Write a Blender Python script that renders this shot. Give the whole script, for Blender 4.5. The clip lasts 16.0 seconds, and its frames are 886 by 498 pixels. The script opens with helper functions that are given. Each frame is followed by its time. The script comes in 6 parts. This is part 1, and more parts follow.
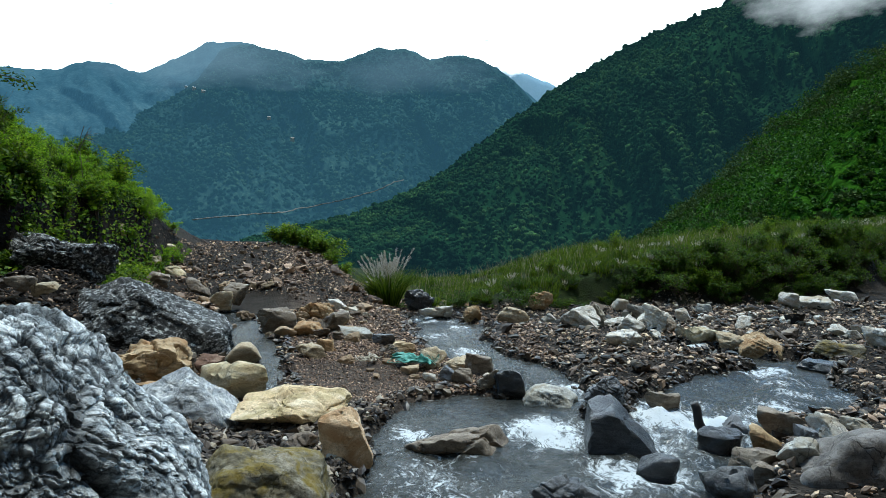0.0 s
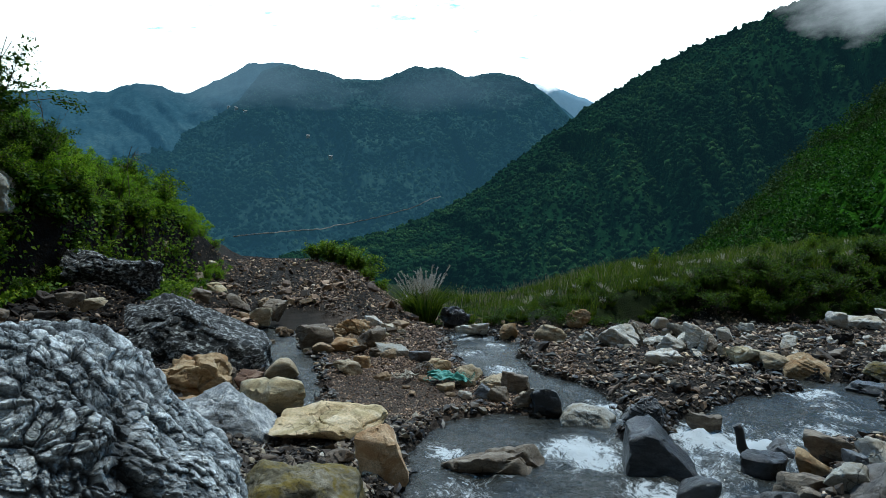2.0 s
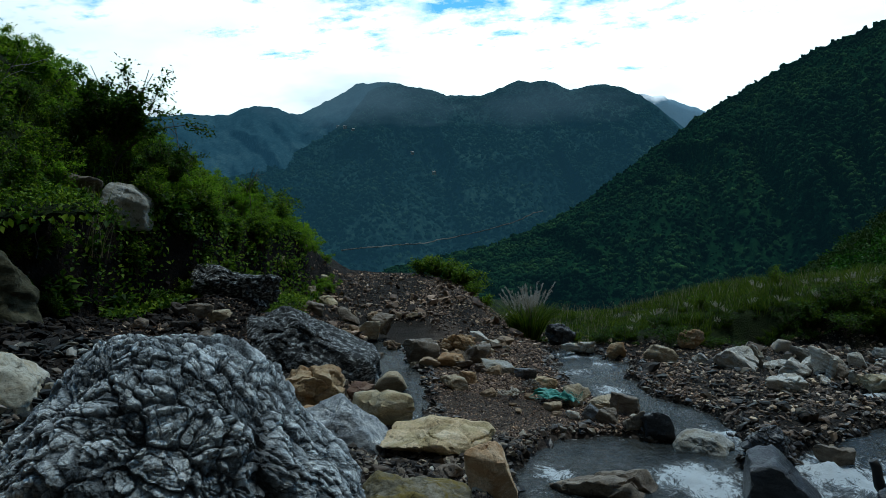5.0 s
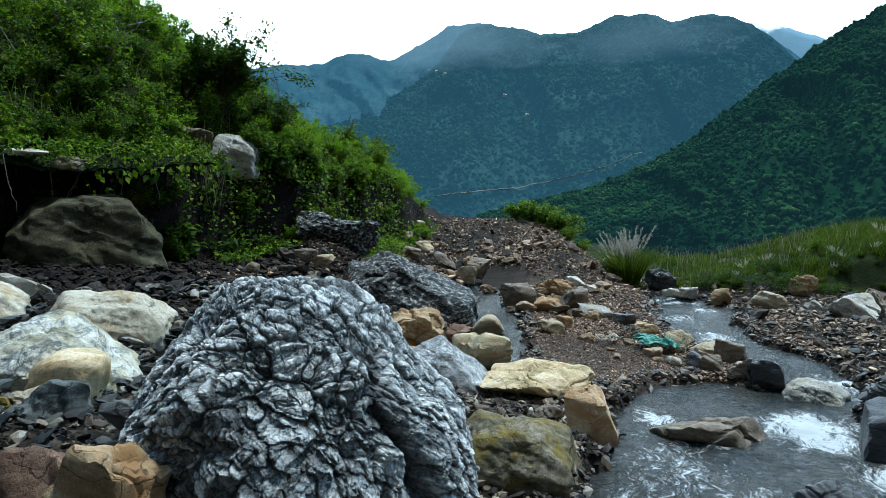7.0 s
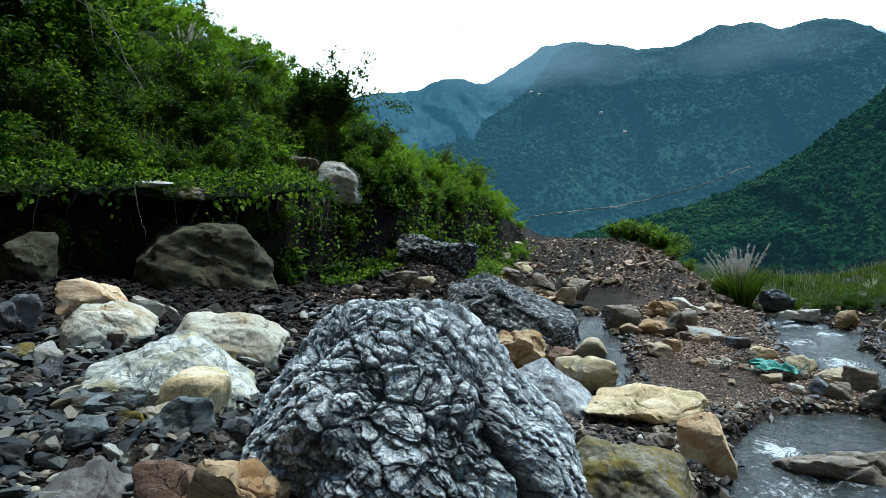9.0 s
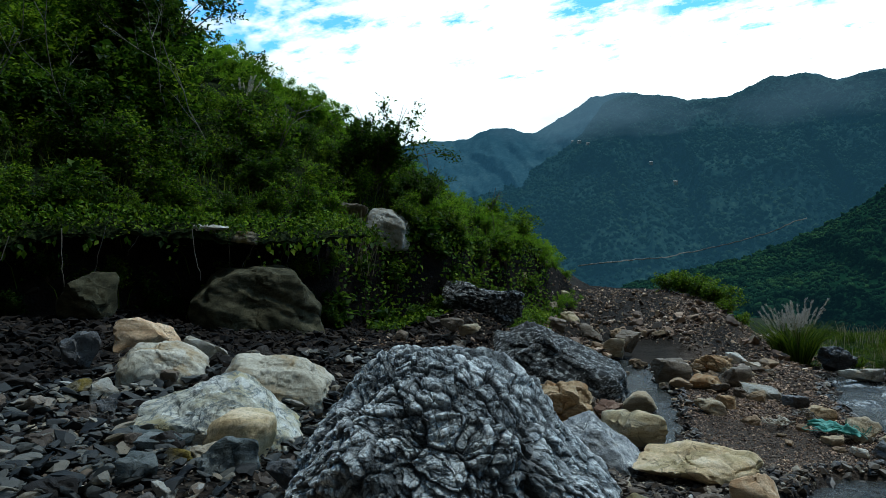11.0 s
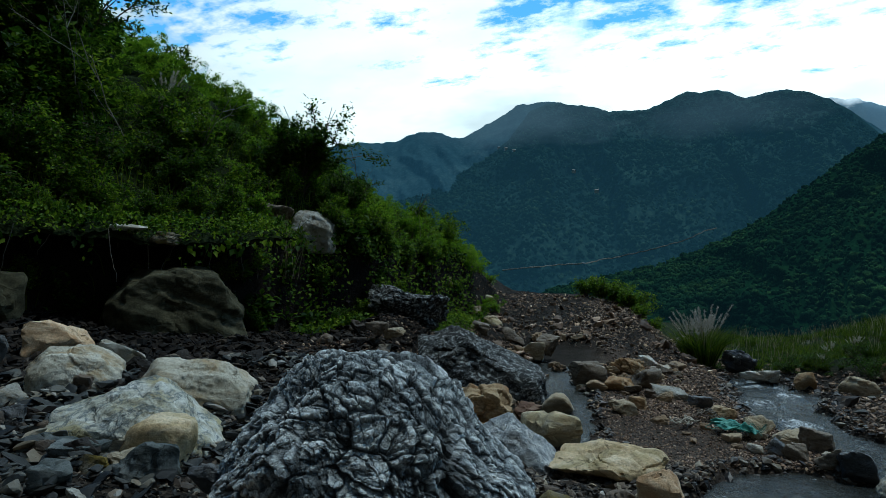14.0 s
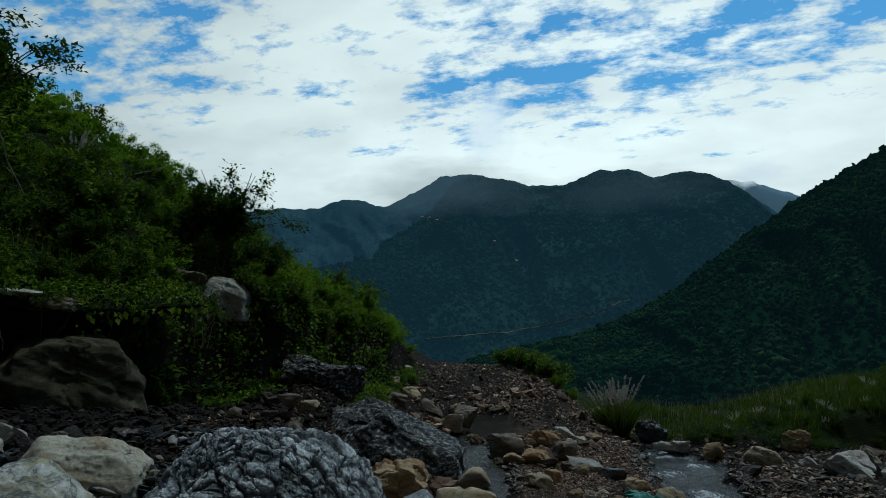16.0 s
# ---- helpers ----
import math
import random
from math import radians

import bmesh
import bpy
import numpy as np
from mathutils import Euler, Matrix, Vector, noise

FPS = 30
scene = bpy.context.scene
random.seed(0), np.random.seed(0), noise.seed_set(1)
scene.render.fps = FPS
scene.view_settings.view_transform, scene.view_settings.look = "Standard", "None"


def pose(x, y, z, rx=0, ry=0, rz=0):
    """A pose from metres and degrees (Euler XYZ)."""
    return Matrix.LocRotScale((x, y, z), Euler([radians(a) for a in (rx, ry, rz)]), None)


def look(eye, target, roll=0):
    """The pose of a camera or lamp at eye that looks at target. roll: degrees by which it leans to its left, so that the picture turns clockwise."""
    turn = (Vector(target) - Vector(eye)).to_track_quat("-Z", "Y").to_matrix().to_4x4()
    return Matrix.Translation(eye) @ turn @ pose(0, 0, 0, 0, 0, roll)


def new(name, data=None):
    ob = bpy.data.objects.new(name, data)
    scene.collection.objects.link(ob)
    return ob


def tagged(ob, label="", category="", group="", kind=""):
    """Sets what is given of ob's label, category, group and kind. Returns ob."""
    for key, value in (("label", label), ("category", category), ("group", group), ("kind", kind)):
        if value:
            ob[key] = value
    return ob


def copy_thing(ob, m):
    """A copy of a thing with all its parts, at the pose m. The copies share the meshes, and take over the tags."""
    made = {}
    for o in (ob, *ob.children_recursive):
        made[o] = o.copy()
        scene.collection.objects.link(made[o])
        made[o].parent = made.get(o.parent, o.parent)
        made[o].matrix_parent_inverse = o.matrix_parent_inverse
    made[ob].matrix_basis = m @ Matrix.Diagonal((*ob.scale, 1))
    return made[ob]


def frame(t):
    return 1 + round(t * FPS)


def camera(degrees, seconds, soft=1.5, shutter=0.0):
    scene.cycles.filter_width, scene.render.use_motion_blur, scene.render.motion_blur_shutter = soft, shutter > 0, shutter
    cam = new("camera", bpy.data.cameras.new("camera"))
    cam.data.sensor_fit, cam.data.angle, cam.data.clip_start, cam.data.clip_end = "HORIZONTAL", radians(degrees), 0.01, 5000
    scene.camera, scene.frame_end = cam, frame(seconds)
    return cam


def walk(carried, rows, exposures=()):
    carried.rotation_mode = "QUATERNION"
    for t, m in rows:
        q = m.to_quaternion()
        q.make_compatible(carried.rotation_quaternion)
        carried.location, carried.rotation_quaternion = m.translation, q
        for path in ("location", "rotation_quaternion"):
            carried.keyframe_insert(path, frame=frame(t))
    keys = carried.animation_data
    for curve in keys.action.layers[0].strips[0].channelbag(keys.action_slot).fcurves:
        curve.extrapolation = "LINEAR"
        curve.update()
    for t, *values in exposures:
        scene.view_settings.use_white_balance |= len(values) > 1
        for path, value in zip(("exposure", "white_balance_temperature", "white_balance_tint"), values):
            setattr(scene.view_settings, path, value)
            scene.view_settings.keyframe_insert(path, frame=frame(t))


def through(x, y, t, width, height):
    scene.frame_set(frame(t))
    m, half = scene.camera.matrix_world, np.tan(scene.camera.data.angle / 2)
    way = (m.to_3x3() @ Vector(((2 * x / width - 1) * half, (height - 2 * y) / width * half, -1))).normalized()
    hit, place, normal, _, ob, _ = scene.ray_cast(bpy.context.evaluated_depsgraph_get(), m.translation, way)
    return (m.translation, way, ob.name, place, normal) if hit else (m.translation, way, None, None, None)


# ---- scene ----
cam = camera(67.7, 16.0, 0.5)
PATH = [
    (0, (-0.209, 0.418, 1.453), (-0.21, 2.417, 1.392), 0.1),
    (0.5, (-0.209, 0.433, 1.451), (-0.273, 2.431, 1.404), -0.0),
    (1, (-0.217, 0.416, 1.456), (-0.32, 2.413, 1.426), 0.1),
    (1.5, (-0.214, 0.409, 1.457), (-0.319, 2.406, 1.438), 0.1),
    (2, (-0.205, 0.396, 1.464), (-0.316, 2.393, 1.453), 0.1),
    (2.5, (-0.214, 0.405, 1.468), (-0.354, 2.4, 1.47), 0.1),
    (3, (-0.212, 0.395, 1.467), (-0.385, 2.387, 1.488), -0.1),
    (3.5, (-0.229, 0.402, 1.483), (-0.463, 2.388, 1.54), 0.1),
    (4, (-0.234, 0.358, 1.492), (-0.53, 2.335, 1.568), -0.5),
    (4.5, (-0.245, 0.339, 1.495), (-0.602, 2.306, 1.559), -0.2),
    (6.8, (-0.279, 0.268, 1.502), (-0.932, 2.154, 1.375), 0.2),
    (7, (-0.29, 0.294, 1.493), (-0.974, 2.168, 1.358), -0.2),
    (7.5, (-0.313, 0.297, 1.487), (-1.047, 2.152, 1.346), -0.4),
    (8, (-0.326, 0.297, 1.488), (-1.133, 2.123, 1.357), -0.7),
    (8.5, (-0.329, 0.287, 1.49), (-1.193, 2.087, 1.383), -0.8),
    (9, (-0.331, 0.275, 1.498), (-1.28, 2.034, 1.431), -1.2),
    (9.5, (-0.334, 0.259, 1.512), (-1.342, 1.986, 1.516), -0.8),
    (10, (-0.332, 0.25, 1.518), (-1.371, 1.957, 1.583), -0.5),
    (10.2, (-0.34, 0.25, 1.512), (-1.402, 1.942, 1.588), -0.3),
    (12.3, (-0.247, 0.162, 1.498), (-1.316, 1.85, 1.575), 0.0),
    (12.5, (-0.261, 0.144, 1.521), (-1.312, 1.844, 1.597), 0.0),
    (13, (-0.25, 0.166, 1.519), (-1.256, 1.892, 1.614), 0.3),
    (13.5, (-0.262, 0.146, 1.511), (-1.204, 1.908, 1.605), 0.7),
    (14, (-0.259, 0.158, 1.518), (-1.133, 1.955, 1.605), 0.6),
    (14.5, (-0.246, 0.174, 1.518), (-1.038, 2.008, 1.609), 0.7),
    (15, (-0.226, 0.198, 1.529), (-0.907, 2.075, 1.64), 0.5),
    (15.5, (-0.221, 0.214, 1.55), (-0.873, 2.091, 1.773), 0.4),
    (16, (-0.224, 0.193, 1.538), (-0.877, 2.061, 1.834), 0.9),
]
EXPOSURES = [(0, -0.33, 6000, 2), (1.5, -0.78, 5900, 2), (2.5, -1.0, 5740, 0), (3.5, -1.4, 5640, -2), (4.5, -1.84, 5590, -2), (7, -0.35, 5690, -1), (9, -0.22, 5790, 0), (10, -0.78, 5790, 0),
             (12.5, -1.57, 5490, -3), (14.5, -1.86, 5590, -4), (15, -2.0, 5740, -3), (16, -2.4, 5800, -2)]

walk(cam, [(t, look(eye, target, roll)) for t, eye, target, roll in PATH], EXPOSURES)

# ---- daylight ----
SUN_AZ, SUN_EL = 22.0, 71.0
GLOW_AZ, GLOW_EL = -6.0, 14.0
world = bpy.data.worlds.new("sky")
scene.world = world
world.use_nodes = True
wt = world.node_tree
wt.nodes.clear()


def wire(tree, kind, **values):
    """A node with the given inputs; an input may be a value or another node's socket."""
    node = tree.nodes.new(kind)
    for key, value in values.items():
        if key.startswith("i_"):
            socket = node.inputs[int(key[2:])]
            if isinstance(value, bpy.types.NodeSocket):
                tree.links.new(value, socket)
            else:
                socket.default_value = value
        elif key == "operation":
            node.operation = value
        elif key == "blend_type":
            node.blend_type = value
        elif key == "data_type":
            node.data_type = value
    return node


def ramp(tree, fac, stops):
    node = tree.nodes.new("ShaderNodeValToRGB")
    tree.links.new(fac, node.inputs[0])
    el = node.color_ramp.elements
    while len(el) < len(stops):
        el.new(0.5)
    for e, (p, c) in zip(el, stops):
        e.position = p
        e.color = (*c, 1) if len(c) == 3 else c
    return node.outputs[0]


sky = wt.nodes.new("ShaderNodeTexSky")
sky.sky_type, sky.sun_disc = "NISHITA", False
sky.sun_elevation, sky.sun_rotation = radians(SUN_EL), radians(SUN_AZ)
sky.air_density, sky.dust_density, sky.ozone_density = 1.0, 0.3, 3.0
coord = wt.nodes.new("ShaderNodeTexCoord")
split = wire(wt, "ShaderNodeSeparateXYZ", i_0=coord.outputs["Generated"])
lift = wire(wt, "ShaderNodeMath", operation="ADD", i_0=wire(wt, "ShaderNodeMath", operation="MAXIMUM", i_0=split.outputs[2], i_1=0.0).outputs[0], i_1=0.16)
flat = wire(wt, "ShaderNodeCombineXYZ",
            i_0=wire(wt, "ShaderNodeMath", operation="DIVIDE", i_0=split.outputs[0], i_1=lift.outputs[0]).outputs[0],
            i_1=wire(wt, "ShaderNodeMath", operation="DIVIDE", i_0=split.outputs[1], i_1=lift.outputs[0]).outputs[0])


def sky_noise(scale, detail, rough, stretch, shift):
    m = wire(wt, "ShaderNodeMapping", i_0=flat.outputs[0], i_1=shift, i_3=stretch)
    return wire(wt, "ShaderNodeTexNoise", i_0=m.outputs[0], i_2=scale, i_3=detail, i_4=rough).outputs[0]


big = sky_noise(0.75, 3, 0.5, (1, 1.3, 1), (0.9, 0.36, 0))
fine = sky_noise(6.5, 9, 0.66, (1.0, 1.5, 1), (2.5, 1.18, 0))
both = wire(wt, "ShaderNodeMath", operation="ADD", i_0=wire(wt, "ShaderNodeMath", operation="MULTIPLY", i_0=big, i_1=0.78).outputs[0],
            i_1=wire(wt, "ShaderNodeMath", operation="MULTIPLY", i_0=fine, i_1=0.78).outputs[0])
# thin cloud glows towards the hidden sun and is dim overhead and behind
ahead = wire(wt, "ShaderNodeVectorMath", operation="DOT_PRODUCT", i_0=coord.outputs["Generated"],
             i_1=(math.sin(radians(GLOW_AZ)) * math.cos(radians(GLOW_EL)), math.cos(radians(GLOW_AZ)) * math.cos(radians(GLOW_EL)), math.sin(radians(GLOW_EL))))
lobe = wire(wt, "ShaderNodeMath", operation="POWER", i_0=wire(wt, "ShaderNodeMath", operation="MAXIMUM", i_0=ahead.outputs[1], i_1=0.0).outputs[0], i_1=1.6)
# more cloud out of view behind, added to take blue from the fill
bank = wire(wt, "ShaderNodeMapRange", i_0=ahead.outputs[1], i_1=0.0, i_2=0.55, i_3=0.16, i_4=0.0)
low = wire(wt, "ShaderNodeMapRange", i_0=ahead.outputs[1], i_1=0.55, i_2=1.0, i_3=-0.06, i_4=0.03)
veil = wire(wt, "ShaderNodeMapRange", i_0=split.outputs[2], i_1=0.24, i_2=0.35, i_3=0.20, i_4=0.0)
cover = wire(wt, "ShaderNodeMath", operation="ADD", i_0=both.outputs[0], i_1=wire(wt, "ShaderNodeMath", operation="ADD", i_0=wire(wt, "ShaderNodeMath", operation="ADD", i_0=low.outputs[0], i_1=bank.outputs[0]).outputs[0], i_1=veil.outputs[0]).outputs[0])
mask = ramp(wt, cover.outputs[0], [(0.70, (0, 0, 0)), (0.82, (1, 1, 1))])
grey = ramp(wt, sky_noise(1.6, 5, 0.55, (1, 1.4, 1), (5, 3, 0)), [(0.36, (0.78, 0.82, 0.815)), (0.58, (0.96, 1.0, 0.975))])
bright = wire(wt, "ShaderNodeMath", operation="MULTIPLY_ADD", i_0=lobe.outputs[0], i_1=4.9, i_2=0.16)
deep = wire(wt, "ShaderNodeVectorMath", operation="MULTIPLY", i_0=sky.outputs[0], i_1=(0.95, 1.72, 1.9))
blue = wire(wt, "ShaderNodeBackground", i_0=deep.outputs[0], i_1=0.33)
cloud = wire(wt, "ShaderNodeBackground", i_0=grey, i_1=bright.outputs[0])
mixed = wire(wt, "ShaderNodeMixShader", i_0=mask, i_1=blue.outputs[0], i_2=cloud.outputs[0])
wt.links.new(mixed.outputs[0], wt.nodes.new("ShaderNodeOutputWorld").inputs[0])

sun = new("sun", bpy.data.lights.new("sun", "SUN"))
sun.data.energy, sun.data.angle, sun.data.color = 5.0, radians(5), (1.0, 0.95, 0.87)
a, e = radians(SUN_AZ), radians(SUN_EL)
sun.matrix_world = look((0, 0, 0), (-math.sin(a) * math.cos(e), -math.cos(a) * math.cos(e), -math.sin(e)))

# ---- materials ----
def material(name):
    mat = bpy.data.materials.new(name)
    mat.use_nodes = True
    mat.node_tree.nodes.clear()
    return mat, mat.node_tree


def finish(tree, shader):
    tree.links.new(shader, tree.nodes.new("ShaderNodeOutputMaterial").inputs[0])


def noise_of(tree, scale, detail=4, rough=0.55, coords=None, stretch=None, distort=0.0):
    vec = coords or tree.nodes.new("ShaderNodeTexCoord").outputs["Object"]
    if stretch:
        vec = wire(tree, "ShaderNodeMapping", i_0=vec, i_3=stretch).outputs[0]
    return wire(tree, "ShaderNodeTexNoise", i_0=vec, i_2=scale, i_3=detail, i_4=rough, i_8=distort).outputs[0]


def mix(tree, fac, a, b, kind="MIX"):
    node = tree.nodes.new("ShaderNodeMix")
    node.data_type, node.blend_type = "RGBA", kind
    for socket, value in ((node.inputs[0], fac), (node.inputs[6], a), (node.inputs[7], b)):
        if isinstance(value, bpy.types.NodeSocket):
            tree.links.new(value, socket)
        elif socket.type == "RGBA":
            socket.default_value = (*value, 1)
        else:
            socket.default_value = value
    return node.outputs[2]


def principled(tree, color, rough, normal=None, **more):
    node = tree.nodes.new("ShaderNodeBsdfPrincipled")
    for socket, value in ((node.inputs["Base Color"], color), (node.inputs["Roughness"], rough)):
        if isinstance(value, bpy.types.NodeSocket):
            tree.links.new(value, socket)
        else:
            socket.default_value = (*value, 1) if isinstance(value, tuple) else value
    for key, value in more.items():
        node.inputs[key.replace("_", " ")].default_value = value
    if normal is not None:
        tree.links.new(normal, node.inputs["Normal"])
    return node.outputs[0]


def bump(tree, height, strength, distance=0.02, under=None):
    node = wire(tree, "ShaderNodeBump", i_0=strength, i_1=distance, i_3=height)
    if under is not None:
        tree.links.new(under, node.inputs["Normal"])
    return node.outputs[0]


def cracked(tree, where, scale, width, stretch=(1, 1, 1), warp=0.3):
    """Thin dark cracks of broken stone: 0 in the crack, 1 outside."""
    bend = wire(tree, "ShaderNodeTexNoise", i_0=where, i_2=scale * 0.9, i_3=4.0, i_4=0.6).outputs[1]
    bend = wire(tree, "ShaderNodeVectorMath", operation="SCALE", i_0=bend, i_3=warp * 4 / scale).outputs[0]
    at = wire(tree, "ShaderNodeVectorMath", operation="ADD", i_0=where, i_1=bend).outputs[0]
    cell = wire(tree, "ShaderNodeTexVoronoi", i_0=wire(tree, "ShaderNodeMapping", i_0=at, i_3=stretch).outputs[0], i_2=scale)
    cell.feature = "DISTANCE_TO_EDGE"
    return ramp(tree, cell.outputs[0], [(0.0, (0, 0, 0)), (width, (1, 1, 1))])


def stone(name, dark, mid, light, scale=5.0, rough=0.75, stain=None, vein=None, stretch=(1, 1, 2.2), grit=0.5, shine=0.2):
    """Weathered stone: broad mottling, layered grain, stains, cracks, pits."""
    mat, t = material(name)
    where = wire(t, "ShaderNodeVectorMath", operation="ADD", i_0=t.nodes.new("ShaderNodeTexCoord").outputs["Object"],
                 i_1=wire(t, "ShaderNodeVectorMath", operation="SCALE", i_0=(31.0, 17.0, 9.0), i_3=t.nodes.new("ShaderNodeObjectInfo").outputs["Random"]).outputs[0]).outputs[0]
    broad = noise_of(t, scale, 8, 0.68, where, stretch, 0.5)
    fine = noise_of(t, scale * 11, 6, 0.78, where)
    color = ramp(t, broad, [(0.32, dark), (0.47, mid), (0.66, light)])
    color = mix(t, 0.75, color, ramp(t, fine, [(0.32, (0.45, 0.44, 0.43)), (0.5, (0.95, 0.95, 0.95)), (0.7, (1.3, 1.3, 1.3))]), "MULTIPLY")
    if stain:
        spot = ramp(t, noise_of(t, scale * 0.9, 7, 0.68, where, None, 0.6), [(0.48, (0, 0, 0)), (0.60, (1, 1, 1))])
        color = mix(t, spot, color, stain)
    if vein:
        wave = ramp(t, noise_of(t, scale * 1.4, 7, 0.68, where, (1, 1, 1.6), 0.8), [(0.46, (0, 0, 0)), (0.5, (1, 1, 1)), (0.54, (0, 0, 0))])
        color = mix(t, wave, color, vein)
    line = cracked(t, where, scale * 0.8, 0.02, (1, 1, 1.7))
    hide = ramp(t, noise_of(t, scale * 0.7, 3, 0.5, where), [(0.45, (1, 1, 1)), (0.58, (0, 0, 0))])
    line = mix(t, 1.0, line, hide, "SCREEN")
    pits = ramp(t, noise_of(t, scale * 26, 3, 0.6, where), [(0.30, (0.35, 0.34, 0.33)), (0.42, (1, 1, 1))])
    color = mix(t, 0.7, color, pits, "MULTIPLY")
    color = mix(t, 0.65, color, line, "MULTIPLY")
    n = bump(t, line, 0.5, 0.012)
    n = bump(t, broad, 0.5, 0.035, n)
    n = bump(t, fine, min(1.0, grit * 1.7), 0.012, n)
    finish(t, principled(t, color, rough, n, Specular_IOR_Level=shine))
    return mat


stone_grey = stone("stone_grey", (0.022, 0.026, 0.03), (0.06, 0.07, 0.078), (0.24, 0.27, 0.285), 8, 0.7, None, (0.34, 0.37, 0.385), (1, 1, 1.5))
stone_vein = stone("stone_vein", (0.13, 0.14, 0.145), (0.4, 0.41, 0.41), (0.78, 0.78, 0.75), 5, 0.7, None, (0.17, 0.185, 0.2))
stone_orange = stone("stone_orange", (0.17, 0.095, 0.045), (0.4, 0.275, 0.145), (0.6, 0.475, 0.31), 4, 0.8, (0.33, 0.19, 0.085))
stone_rust = stone("stone_rust", (0.085, 0.048, 0.034), (0.18, 0.105, 0.07), (0.3, 0.205, 0.145), 5, 0.8)
stone_cream = stone("stone_cream", (0.30, 0.22, 0.115), (0.57, 0.46, 0.27), (0.72, 0.65, 0.5), 4, 0.8, (0.36, 0.31, 0.2))
stone_tan = stone("stone_tan", (0.22, 0.16, 0.09), (0.42, 0.33, 0.21), (0.58, 0.5, 0.37), 5, 0.8)
stone_yellow = stone("stone_yellow", (0.38, 0.265, 0.125), (0.63, 0.475, 0.27), (0.79, 0.66, 0.46), 3.5, 0.8, (0.42, 0.33, 0.17))
stone_peach = stone("stone_peach", (0.44, 0.27, 0.14), (0.7, 0.5, 0.31), (0.84, 0.69, 0.49), 4, 0.8, (0.5, 0.3, 0.15))
stone_moss = stone("stone_moss", (0.042, 0.036, 0.02), (0.14, 0.12, 0.074), (0.37, 0.33, 0.25), 6, 0.85, (0.19, 0.14, 0.03))
stone_brown = stone("stone_brown", (0.085, 0.062, 0.042), (0.19, 0.148, 0.105), (0.33, 0.275, 0.21), 5, 0.6)
stone_pale = stone("stone_pale", (0.2, 0.19, 0.165), (0.37, 0.355, 0.31), (0.54, 0.525, 0.47), 4, 0.8, (0.3, 0.26, 0.19))
stone_white = stone("stone_white", (0.36, 0.33, 0.275), (0.6, 0.57, 0.505), (0.78, 0.755, 0.69), 4, 0.8, (0.46, 0.39, 0.29))
stone_ivory = stone("stone_ivory", (0.31, 0.275, 0.2), (0.52, 0.475, 0.37), (0.68, 0.64, 0.54), 3, 0.8, (0.4, 0.3, 0.17))
stone_marble = stone("stone_marble", (0.2, 0.195, 0.155), (0.54, 0.52, 0.42), (0.8, 0.8, 0.76), 3.5, 0.7, (0.45, 0.39, 0.22), (0.15, 0.175, 0.18))
stone_dark = stone("stone_dark", (0.045, 0.047, 0.05), (0.10, 0.10, 0.10), (0.2, 0.2, 0.2), 5, 0.45, shine=0.4)
stone_black = stone("stone_black", (0.014, 0.015, 0.017), (0.04, 0.04, 0.042), (0.09, 0.09, 0.09), 6, 0.3, shine=0.5)
stone_slate = stone("stone_slate", (0.046, 0.056, 0.054), (0.108, 0.124, 0.12), (0.222, 0.236, 0.225), 5, 0.65)
stone_umber = stone("stone_umber", (0.07, 0.062, 0.055), (0.135, 0.121, 0.108), (0.24, 0.22, 0.2), 3, 0.7)
stone_olive = stone("stone_olive", (0.018, 0.017, 0.008), (0.052, 0.048, 0.023), (0.125, 0.113, 0.066), 5, 0.85)


def speckled(name, ramp_stops, rough):
    """Loose stones, each with a colour of its own."""
    mat, t = material(name)
    island = t.nodes.new("ShaderNodeNewGeometry").outputs["Random Per Island"]
    color = ramp(t, island, ramp_stops)
    fine = noise_of(t, 60, 4, 0.7)
    color = mix(t, 0.6, color, ramp(t, fine, [(0.25, (0.5, 0.5, 0.5)), (0.7, (1.2, 1.2, 1.2))]), "MULTIPLY")
    finish(t, principled(t, color, rough, bump(t, fine, 0.4, 0.006), Specular_IOR_Level=0.2))
    return mat


SHINGLE = [(0.0, (0.011, 0.0098, 0.0088)), (0.3, (0.042, 0.034, 0.028)), (0.6, (0.105, 0.082, 0.064)), (0.8, (0.175, 0.132, 0.094)), (0.92, (0.25, 0.21, 0.165)), (0.98, (0.37, 0.305, 0.21)), (1.0, (0.56, 0.53, 0.47))]
gravel_mat = speckled("gravel_stone", SHINGLE, 0.75)
slate_mat = speckled("slate_stone", [(0.0, (0.010, 0.011, 0.012)), (0.35, (0.026, 0.028, 0.027)), (0.65, (0.066, 0.067, 0.061)), (0.85, (0.13, 0.125, 0.105)), (0.94, (0.24, 0.2, 0.14)), (1.0, (0.42, 0.41, 0.38))], 0.6)
track_gravel = speckled("track_stone", [(p, (1.85 * c[0] + 0.018, 1.58 * c[1] + 0.0125, 1.42 * c[2] + 0.009)) for p, c in SHINGLE], 0.8)
# gravel tints scaled far down, the bank's shade put into their colour
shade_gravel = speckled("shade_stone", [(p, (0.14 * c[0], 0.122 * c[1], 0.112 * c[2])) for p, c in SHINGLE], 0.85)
pale_gravel = speckled("pale_gravel", [(p, (2.1 * c[0] + 0.03, 1.85 * c[1] + 0.025, 1.7 * c[2] + 0.02)) for p, c in SHINGLE[:6]] + [(1.0, (0.62, 0.58, 0.52))], 0.85)
grey_gravel = speckled("grey_shingle", [(p, (2.0 * c[0] + 0.022, 1.82 * c[1] + 0.018, 1.68 * c[2] + 0.015)) for p, c in SHINGLE], 0.75)
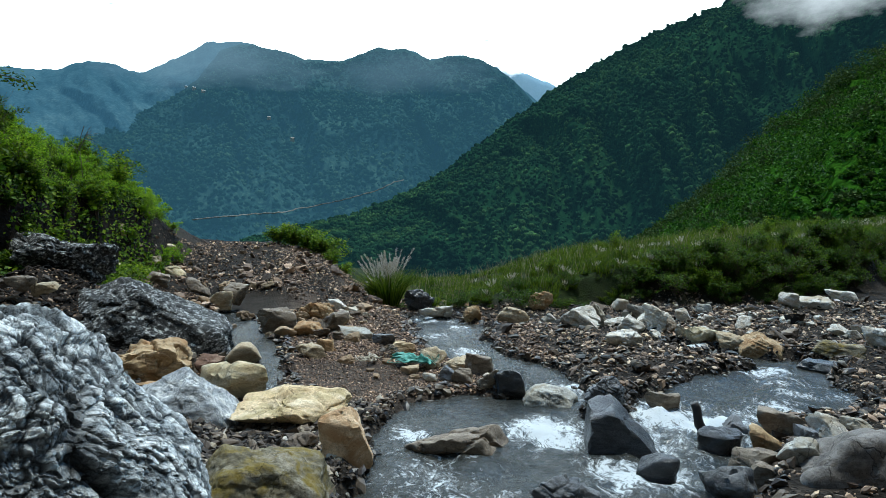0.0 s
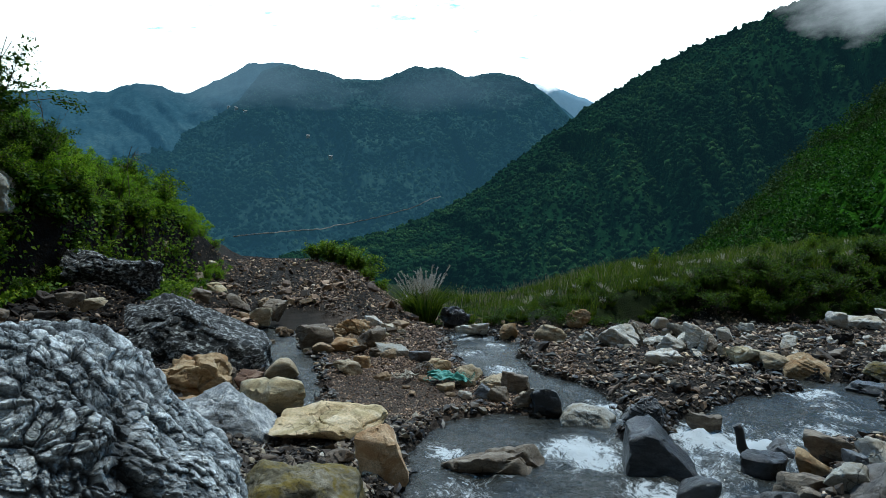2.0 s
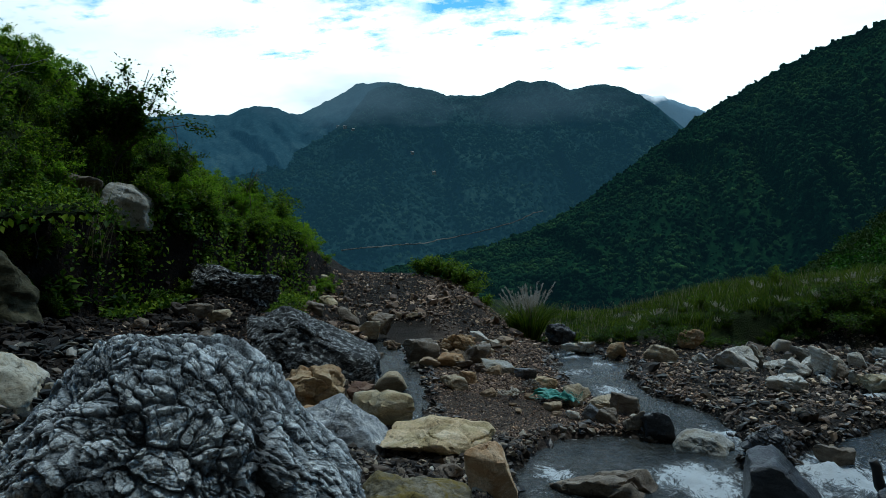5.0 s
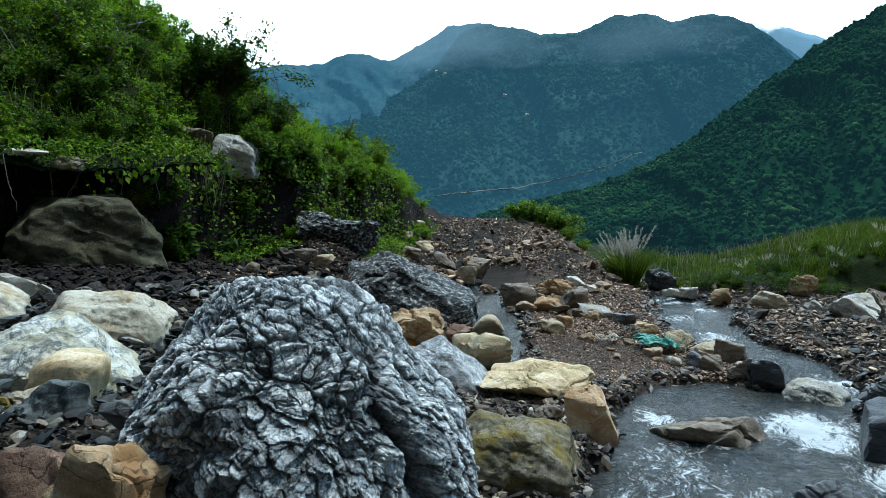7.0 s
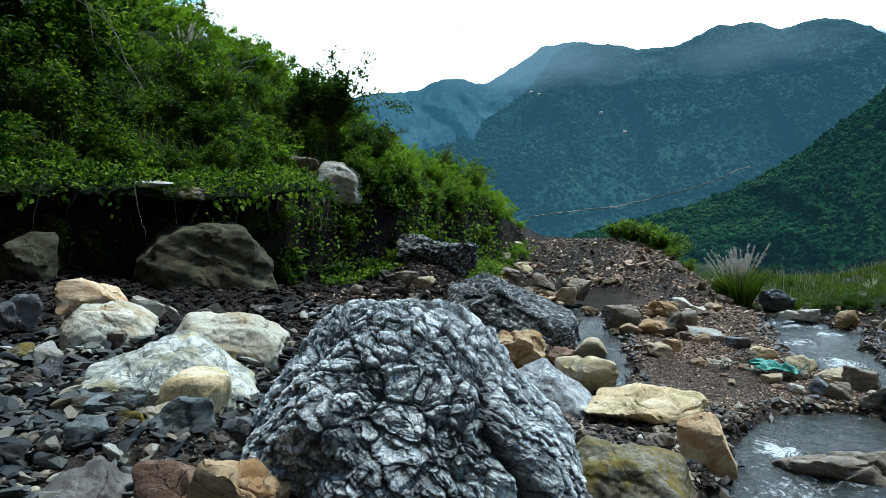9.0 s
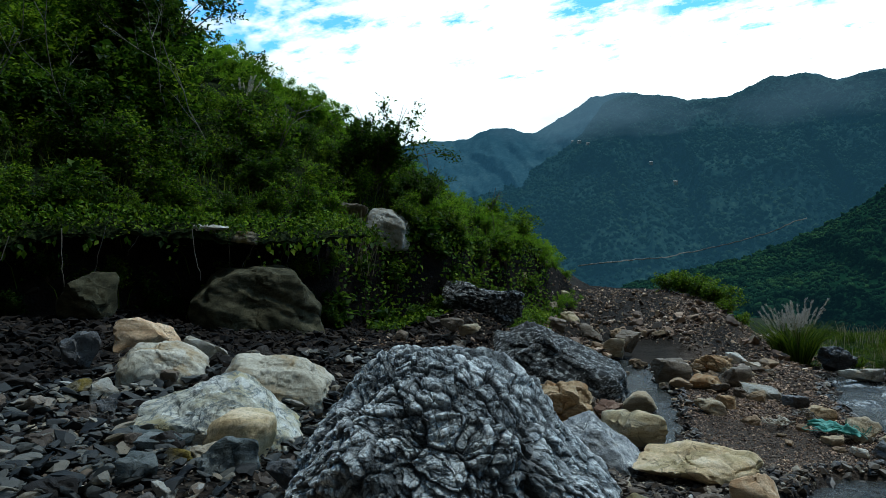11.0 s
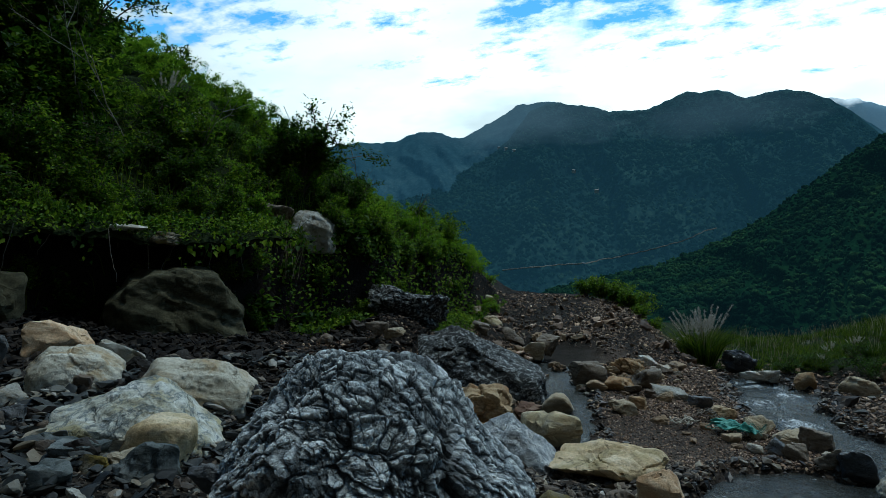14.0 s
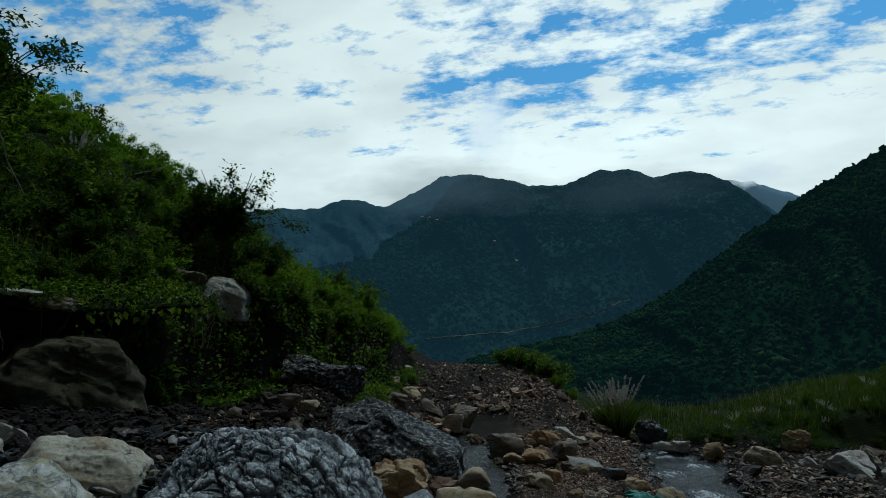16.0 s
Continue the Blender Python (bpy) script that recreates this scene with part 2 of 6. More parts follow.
wet_mat = speckled("wet_stone", [(p, tuple(0.6 * v for v in c)) for p, c in SHINGLE], 0.35)


def loose(name, stops):
    mat, t = material(name)
    rnd = t.nodes.new("ShaderNodeObjectInfo").outputs["Random"]
    fine = noise_of(t, 40, 4, 0.7)
    color = mix(t, 0.65, ramp(t, rnd, stops), ramp(t, fine, [(0.25, (0.5, 0.5, 0.5)), (0.7, (1.25, 1.25, 1.25))]), "MULTIPLY")
    finish(t, principled(t, color, 0.75, bump(t, fine, 0.5, 0.01), Specular_IOR_Level=0.2))
    return mat


loose_mat = loose("loose_stone", SHINGLE)
tan_mat = loose("loose_tan", [(0.0, (0.07, 0.056, 0.042)), (0.35, (0.2, 0.14, 0.088)), (0.6, (0.34, 0.235, 0.14)), (0.85, (0.44, 0.34, 0.22)), (1.0, (0.6, 0.55, 0.46))])


def ground_material():
    mat, t = material("river_ground")
    pos = t.nodes.new("ShaderNodeNewGeometry").outputs["Position"]
    cells = wire(t, "ShaderNodeTexVoronoi", i_0=pos, i_2=34.0)
    # near black between the stones, painted for the deep gaps of piled gravel
    pebble = ramp(t, cells.outputs["Color"], [(0.2, (0.003, 0.0027, 0.0024)), (0.5, (0.010, 0.0085, 0.007)), (0.75, (0.026, 0.021, 0.017)), (0.95, (0.08, 0.065, 0.05))])
    broad = noise_of(t, 0.9, 5, 0.6, pos)
    color = mix(t, ramp(t, broad, [(0.4, (0, 0, 0)), (0.65, (1, 1, 1))]), pebble, mix(t, 0.3, pebble, (0.06, 0.05, 0.04)))
    silt = t.nodes.new("ShaderNodeAttribute")
    silt.attribute_name = "silt"
    color = mix(t, silt.outputs["Fac"], color, ramp(t, noise_of(t, 5, 6, 0.65, pos), [(0.3, (0.018, 0.015, 0.012)), (0.7, (0.042, 0.035, 0.028))]))
    trodden = t.nodes.new("ShaderNodeAttribute")
    trodden.attribute_name = "trodden"
    color = mix(t, trodden.outputs["Fac"], color, mix(t, 0.35, ramp(t, noise_of(t, 7, 7, 0.75, pos), [(0.3, (0.08, 0.061, 0.049)), (0.55, (0.18, 0.138, 0.109)), (0.75, (0.27, 0.215, 0.17))]), pebble))
    grass = t.nodes.new("ShaderNodeAttribute")
    grass.attribute_name = "green"
    # soil kept dark, the shade between leaves put into its colour
    soil = ramp(t, noise_of(t, 2.2, 5, 0.65, pos), [(0.3, (0.007, 0.011, 0.003)), (0.55, (0.016, 0.025, 0.006)), (0.75, (0.034, 0.046, 0.012))])
    color = mix(t, grass.outputs["Fac"], color, soil)
    # bare earth below the bank, coloured darker still for the shade there
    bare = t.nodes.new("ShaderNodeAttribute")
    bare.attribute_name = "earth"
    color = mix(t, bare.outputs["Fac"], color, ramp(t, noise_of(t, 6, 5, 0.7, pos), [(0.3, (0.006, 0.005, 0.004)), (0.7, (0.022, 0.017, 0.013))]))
    height = mix(t, 0.5, cells.outputs["Distance"], noise_of(t, 25, 4, 0.7, pos))
    n = bump(t, height, 0.9, 0.03)
    finish(t, principled(t, color, 0.9, n, Specular_IOR_Level=0.06))
    return mat


ground_mat = ground_material()


def leaf_material(name, dark, mid, light, through=0.56, rough=0.6):
    """Leaves that differ one from the next and let light through."""
    mat, t = material(name)
    island = t.nodes.new("ShaderNodeNewGeometry").outputs["Random Per Island"]
    patch = noise_of(t, 1.1, 3, 0.6, t.nodes.new("ShaderNodeNewGeometry").outputs["Position"])
    tone = wire(t, "ShaderNodeMath", operation="ADD", i_0=wire(t, "ShaderNodeMath", operation="MULTIPLY", i_0=island, i_1=0.5).outputs[0],
                i_1=wire(t, "ShaderNodeMath", operation="MULTIPLY", i_0=patch, i_1=0.55).outputs[0]).outputs[0]
    color = ramp(t, tone, [(0.25, dark), (0.52, mid), (0.85, light)])
    front = principled(t, color, rough, Specular_IOR_Level=0.12)
    back = wire(t, "ShaderNodeBsdfTranslucent", i_0=color)
    finish(t, wire(t, "ShaderNodeMixShader", i_0=through, i_1=front, i_2=back.outputs[0]).outputs[0])
    return mat


leaf_green = leaf_material("leaf_green", (0.012, 0.036, 0.0025), (0.07, 0.145, 0.007), (0.28, 0.39, 0.02), 0.42)
leaf_bright = leaf_material("leaf_bright", (0.04, 0.10, 0.005), (0.15, 0.285, 0.012), (0.34, 0.5, 0.026), 0.5)
wood_near = leaf_material("wood_near", (0.006, 0.03, 0.0035), (0.026, 0.088, 0.008), (0.085, 0.20, 0.018), 0.25, 0.7)
leaf_dark = leaf_material("leaf_dark", (0.009, 0.026, 0.0025), (0.036, 0.08, 0.0055), (0.13, 0.21, 0.016), 0.42)
grass_green = leaf_material("grass_green", (0.010, 0.032, 0.003), (0.066, 0.116, 0.007), (0.24, 0.29, 0.022), 0.35)
grass_dry = leaf_material("grass_dry", (0.2, 0.16, 0.09), (0.34, 0.28, 0.17), (0.5, 0.44, 0.3), 0.3)
plume_straw = leaf_material("plume_straw", (0.42, 0.38, 0.29), (0.58, 0.53, 0.43), (0.74, 0.7, 0.6), 0.35, 0.8)
plume_white = leaf_material("plume_white", (0.4, 0.36, 0.3), (0.55, 0.5, 0.43), (0.7, 0.66, 0.6), 0.35, 0.8)
wood_far = leaf_material("wood_far", (0.02, 0.045, 0.014), (0.045, 0.085, 0.022), (0.09, 0.14, 0.035), 0.15, 0.8)


def hill_material(name, dark, mid, light, size, glow=None):
    mat, t = material(name)
    pos = t.nodes.new("ShaderNodeNewGeometry").outputs["Position"]
    broad = noise_of(t, 0.012 * size, 5, 0.6, pos)
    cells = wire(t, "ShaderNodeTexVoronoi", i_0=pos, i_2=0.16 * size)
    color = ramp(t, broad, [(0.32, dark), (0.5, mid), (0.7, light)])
    # crown tops lightened and the gaps between them darkened, as painted shade
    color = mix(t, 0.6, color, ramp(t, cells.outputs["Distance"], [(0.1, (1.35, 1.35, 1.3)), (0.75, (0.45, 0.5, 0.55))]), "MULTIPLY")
    n = bump(t, cells.outputs["Distance"], 0.8 if glow is None else 0.3, -4.0 / size)
    shader = principled(t, color, 0.95, n, Specular_IOR_Level=0.0)
    # glow: distance haze painted on as an even blue-green emission
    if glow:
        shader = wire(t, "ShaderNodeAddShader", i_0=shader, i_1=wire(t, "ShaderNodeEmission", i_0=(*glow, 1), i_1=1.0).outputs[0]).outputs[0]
    finish(t, shader)
    return mat


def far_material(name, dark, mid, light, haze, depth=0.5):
    """Wooded slopes; the miles of haze before them are painted as even emission."""
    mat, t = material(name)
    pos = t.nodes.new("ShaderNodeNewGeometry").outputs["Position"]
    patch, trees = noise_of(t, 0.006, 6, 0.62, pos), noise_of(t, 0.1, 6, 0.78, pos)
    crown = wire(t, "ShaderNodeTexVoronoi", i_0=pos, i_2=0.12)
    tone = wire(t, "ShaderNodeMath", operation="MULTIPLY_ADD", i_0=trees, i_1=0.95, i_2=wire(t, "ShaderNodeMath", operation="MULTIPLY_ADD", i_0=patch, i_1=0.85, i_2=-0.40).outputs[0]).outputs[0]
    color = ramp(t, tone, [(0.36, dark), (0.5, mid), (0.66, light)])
    # shade between far crowns painted over the slope colour
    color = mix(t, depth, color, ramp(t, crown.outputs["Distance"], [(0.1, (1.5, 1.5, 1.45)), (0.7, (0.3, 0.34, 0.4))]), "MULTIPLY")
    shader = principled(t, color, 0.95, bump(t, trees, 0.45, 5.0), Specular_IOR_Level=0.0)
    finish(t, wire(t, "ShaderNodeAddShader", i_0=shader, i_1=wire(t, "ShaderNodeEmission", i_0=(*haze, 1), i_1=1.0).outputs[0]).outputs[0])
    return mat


# last colour of each: blue haze, glowing from the slope itself
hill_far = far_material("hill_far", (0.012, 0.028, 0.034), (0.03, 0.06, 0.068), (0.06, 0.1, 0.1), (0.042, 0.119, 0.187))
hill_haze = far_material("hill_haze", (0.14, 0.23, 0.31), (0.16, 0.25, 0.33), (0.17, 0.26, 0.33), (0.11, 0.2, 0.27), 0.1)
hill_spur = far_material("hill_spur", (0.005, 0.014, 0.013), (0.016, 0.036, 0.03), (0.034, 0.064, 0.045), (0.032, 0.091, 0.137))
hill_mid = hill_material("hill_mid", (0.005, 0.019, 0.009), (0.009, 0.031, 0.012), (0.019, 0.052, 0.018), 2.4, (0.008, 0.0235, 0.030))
hill_near = hill_material("hill_near", (0.010, 0.034, 0.004), (0.026, 0.078, 0.007), (0.055, 0.135, 0.013), 5)


def clump_material(name, dark, mid, light, glow=None):
    mat, t = material(name)
    island = t.nodes.new("ShaderNodeNewGeometry").outputs["Random Per Island"]
    patch = noise_of(t, 0.014, 5, 0.65, t.nodes.new("ShaderNodeNewGeometry").outputs["Position"])
    tone = wire(t, "ShaderNodeMath", operation="MULTIPLY_ADD", i_0=patch, i_1=2.1, i_2=wire(t, "ShaderNodeMath", operation="MULTIPLY_ADD", i_0=island, i_1=0.45, i_2=-0.75).outputs[0]).outputs[0]
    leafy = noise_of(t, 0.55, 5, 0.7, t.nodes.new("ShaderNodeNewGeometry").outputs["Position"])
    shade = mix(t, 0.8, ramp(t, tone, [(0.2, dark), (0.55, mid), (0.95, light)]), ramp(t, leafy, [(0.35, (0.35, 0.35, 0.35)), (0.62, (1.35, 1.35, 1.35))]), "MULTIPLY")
    shader = principled(t, shade, 0.95, bump(t, leafy, 1.0, 1.6), Specular_IOR_Level=0.0)
    # treetops carry the same painted haze, emitted over their leaf colour
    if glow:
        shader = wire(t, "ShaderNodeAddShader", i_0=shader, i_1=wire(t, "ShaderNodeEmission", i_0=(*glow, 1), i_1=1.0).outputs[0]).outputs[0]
    finish(t, shader)
    return mat


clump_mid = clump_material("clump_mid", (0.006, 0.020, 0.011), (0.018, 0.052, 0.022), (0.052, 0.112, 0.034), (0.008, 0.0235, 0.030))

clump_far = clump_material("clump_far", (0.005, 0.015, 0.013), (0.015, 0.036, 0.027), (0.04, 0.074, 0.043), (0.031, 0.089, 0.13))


def water_material():
    mat, t = material("stream_water")
    pos = t.nodes.new("ShaderNodeNewGeometry").outputs["Position"]
    foam = t.nodes.new("ShaderNodeAttribute")
    foam.attribute_name = "foam"
    curl = wire(t, "ShaderNodeVectorMath", operation="SCALE", i_0=wire(t, "ShaderNodeTexNoise", i_0=pos, i_2=3.5, i_3=3.0).outputs[1], i_3=0.35).outputs[0]
    flow = wire(t, "ShaderNodeMapping", i_0=wire(t, "ShaderNodeVectorMath", operation="ADD", i_0=pos, i_1=curl).outputs[0], i_2=(0, 0, radians(28)), i_3=(1.0, 0.32, 1.0)).outputs[0]
    streak = wire(t, "ShaderNodeMath", operation="MULTIPLY_ADD", i_0=noise_of(t, 38, 6, 0.72, flow), i_1=0.55, i_2=wire(t, "ShaderNodeMath", operation="MULTIPLY", i_0=noise_of(t, 11, 7, 0.7, flow), i_1=0.62).outputs[0]).outputs[0]
    both = wire(t, "ShaderNodeMath", operation="ADD", i_0=foam.outputs["Fac"], i_1=streak)
    white = ramp(t, both.outputs[0], [(0.87, (0, 0, 0)), (0.95, (0.35, 0.35, 0.35)), (1.05, (0.95, 0.95, 0.95))])
    deep = ramp(t, noise_of(t, 2.2, 6, 0.65, pos), [(0.3, (0.014, 0.016, 0.015)), (0.7, (0.05, 0.05, 0.044))])
    ripple = bump(t, noise_of(t, 20, 5, 0.65, flow), 0.9, 0.035, bump(t, noise_of(t, 5, 3, 0.55, pos, (1, 0.7, 1)), 0.7, 0.07))
    calm = principled(t, deep, 0.1, ripple, IOR=1.33, Specular_IOR_Level=0.36)
    froth = principled(t, (0.50, 0.525, 0.53), 0.6, bump(t, noise_of(t, 45, 4, 0.7, pos), 0.7, 0.02))
    finish(t, wire(t, "ShaderNodeMixShader", i_0=white, i_1=calm, i_2=froth).outputs[0])
    return mat


water_mat = water_material()


def plain(name, color, rough=0.7, vary=0.25, scale=30):
    mat, t = material(name)
    n = noise_of(t, scale, 4, 0.6)
    c = mix(t, 1.0, color, ramp(t, n, [(0.3, (1 - vary,) * 3), (0.7, (1 + vary,) * 3)]), "MULTIPLY")
    finish(t, principled(t, c, rough, bump(t, n, 0.2, 0.005)))
    return mat


bark = plain("bark", (0.09, 0.065, 0.045))
dead_wood = plain("dead_wood", (0.17, 0.15, 0.12))
net_mat = plain("net_green", (0.06, 0.27, 0.21), 0.6, 0.3, 60)
rope_mat = plain("rope_pale", (0.5, 0.45, 0.36), 0.9)
log_mat = plain("log_dark", (0.022, 0.018, 0.016), 0.6)
track_mat = plain("track_dust", (0.2, 0.21, 0.2), 0.9, 0.2, 0.05)
paint_white = plain("paint_white", (0.75, 0.75, 0.73), 0.6, 0.1)
roof_mat = plain("roof_grey", (0.14, 0.15, 0.16), 0.6, 0.15)

# ---- shape of the land ----
def smooth(a, b, v):
    k = np.clip((v - a) / (b - a), 0, 1)
    return k * k * (3 - 2 * k)


def lattice(ix, iy, iz, seed):
    h = (ix * 374761393 + iy * 668265263 + iz * 1274126177 + seed * 974634777) & 0xFFFFFFFF
    h = ((h ^ (h >> 13)) * 1103515245) & 0xFFFFFFFF
    h = ((h ^ (h >> 16)) * 2654435761) & 0xFFFFFFFF
    return ((h ^ (h >> 15)) & 0xFFFFFF) / 8388607.5 - 1


def grain(x, y, z=0.0, seed=0):
    """Smooth value noise, about -1 to 1, at arrays of places."""
    x, y, z = np.broadcast_arrays(np.asarray(x, float), np.asarray(y, float), np.asarray(z, float))
    fx, fy, fz = np.floor(x), np.floor(y), np.floor(z)
    ix, iy, iz = fx.astype(np.int64), fy.astype(np.int64), fz.astype(np.int64)
    u, v, w = x - fx, y - fy, z - fz
    u, v, w = u * u * (3 - 2 * u), v * v * (3 - 2 * v), w * w * (3 - 2 * w)
    total = 0
    for a in (0, 1):
        for b in (0, 1):
            for c in (0, 1):
                weight = (u if a else 1 - u) * (v if b else 1 - v) * (w if c else 1 - w)
                total = total + weight * lattice(ix + a, iy + b, iz + c, seed)
    return total


def fractal(x, y, z=0.0, octaves=4, seed=0, gain=0.5):
    total, size = 0, 1.0
    for i in range(octaves):
        k = 2.0 ** i
        total = total + size * grain(x * k + 17.3 * i, y * k - 9.1 * i, np.asarray(z) * k + 5.7 * i, seed + i)
        size *= gain
    return total


CHANNEL = [  # reaches of the stream: x, y, half width at both ends
    (1.6, -12.0, 1.0, 1.5, -2.0, 1.1), (1.5, -2.0, 1.1, 0.9, 1.5, 1.1), (0.9, 1.5, 1.1, 0.2, 4.2, 1.05), (0.2, 4.2, 1.05, 0.2, 6.1, 1.05), (0.2, 6.1, 1.05, 0.9, 7.0, 0.4),
    (0.9, 7.0, 0.45, 0.85, 8.0, 0.46), (0.85, 8.0, 0.46, 0.15, 8.9, 0.46), (0.15, 8.9, 0.46, -0.06, 10.1, 0.55),
    (-0.06, 10.1, 0.55, -0.08, 11.3, 0.62), (-0.08, 11.3, 0.62, -0.5, 12.6, 0.36),
    (4.3, 8.6, 0.3, 3.2, 7.3, 0.8), (3.2, 7.3, 0.8, 2.1, 6.4, 0.6), (2.1, 6.4, 0.6, 1.4, 5.2, 0.65),
    (1.4, 5.2, 0.65, 0.7, 3.8, 0.8), (3.1, 9.7, 0.2, 3.7, 8.6, 0.3),
    (-3.85, 11.6, 0.14, -3.1, 10.2, 0.3), (-3.1, 10.2, 0.3, -2.55, 8.6, 0.32), (-2.55, 8.6, 0.32, -2.12, 7.3, 0.28), (-2.12, 7.3, 0.28, -1.8, 6.6, 0.2),
]


def shore(x, y):
    """Distance to the stream's edge; negative in the water."""
    best = np.full(np.broadcast(x, y).shape, 99.0)
    for x1, y1, r1, x2, y2, r2 in CHANNEL:
        k = np.clip(((x - x1) * (x2 - x1) + (y - y1) * (y2 - y1)) / ((x2 - x1) ** 2 + (y2 - y1) ** 2), 0, 1)
        d = np.hypot(x - x1 - k * (x2 - x1), y - y1 - k * (y2 - y1)) - (r1 + k * (r2 - r1))
        best = np.minimum(best, d)
    return best + 0.10 * grain(x * 2.3, y * 2.3, 0, 5) + 0.05 * grain(x * 6, y * 6, 0, 6)


def water_level(x, y):
    return -0.27 + 0.012 * np.maximum(y - 6, 0) + 0.02 * smooth(1.4, 3.2, x) + 0.045 * np.maximum(y - 7.6, 0) * smooth(-1.3, -2.0, x)


def pan(x, y):
    """Flat wet silt at the head of the side channel: 1 inside."""
    u, v = (x + 3.62) * 0.8 + (y - 12.45) * 0.6, (y - 12.45) * 0.8 - (x + 3.62) * 0.6
    return smooth(1.25, 0.8, np.hypot(u / 0.62, v / 1.0) + 0.45 * fractal(x * 2.2, y * 2.2, 0, 3, 15))


def fine_bar(x, y):
    """Where the bar is fine gravel: 1 inside."""
    return smooth(1.35, 0.75, np.hypot((x + 1.25) / 0.95, (y - 7.45) / 0.95))


def toe(y):
    return np.interp(y, [-20, 2, 3, 5.5, 7, 9, 12, 16, 20, 30], [-11, -8.6, -8.0, -6.75, -6.35, -6.15, -5.9, -6.4, -7.6, -11])


def terrace_foot(x):
    return np.interp(x, [-2.5, 0, 1.6, 3.8, 5.6, 7, 12, 20], [13.6, 13.2, 13.2, 14.4, 13.7, 14.2, 18.2, 21])


def land(x, y):
    """Height of the ground in metres."""
    x, y = np.broadcast_arrays(np.asarray(x, float), np.asarray(y, float))
    z = np.full(x.shape, -0.15) + 0.02 * np.clip(x - 1.5, 0, 8) * smooth(6, 12, y) * 0.6
    # gravel tongue that climbs to the track
    edge = np.interp(y, [7, 10, 13.5, 18, 24], [0.2, -0.5, -1.35, -2.6, -4.4])
    z = z + (0.04 * np.clip(y - 8, 0, 40) + 0.60 * smooth(9.5, 19.0, y)) * smooth(0.5, -1.1, x - edge) * smooth(30, 19.5, y)
    z = z + 0.10 * smooth(0.6, 0.0, np.abs(x - edge + 1.9)) * smooth(11, 14, y) * smooth(22, 19, y)
    # rubble that rises to the foot of the bank
    start = np.interp(y, [4, 5, 6.5, 8, 10, 15], [-0.9, -1.35, -2.4, -3.5, -4.0, -4.4])
    r = np.maximum(start - x, 0)
    z = z + (0.55 * smooth(0, 1.7, r) + 0.13 * np.clip(r - 1, 0, 5)) * (1 - 0.25 * smooth(9, 12, y) - 0.55 * smooth(11.5, 15, y))
    z = z + 0.44 * np.exp(-((x + 5.35) / 0.8) ** 2 - ((y - 9.0) / 0.9) ** 2)
    # the bank and its wooded slope
    s = toe(y) + 0.35 * grain(x * 0.7, y * 0.7, 0, 3) - x
    cut = smooth(8.2, 6.2, y)
    z = z + ((0.95 - 0.22 * smooth(6, 4, y)) * cut + 1.2 * (1 - cut) * smooth(18, 13.5, y)) * smooth(0.0, 0.4, s) + np.minimum((0.56 - 0.05 * smooth(7.5, 9.5, y) * smooth(12, 10, y)) * np.maximum(s - 0.1, 0), 14) * smooth(40, 24, y)
    # meadow terrace across the water
    foot = terrace_foot(x)
    tall = np.interp(x, [-2, 0, 0.6, 1.9, 3.6, 5.5, 9.3, 14, 30], [0.0, 0.1, 0.18, 0.48, 0.84, 1.05, 1.35, 1.6, 2.3])
    ragged = y - foot + 0.35 * fractal(x * 1.3, y * 0.5, 0, 3, 27)
    z = z + tall * (0.88 * smooth(-0.1, 1.1, ragged) + 0.12 * smooth(0.8, 4.2, ragged)) * smooth(-2.6, -1.2, x + 0.25 * np.clip(y - 14, 0, 30))
    z = z - 7 * smooth(5.5, 40, y - foot) * smooth(-3, 0, x)
    # the valley falls away behind the track
    z = z - 36 * smooth(19.5, 240, y) * smooth(0.16, -0.02, x / np.maximum(y, 1))
    z = z - 30 * smooth(120, 500, np.hypot(x, y)) * smooth(0.1, 0.3, x / np.maximum(np.abs(y), 1))
    side = x / np.maximum(np.abs(y), 1)
    z = z - 9 * smooth(27, 60, y) * smooth(-0.05, 0.05, side) * smooth(0.32, 0.2, side)
    near = smooth(60, 25, np.hypot(x, y - 8)) * (1 - 0.8 * pan(x, y))
    z = z - 0.10 * pan(x, y) + near * (0.05 * fractal(x * 0.9, y * 0.9, 0, 3, 11) + 0.018 * fractal(x * 5, y * 5, 0, 2, 12))
    return z - 0.26 * smooth(0.12, -0.22, shore(x, y))

# ---- the land ----
def mesh_from(name, verts, faces, mat=None, smooth_faces=True):
    me = bpy.data.meshes.new(name)
    verts, faces = np.asarray(verts, np.float32), np.asarray(faces, np.int32)
    me.vertices.add(len(verts))
    me.vertices.foreach_set("co", verts.ravel())
    k = faces.shape[1]
    me.loops.add(faces.size)
    me.loops.foreach_set("vertex_index", faces.ravel())
    me.polygons.add(len(faces))
    me.polygons.foreach_set("loop_start", np.arange(len(faces), dtype=np.int32) * k)
    me.polygons.foreach_set("use_smooth", np.full(len(faces), smooth_faces))
    if mat:
        me.materials.append(mat)
    me.update(calc_edges=True)
    me.validate()
    return me


def grid_faces(rows, cols):
    i = np.arange(rows * cols).reshape(rows, cols)
    return np.stack([i[:-1, :-1], i[:-1, 1:], i[1:, 1:], i[1:, :-1]], -1).reshape(-1, 4)


def point_values(me, name, values):
    me.attributes.new(name, "FLOAT", "POINT").data.foreach_set("value", np.asarray(values, np.float32))


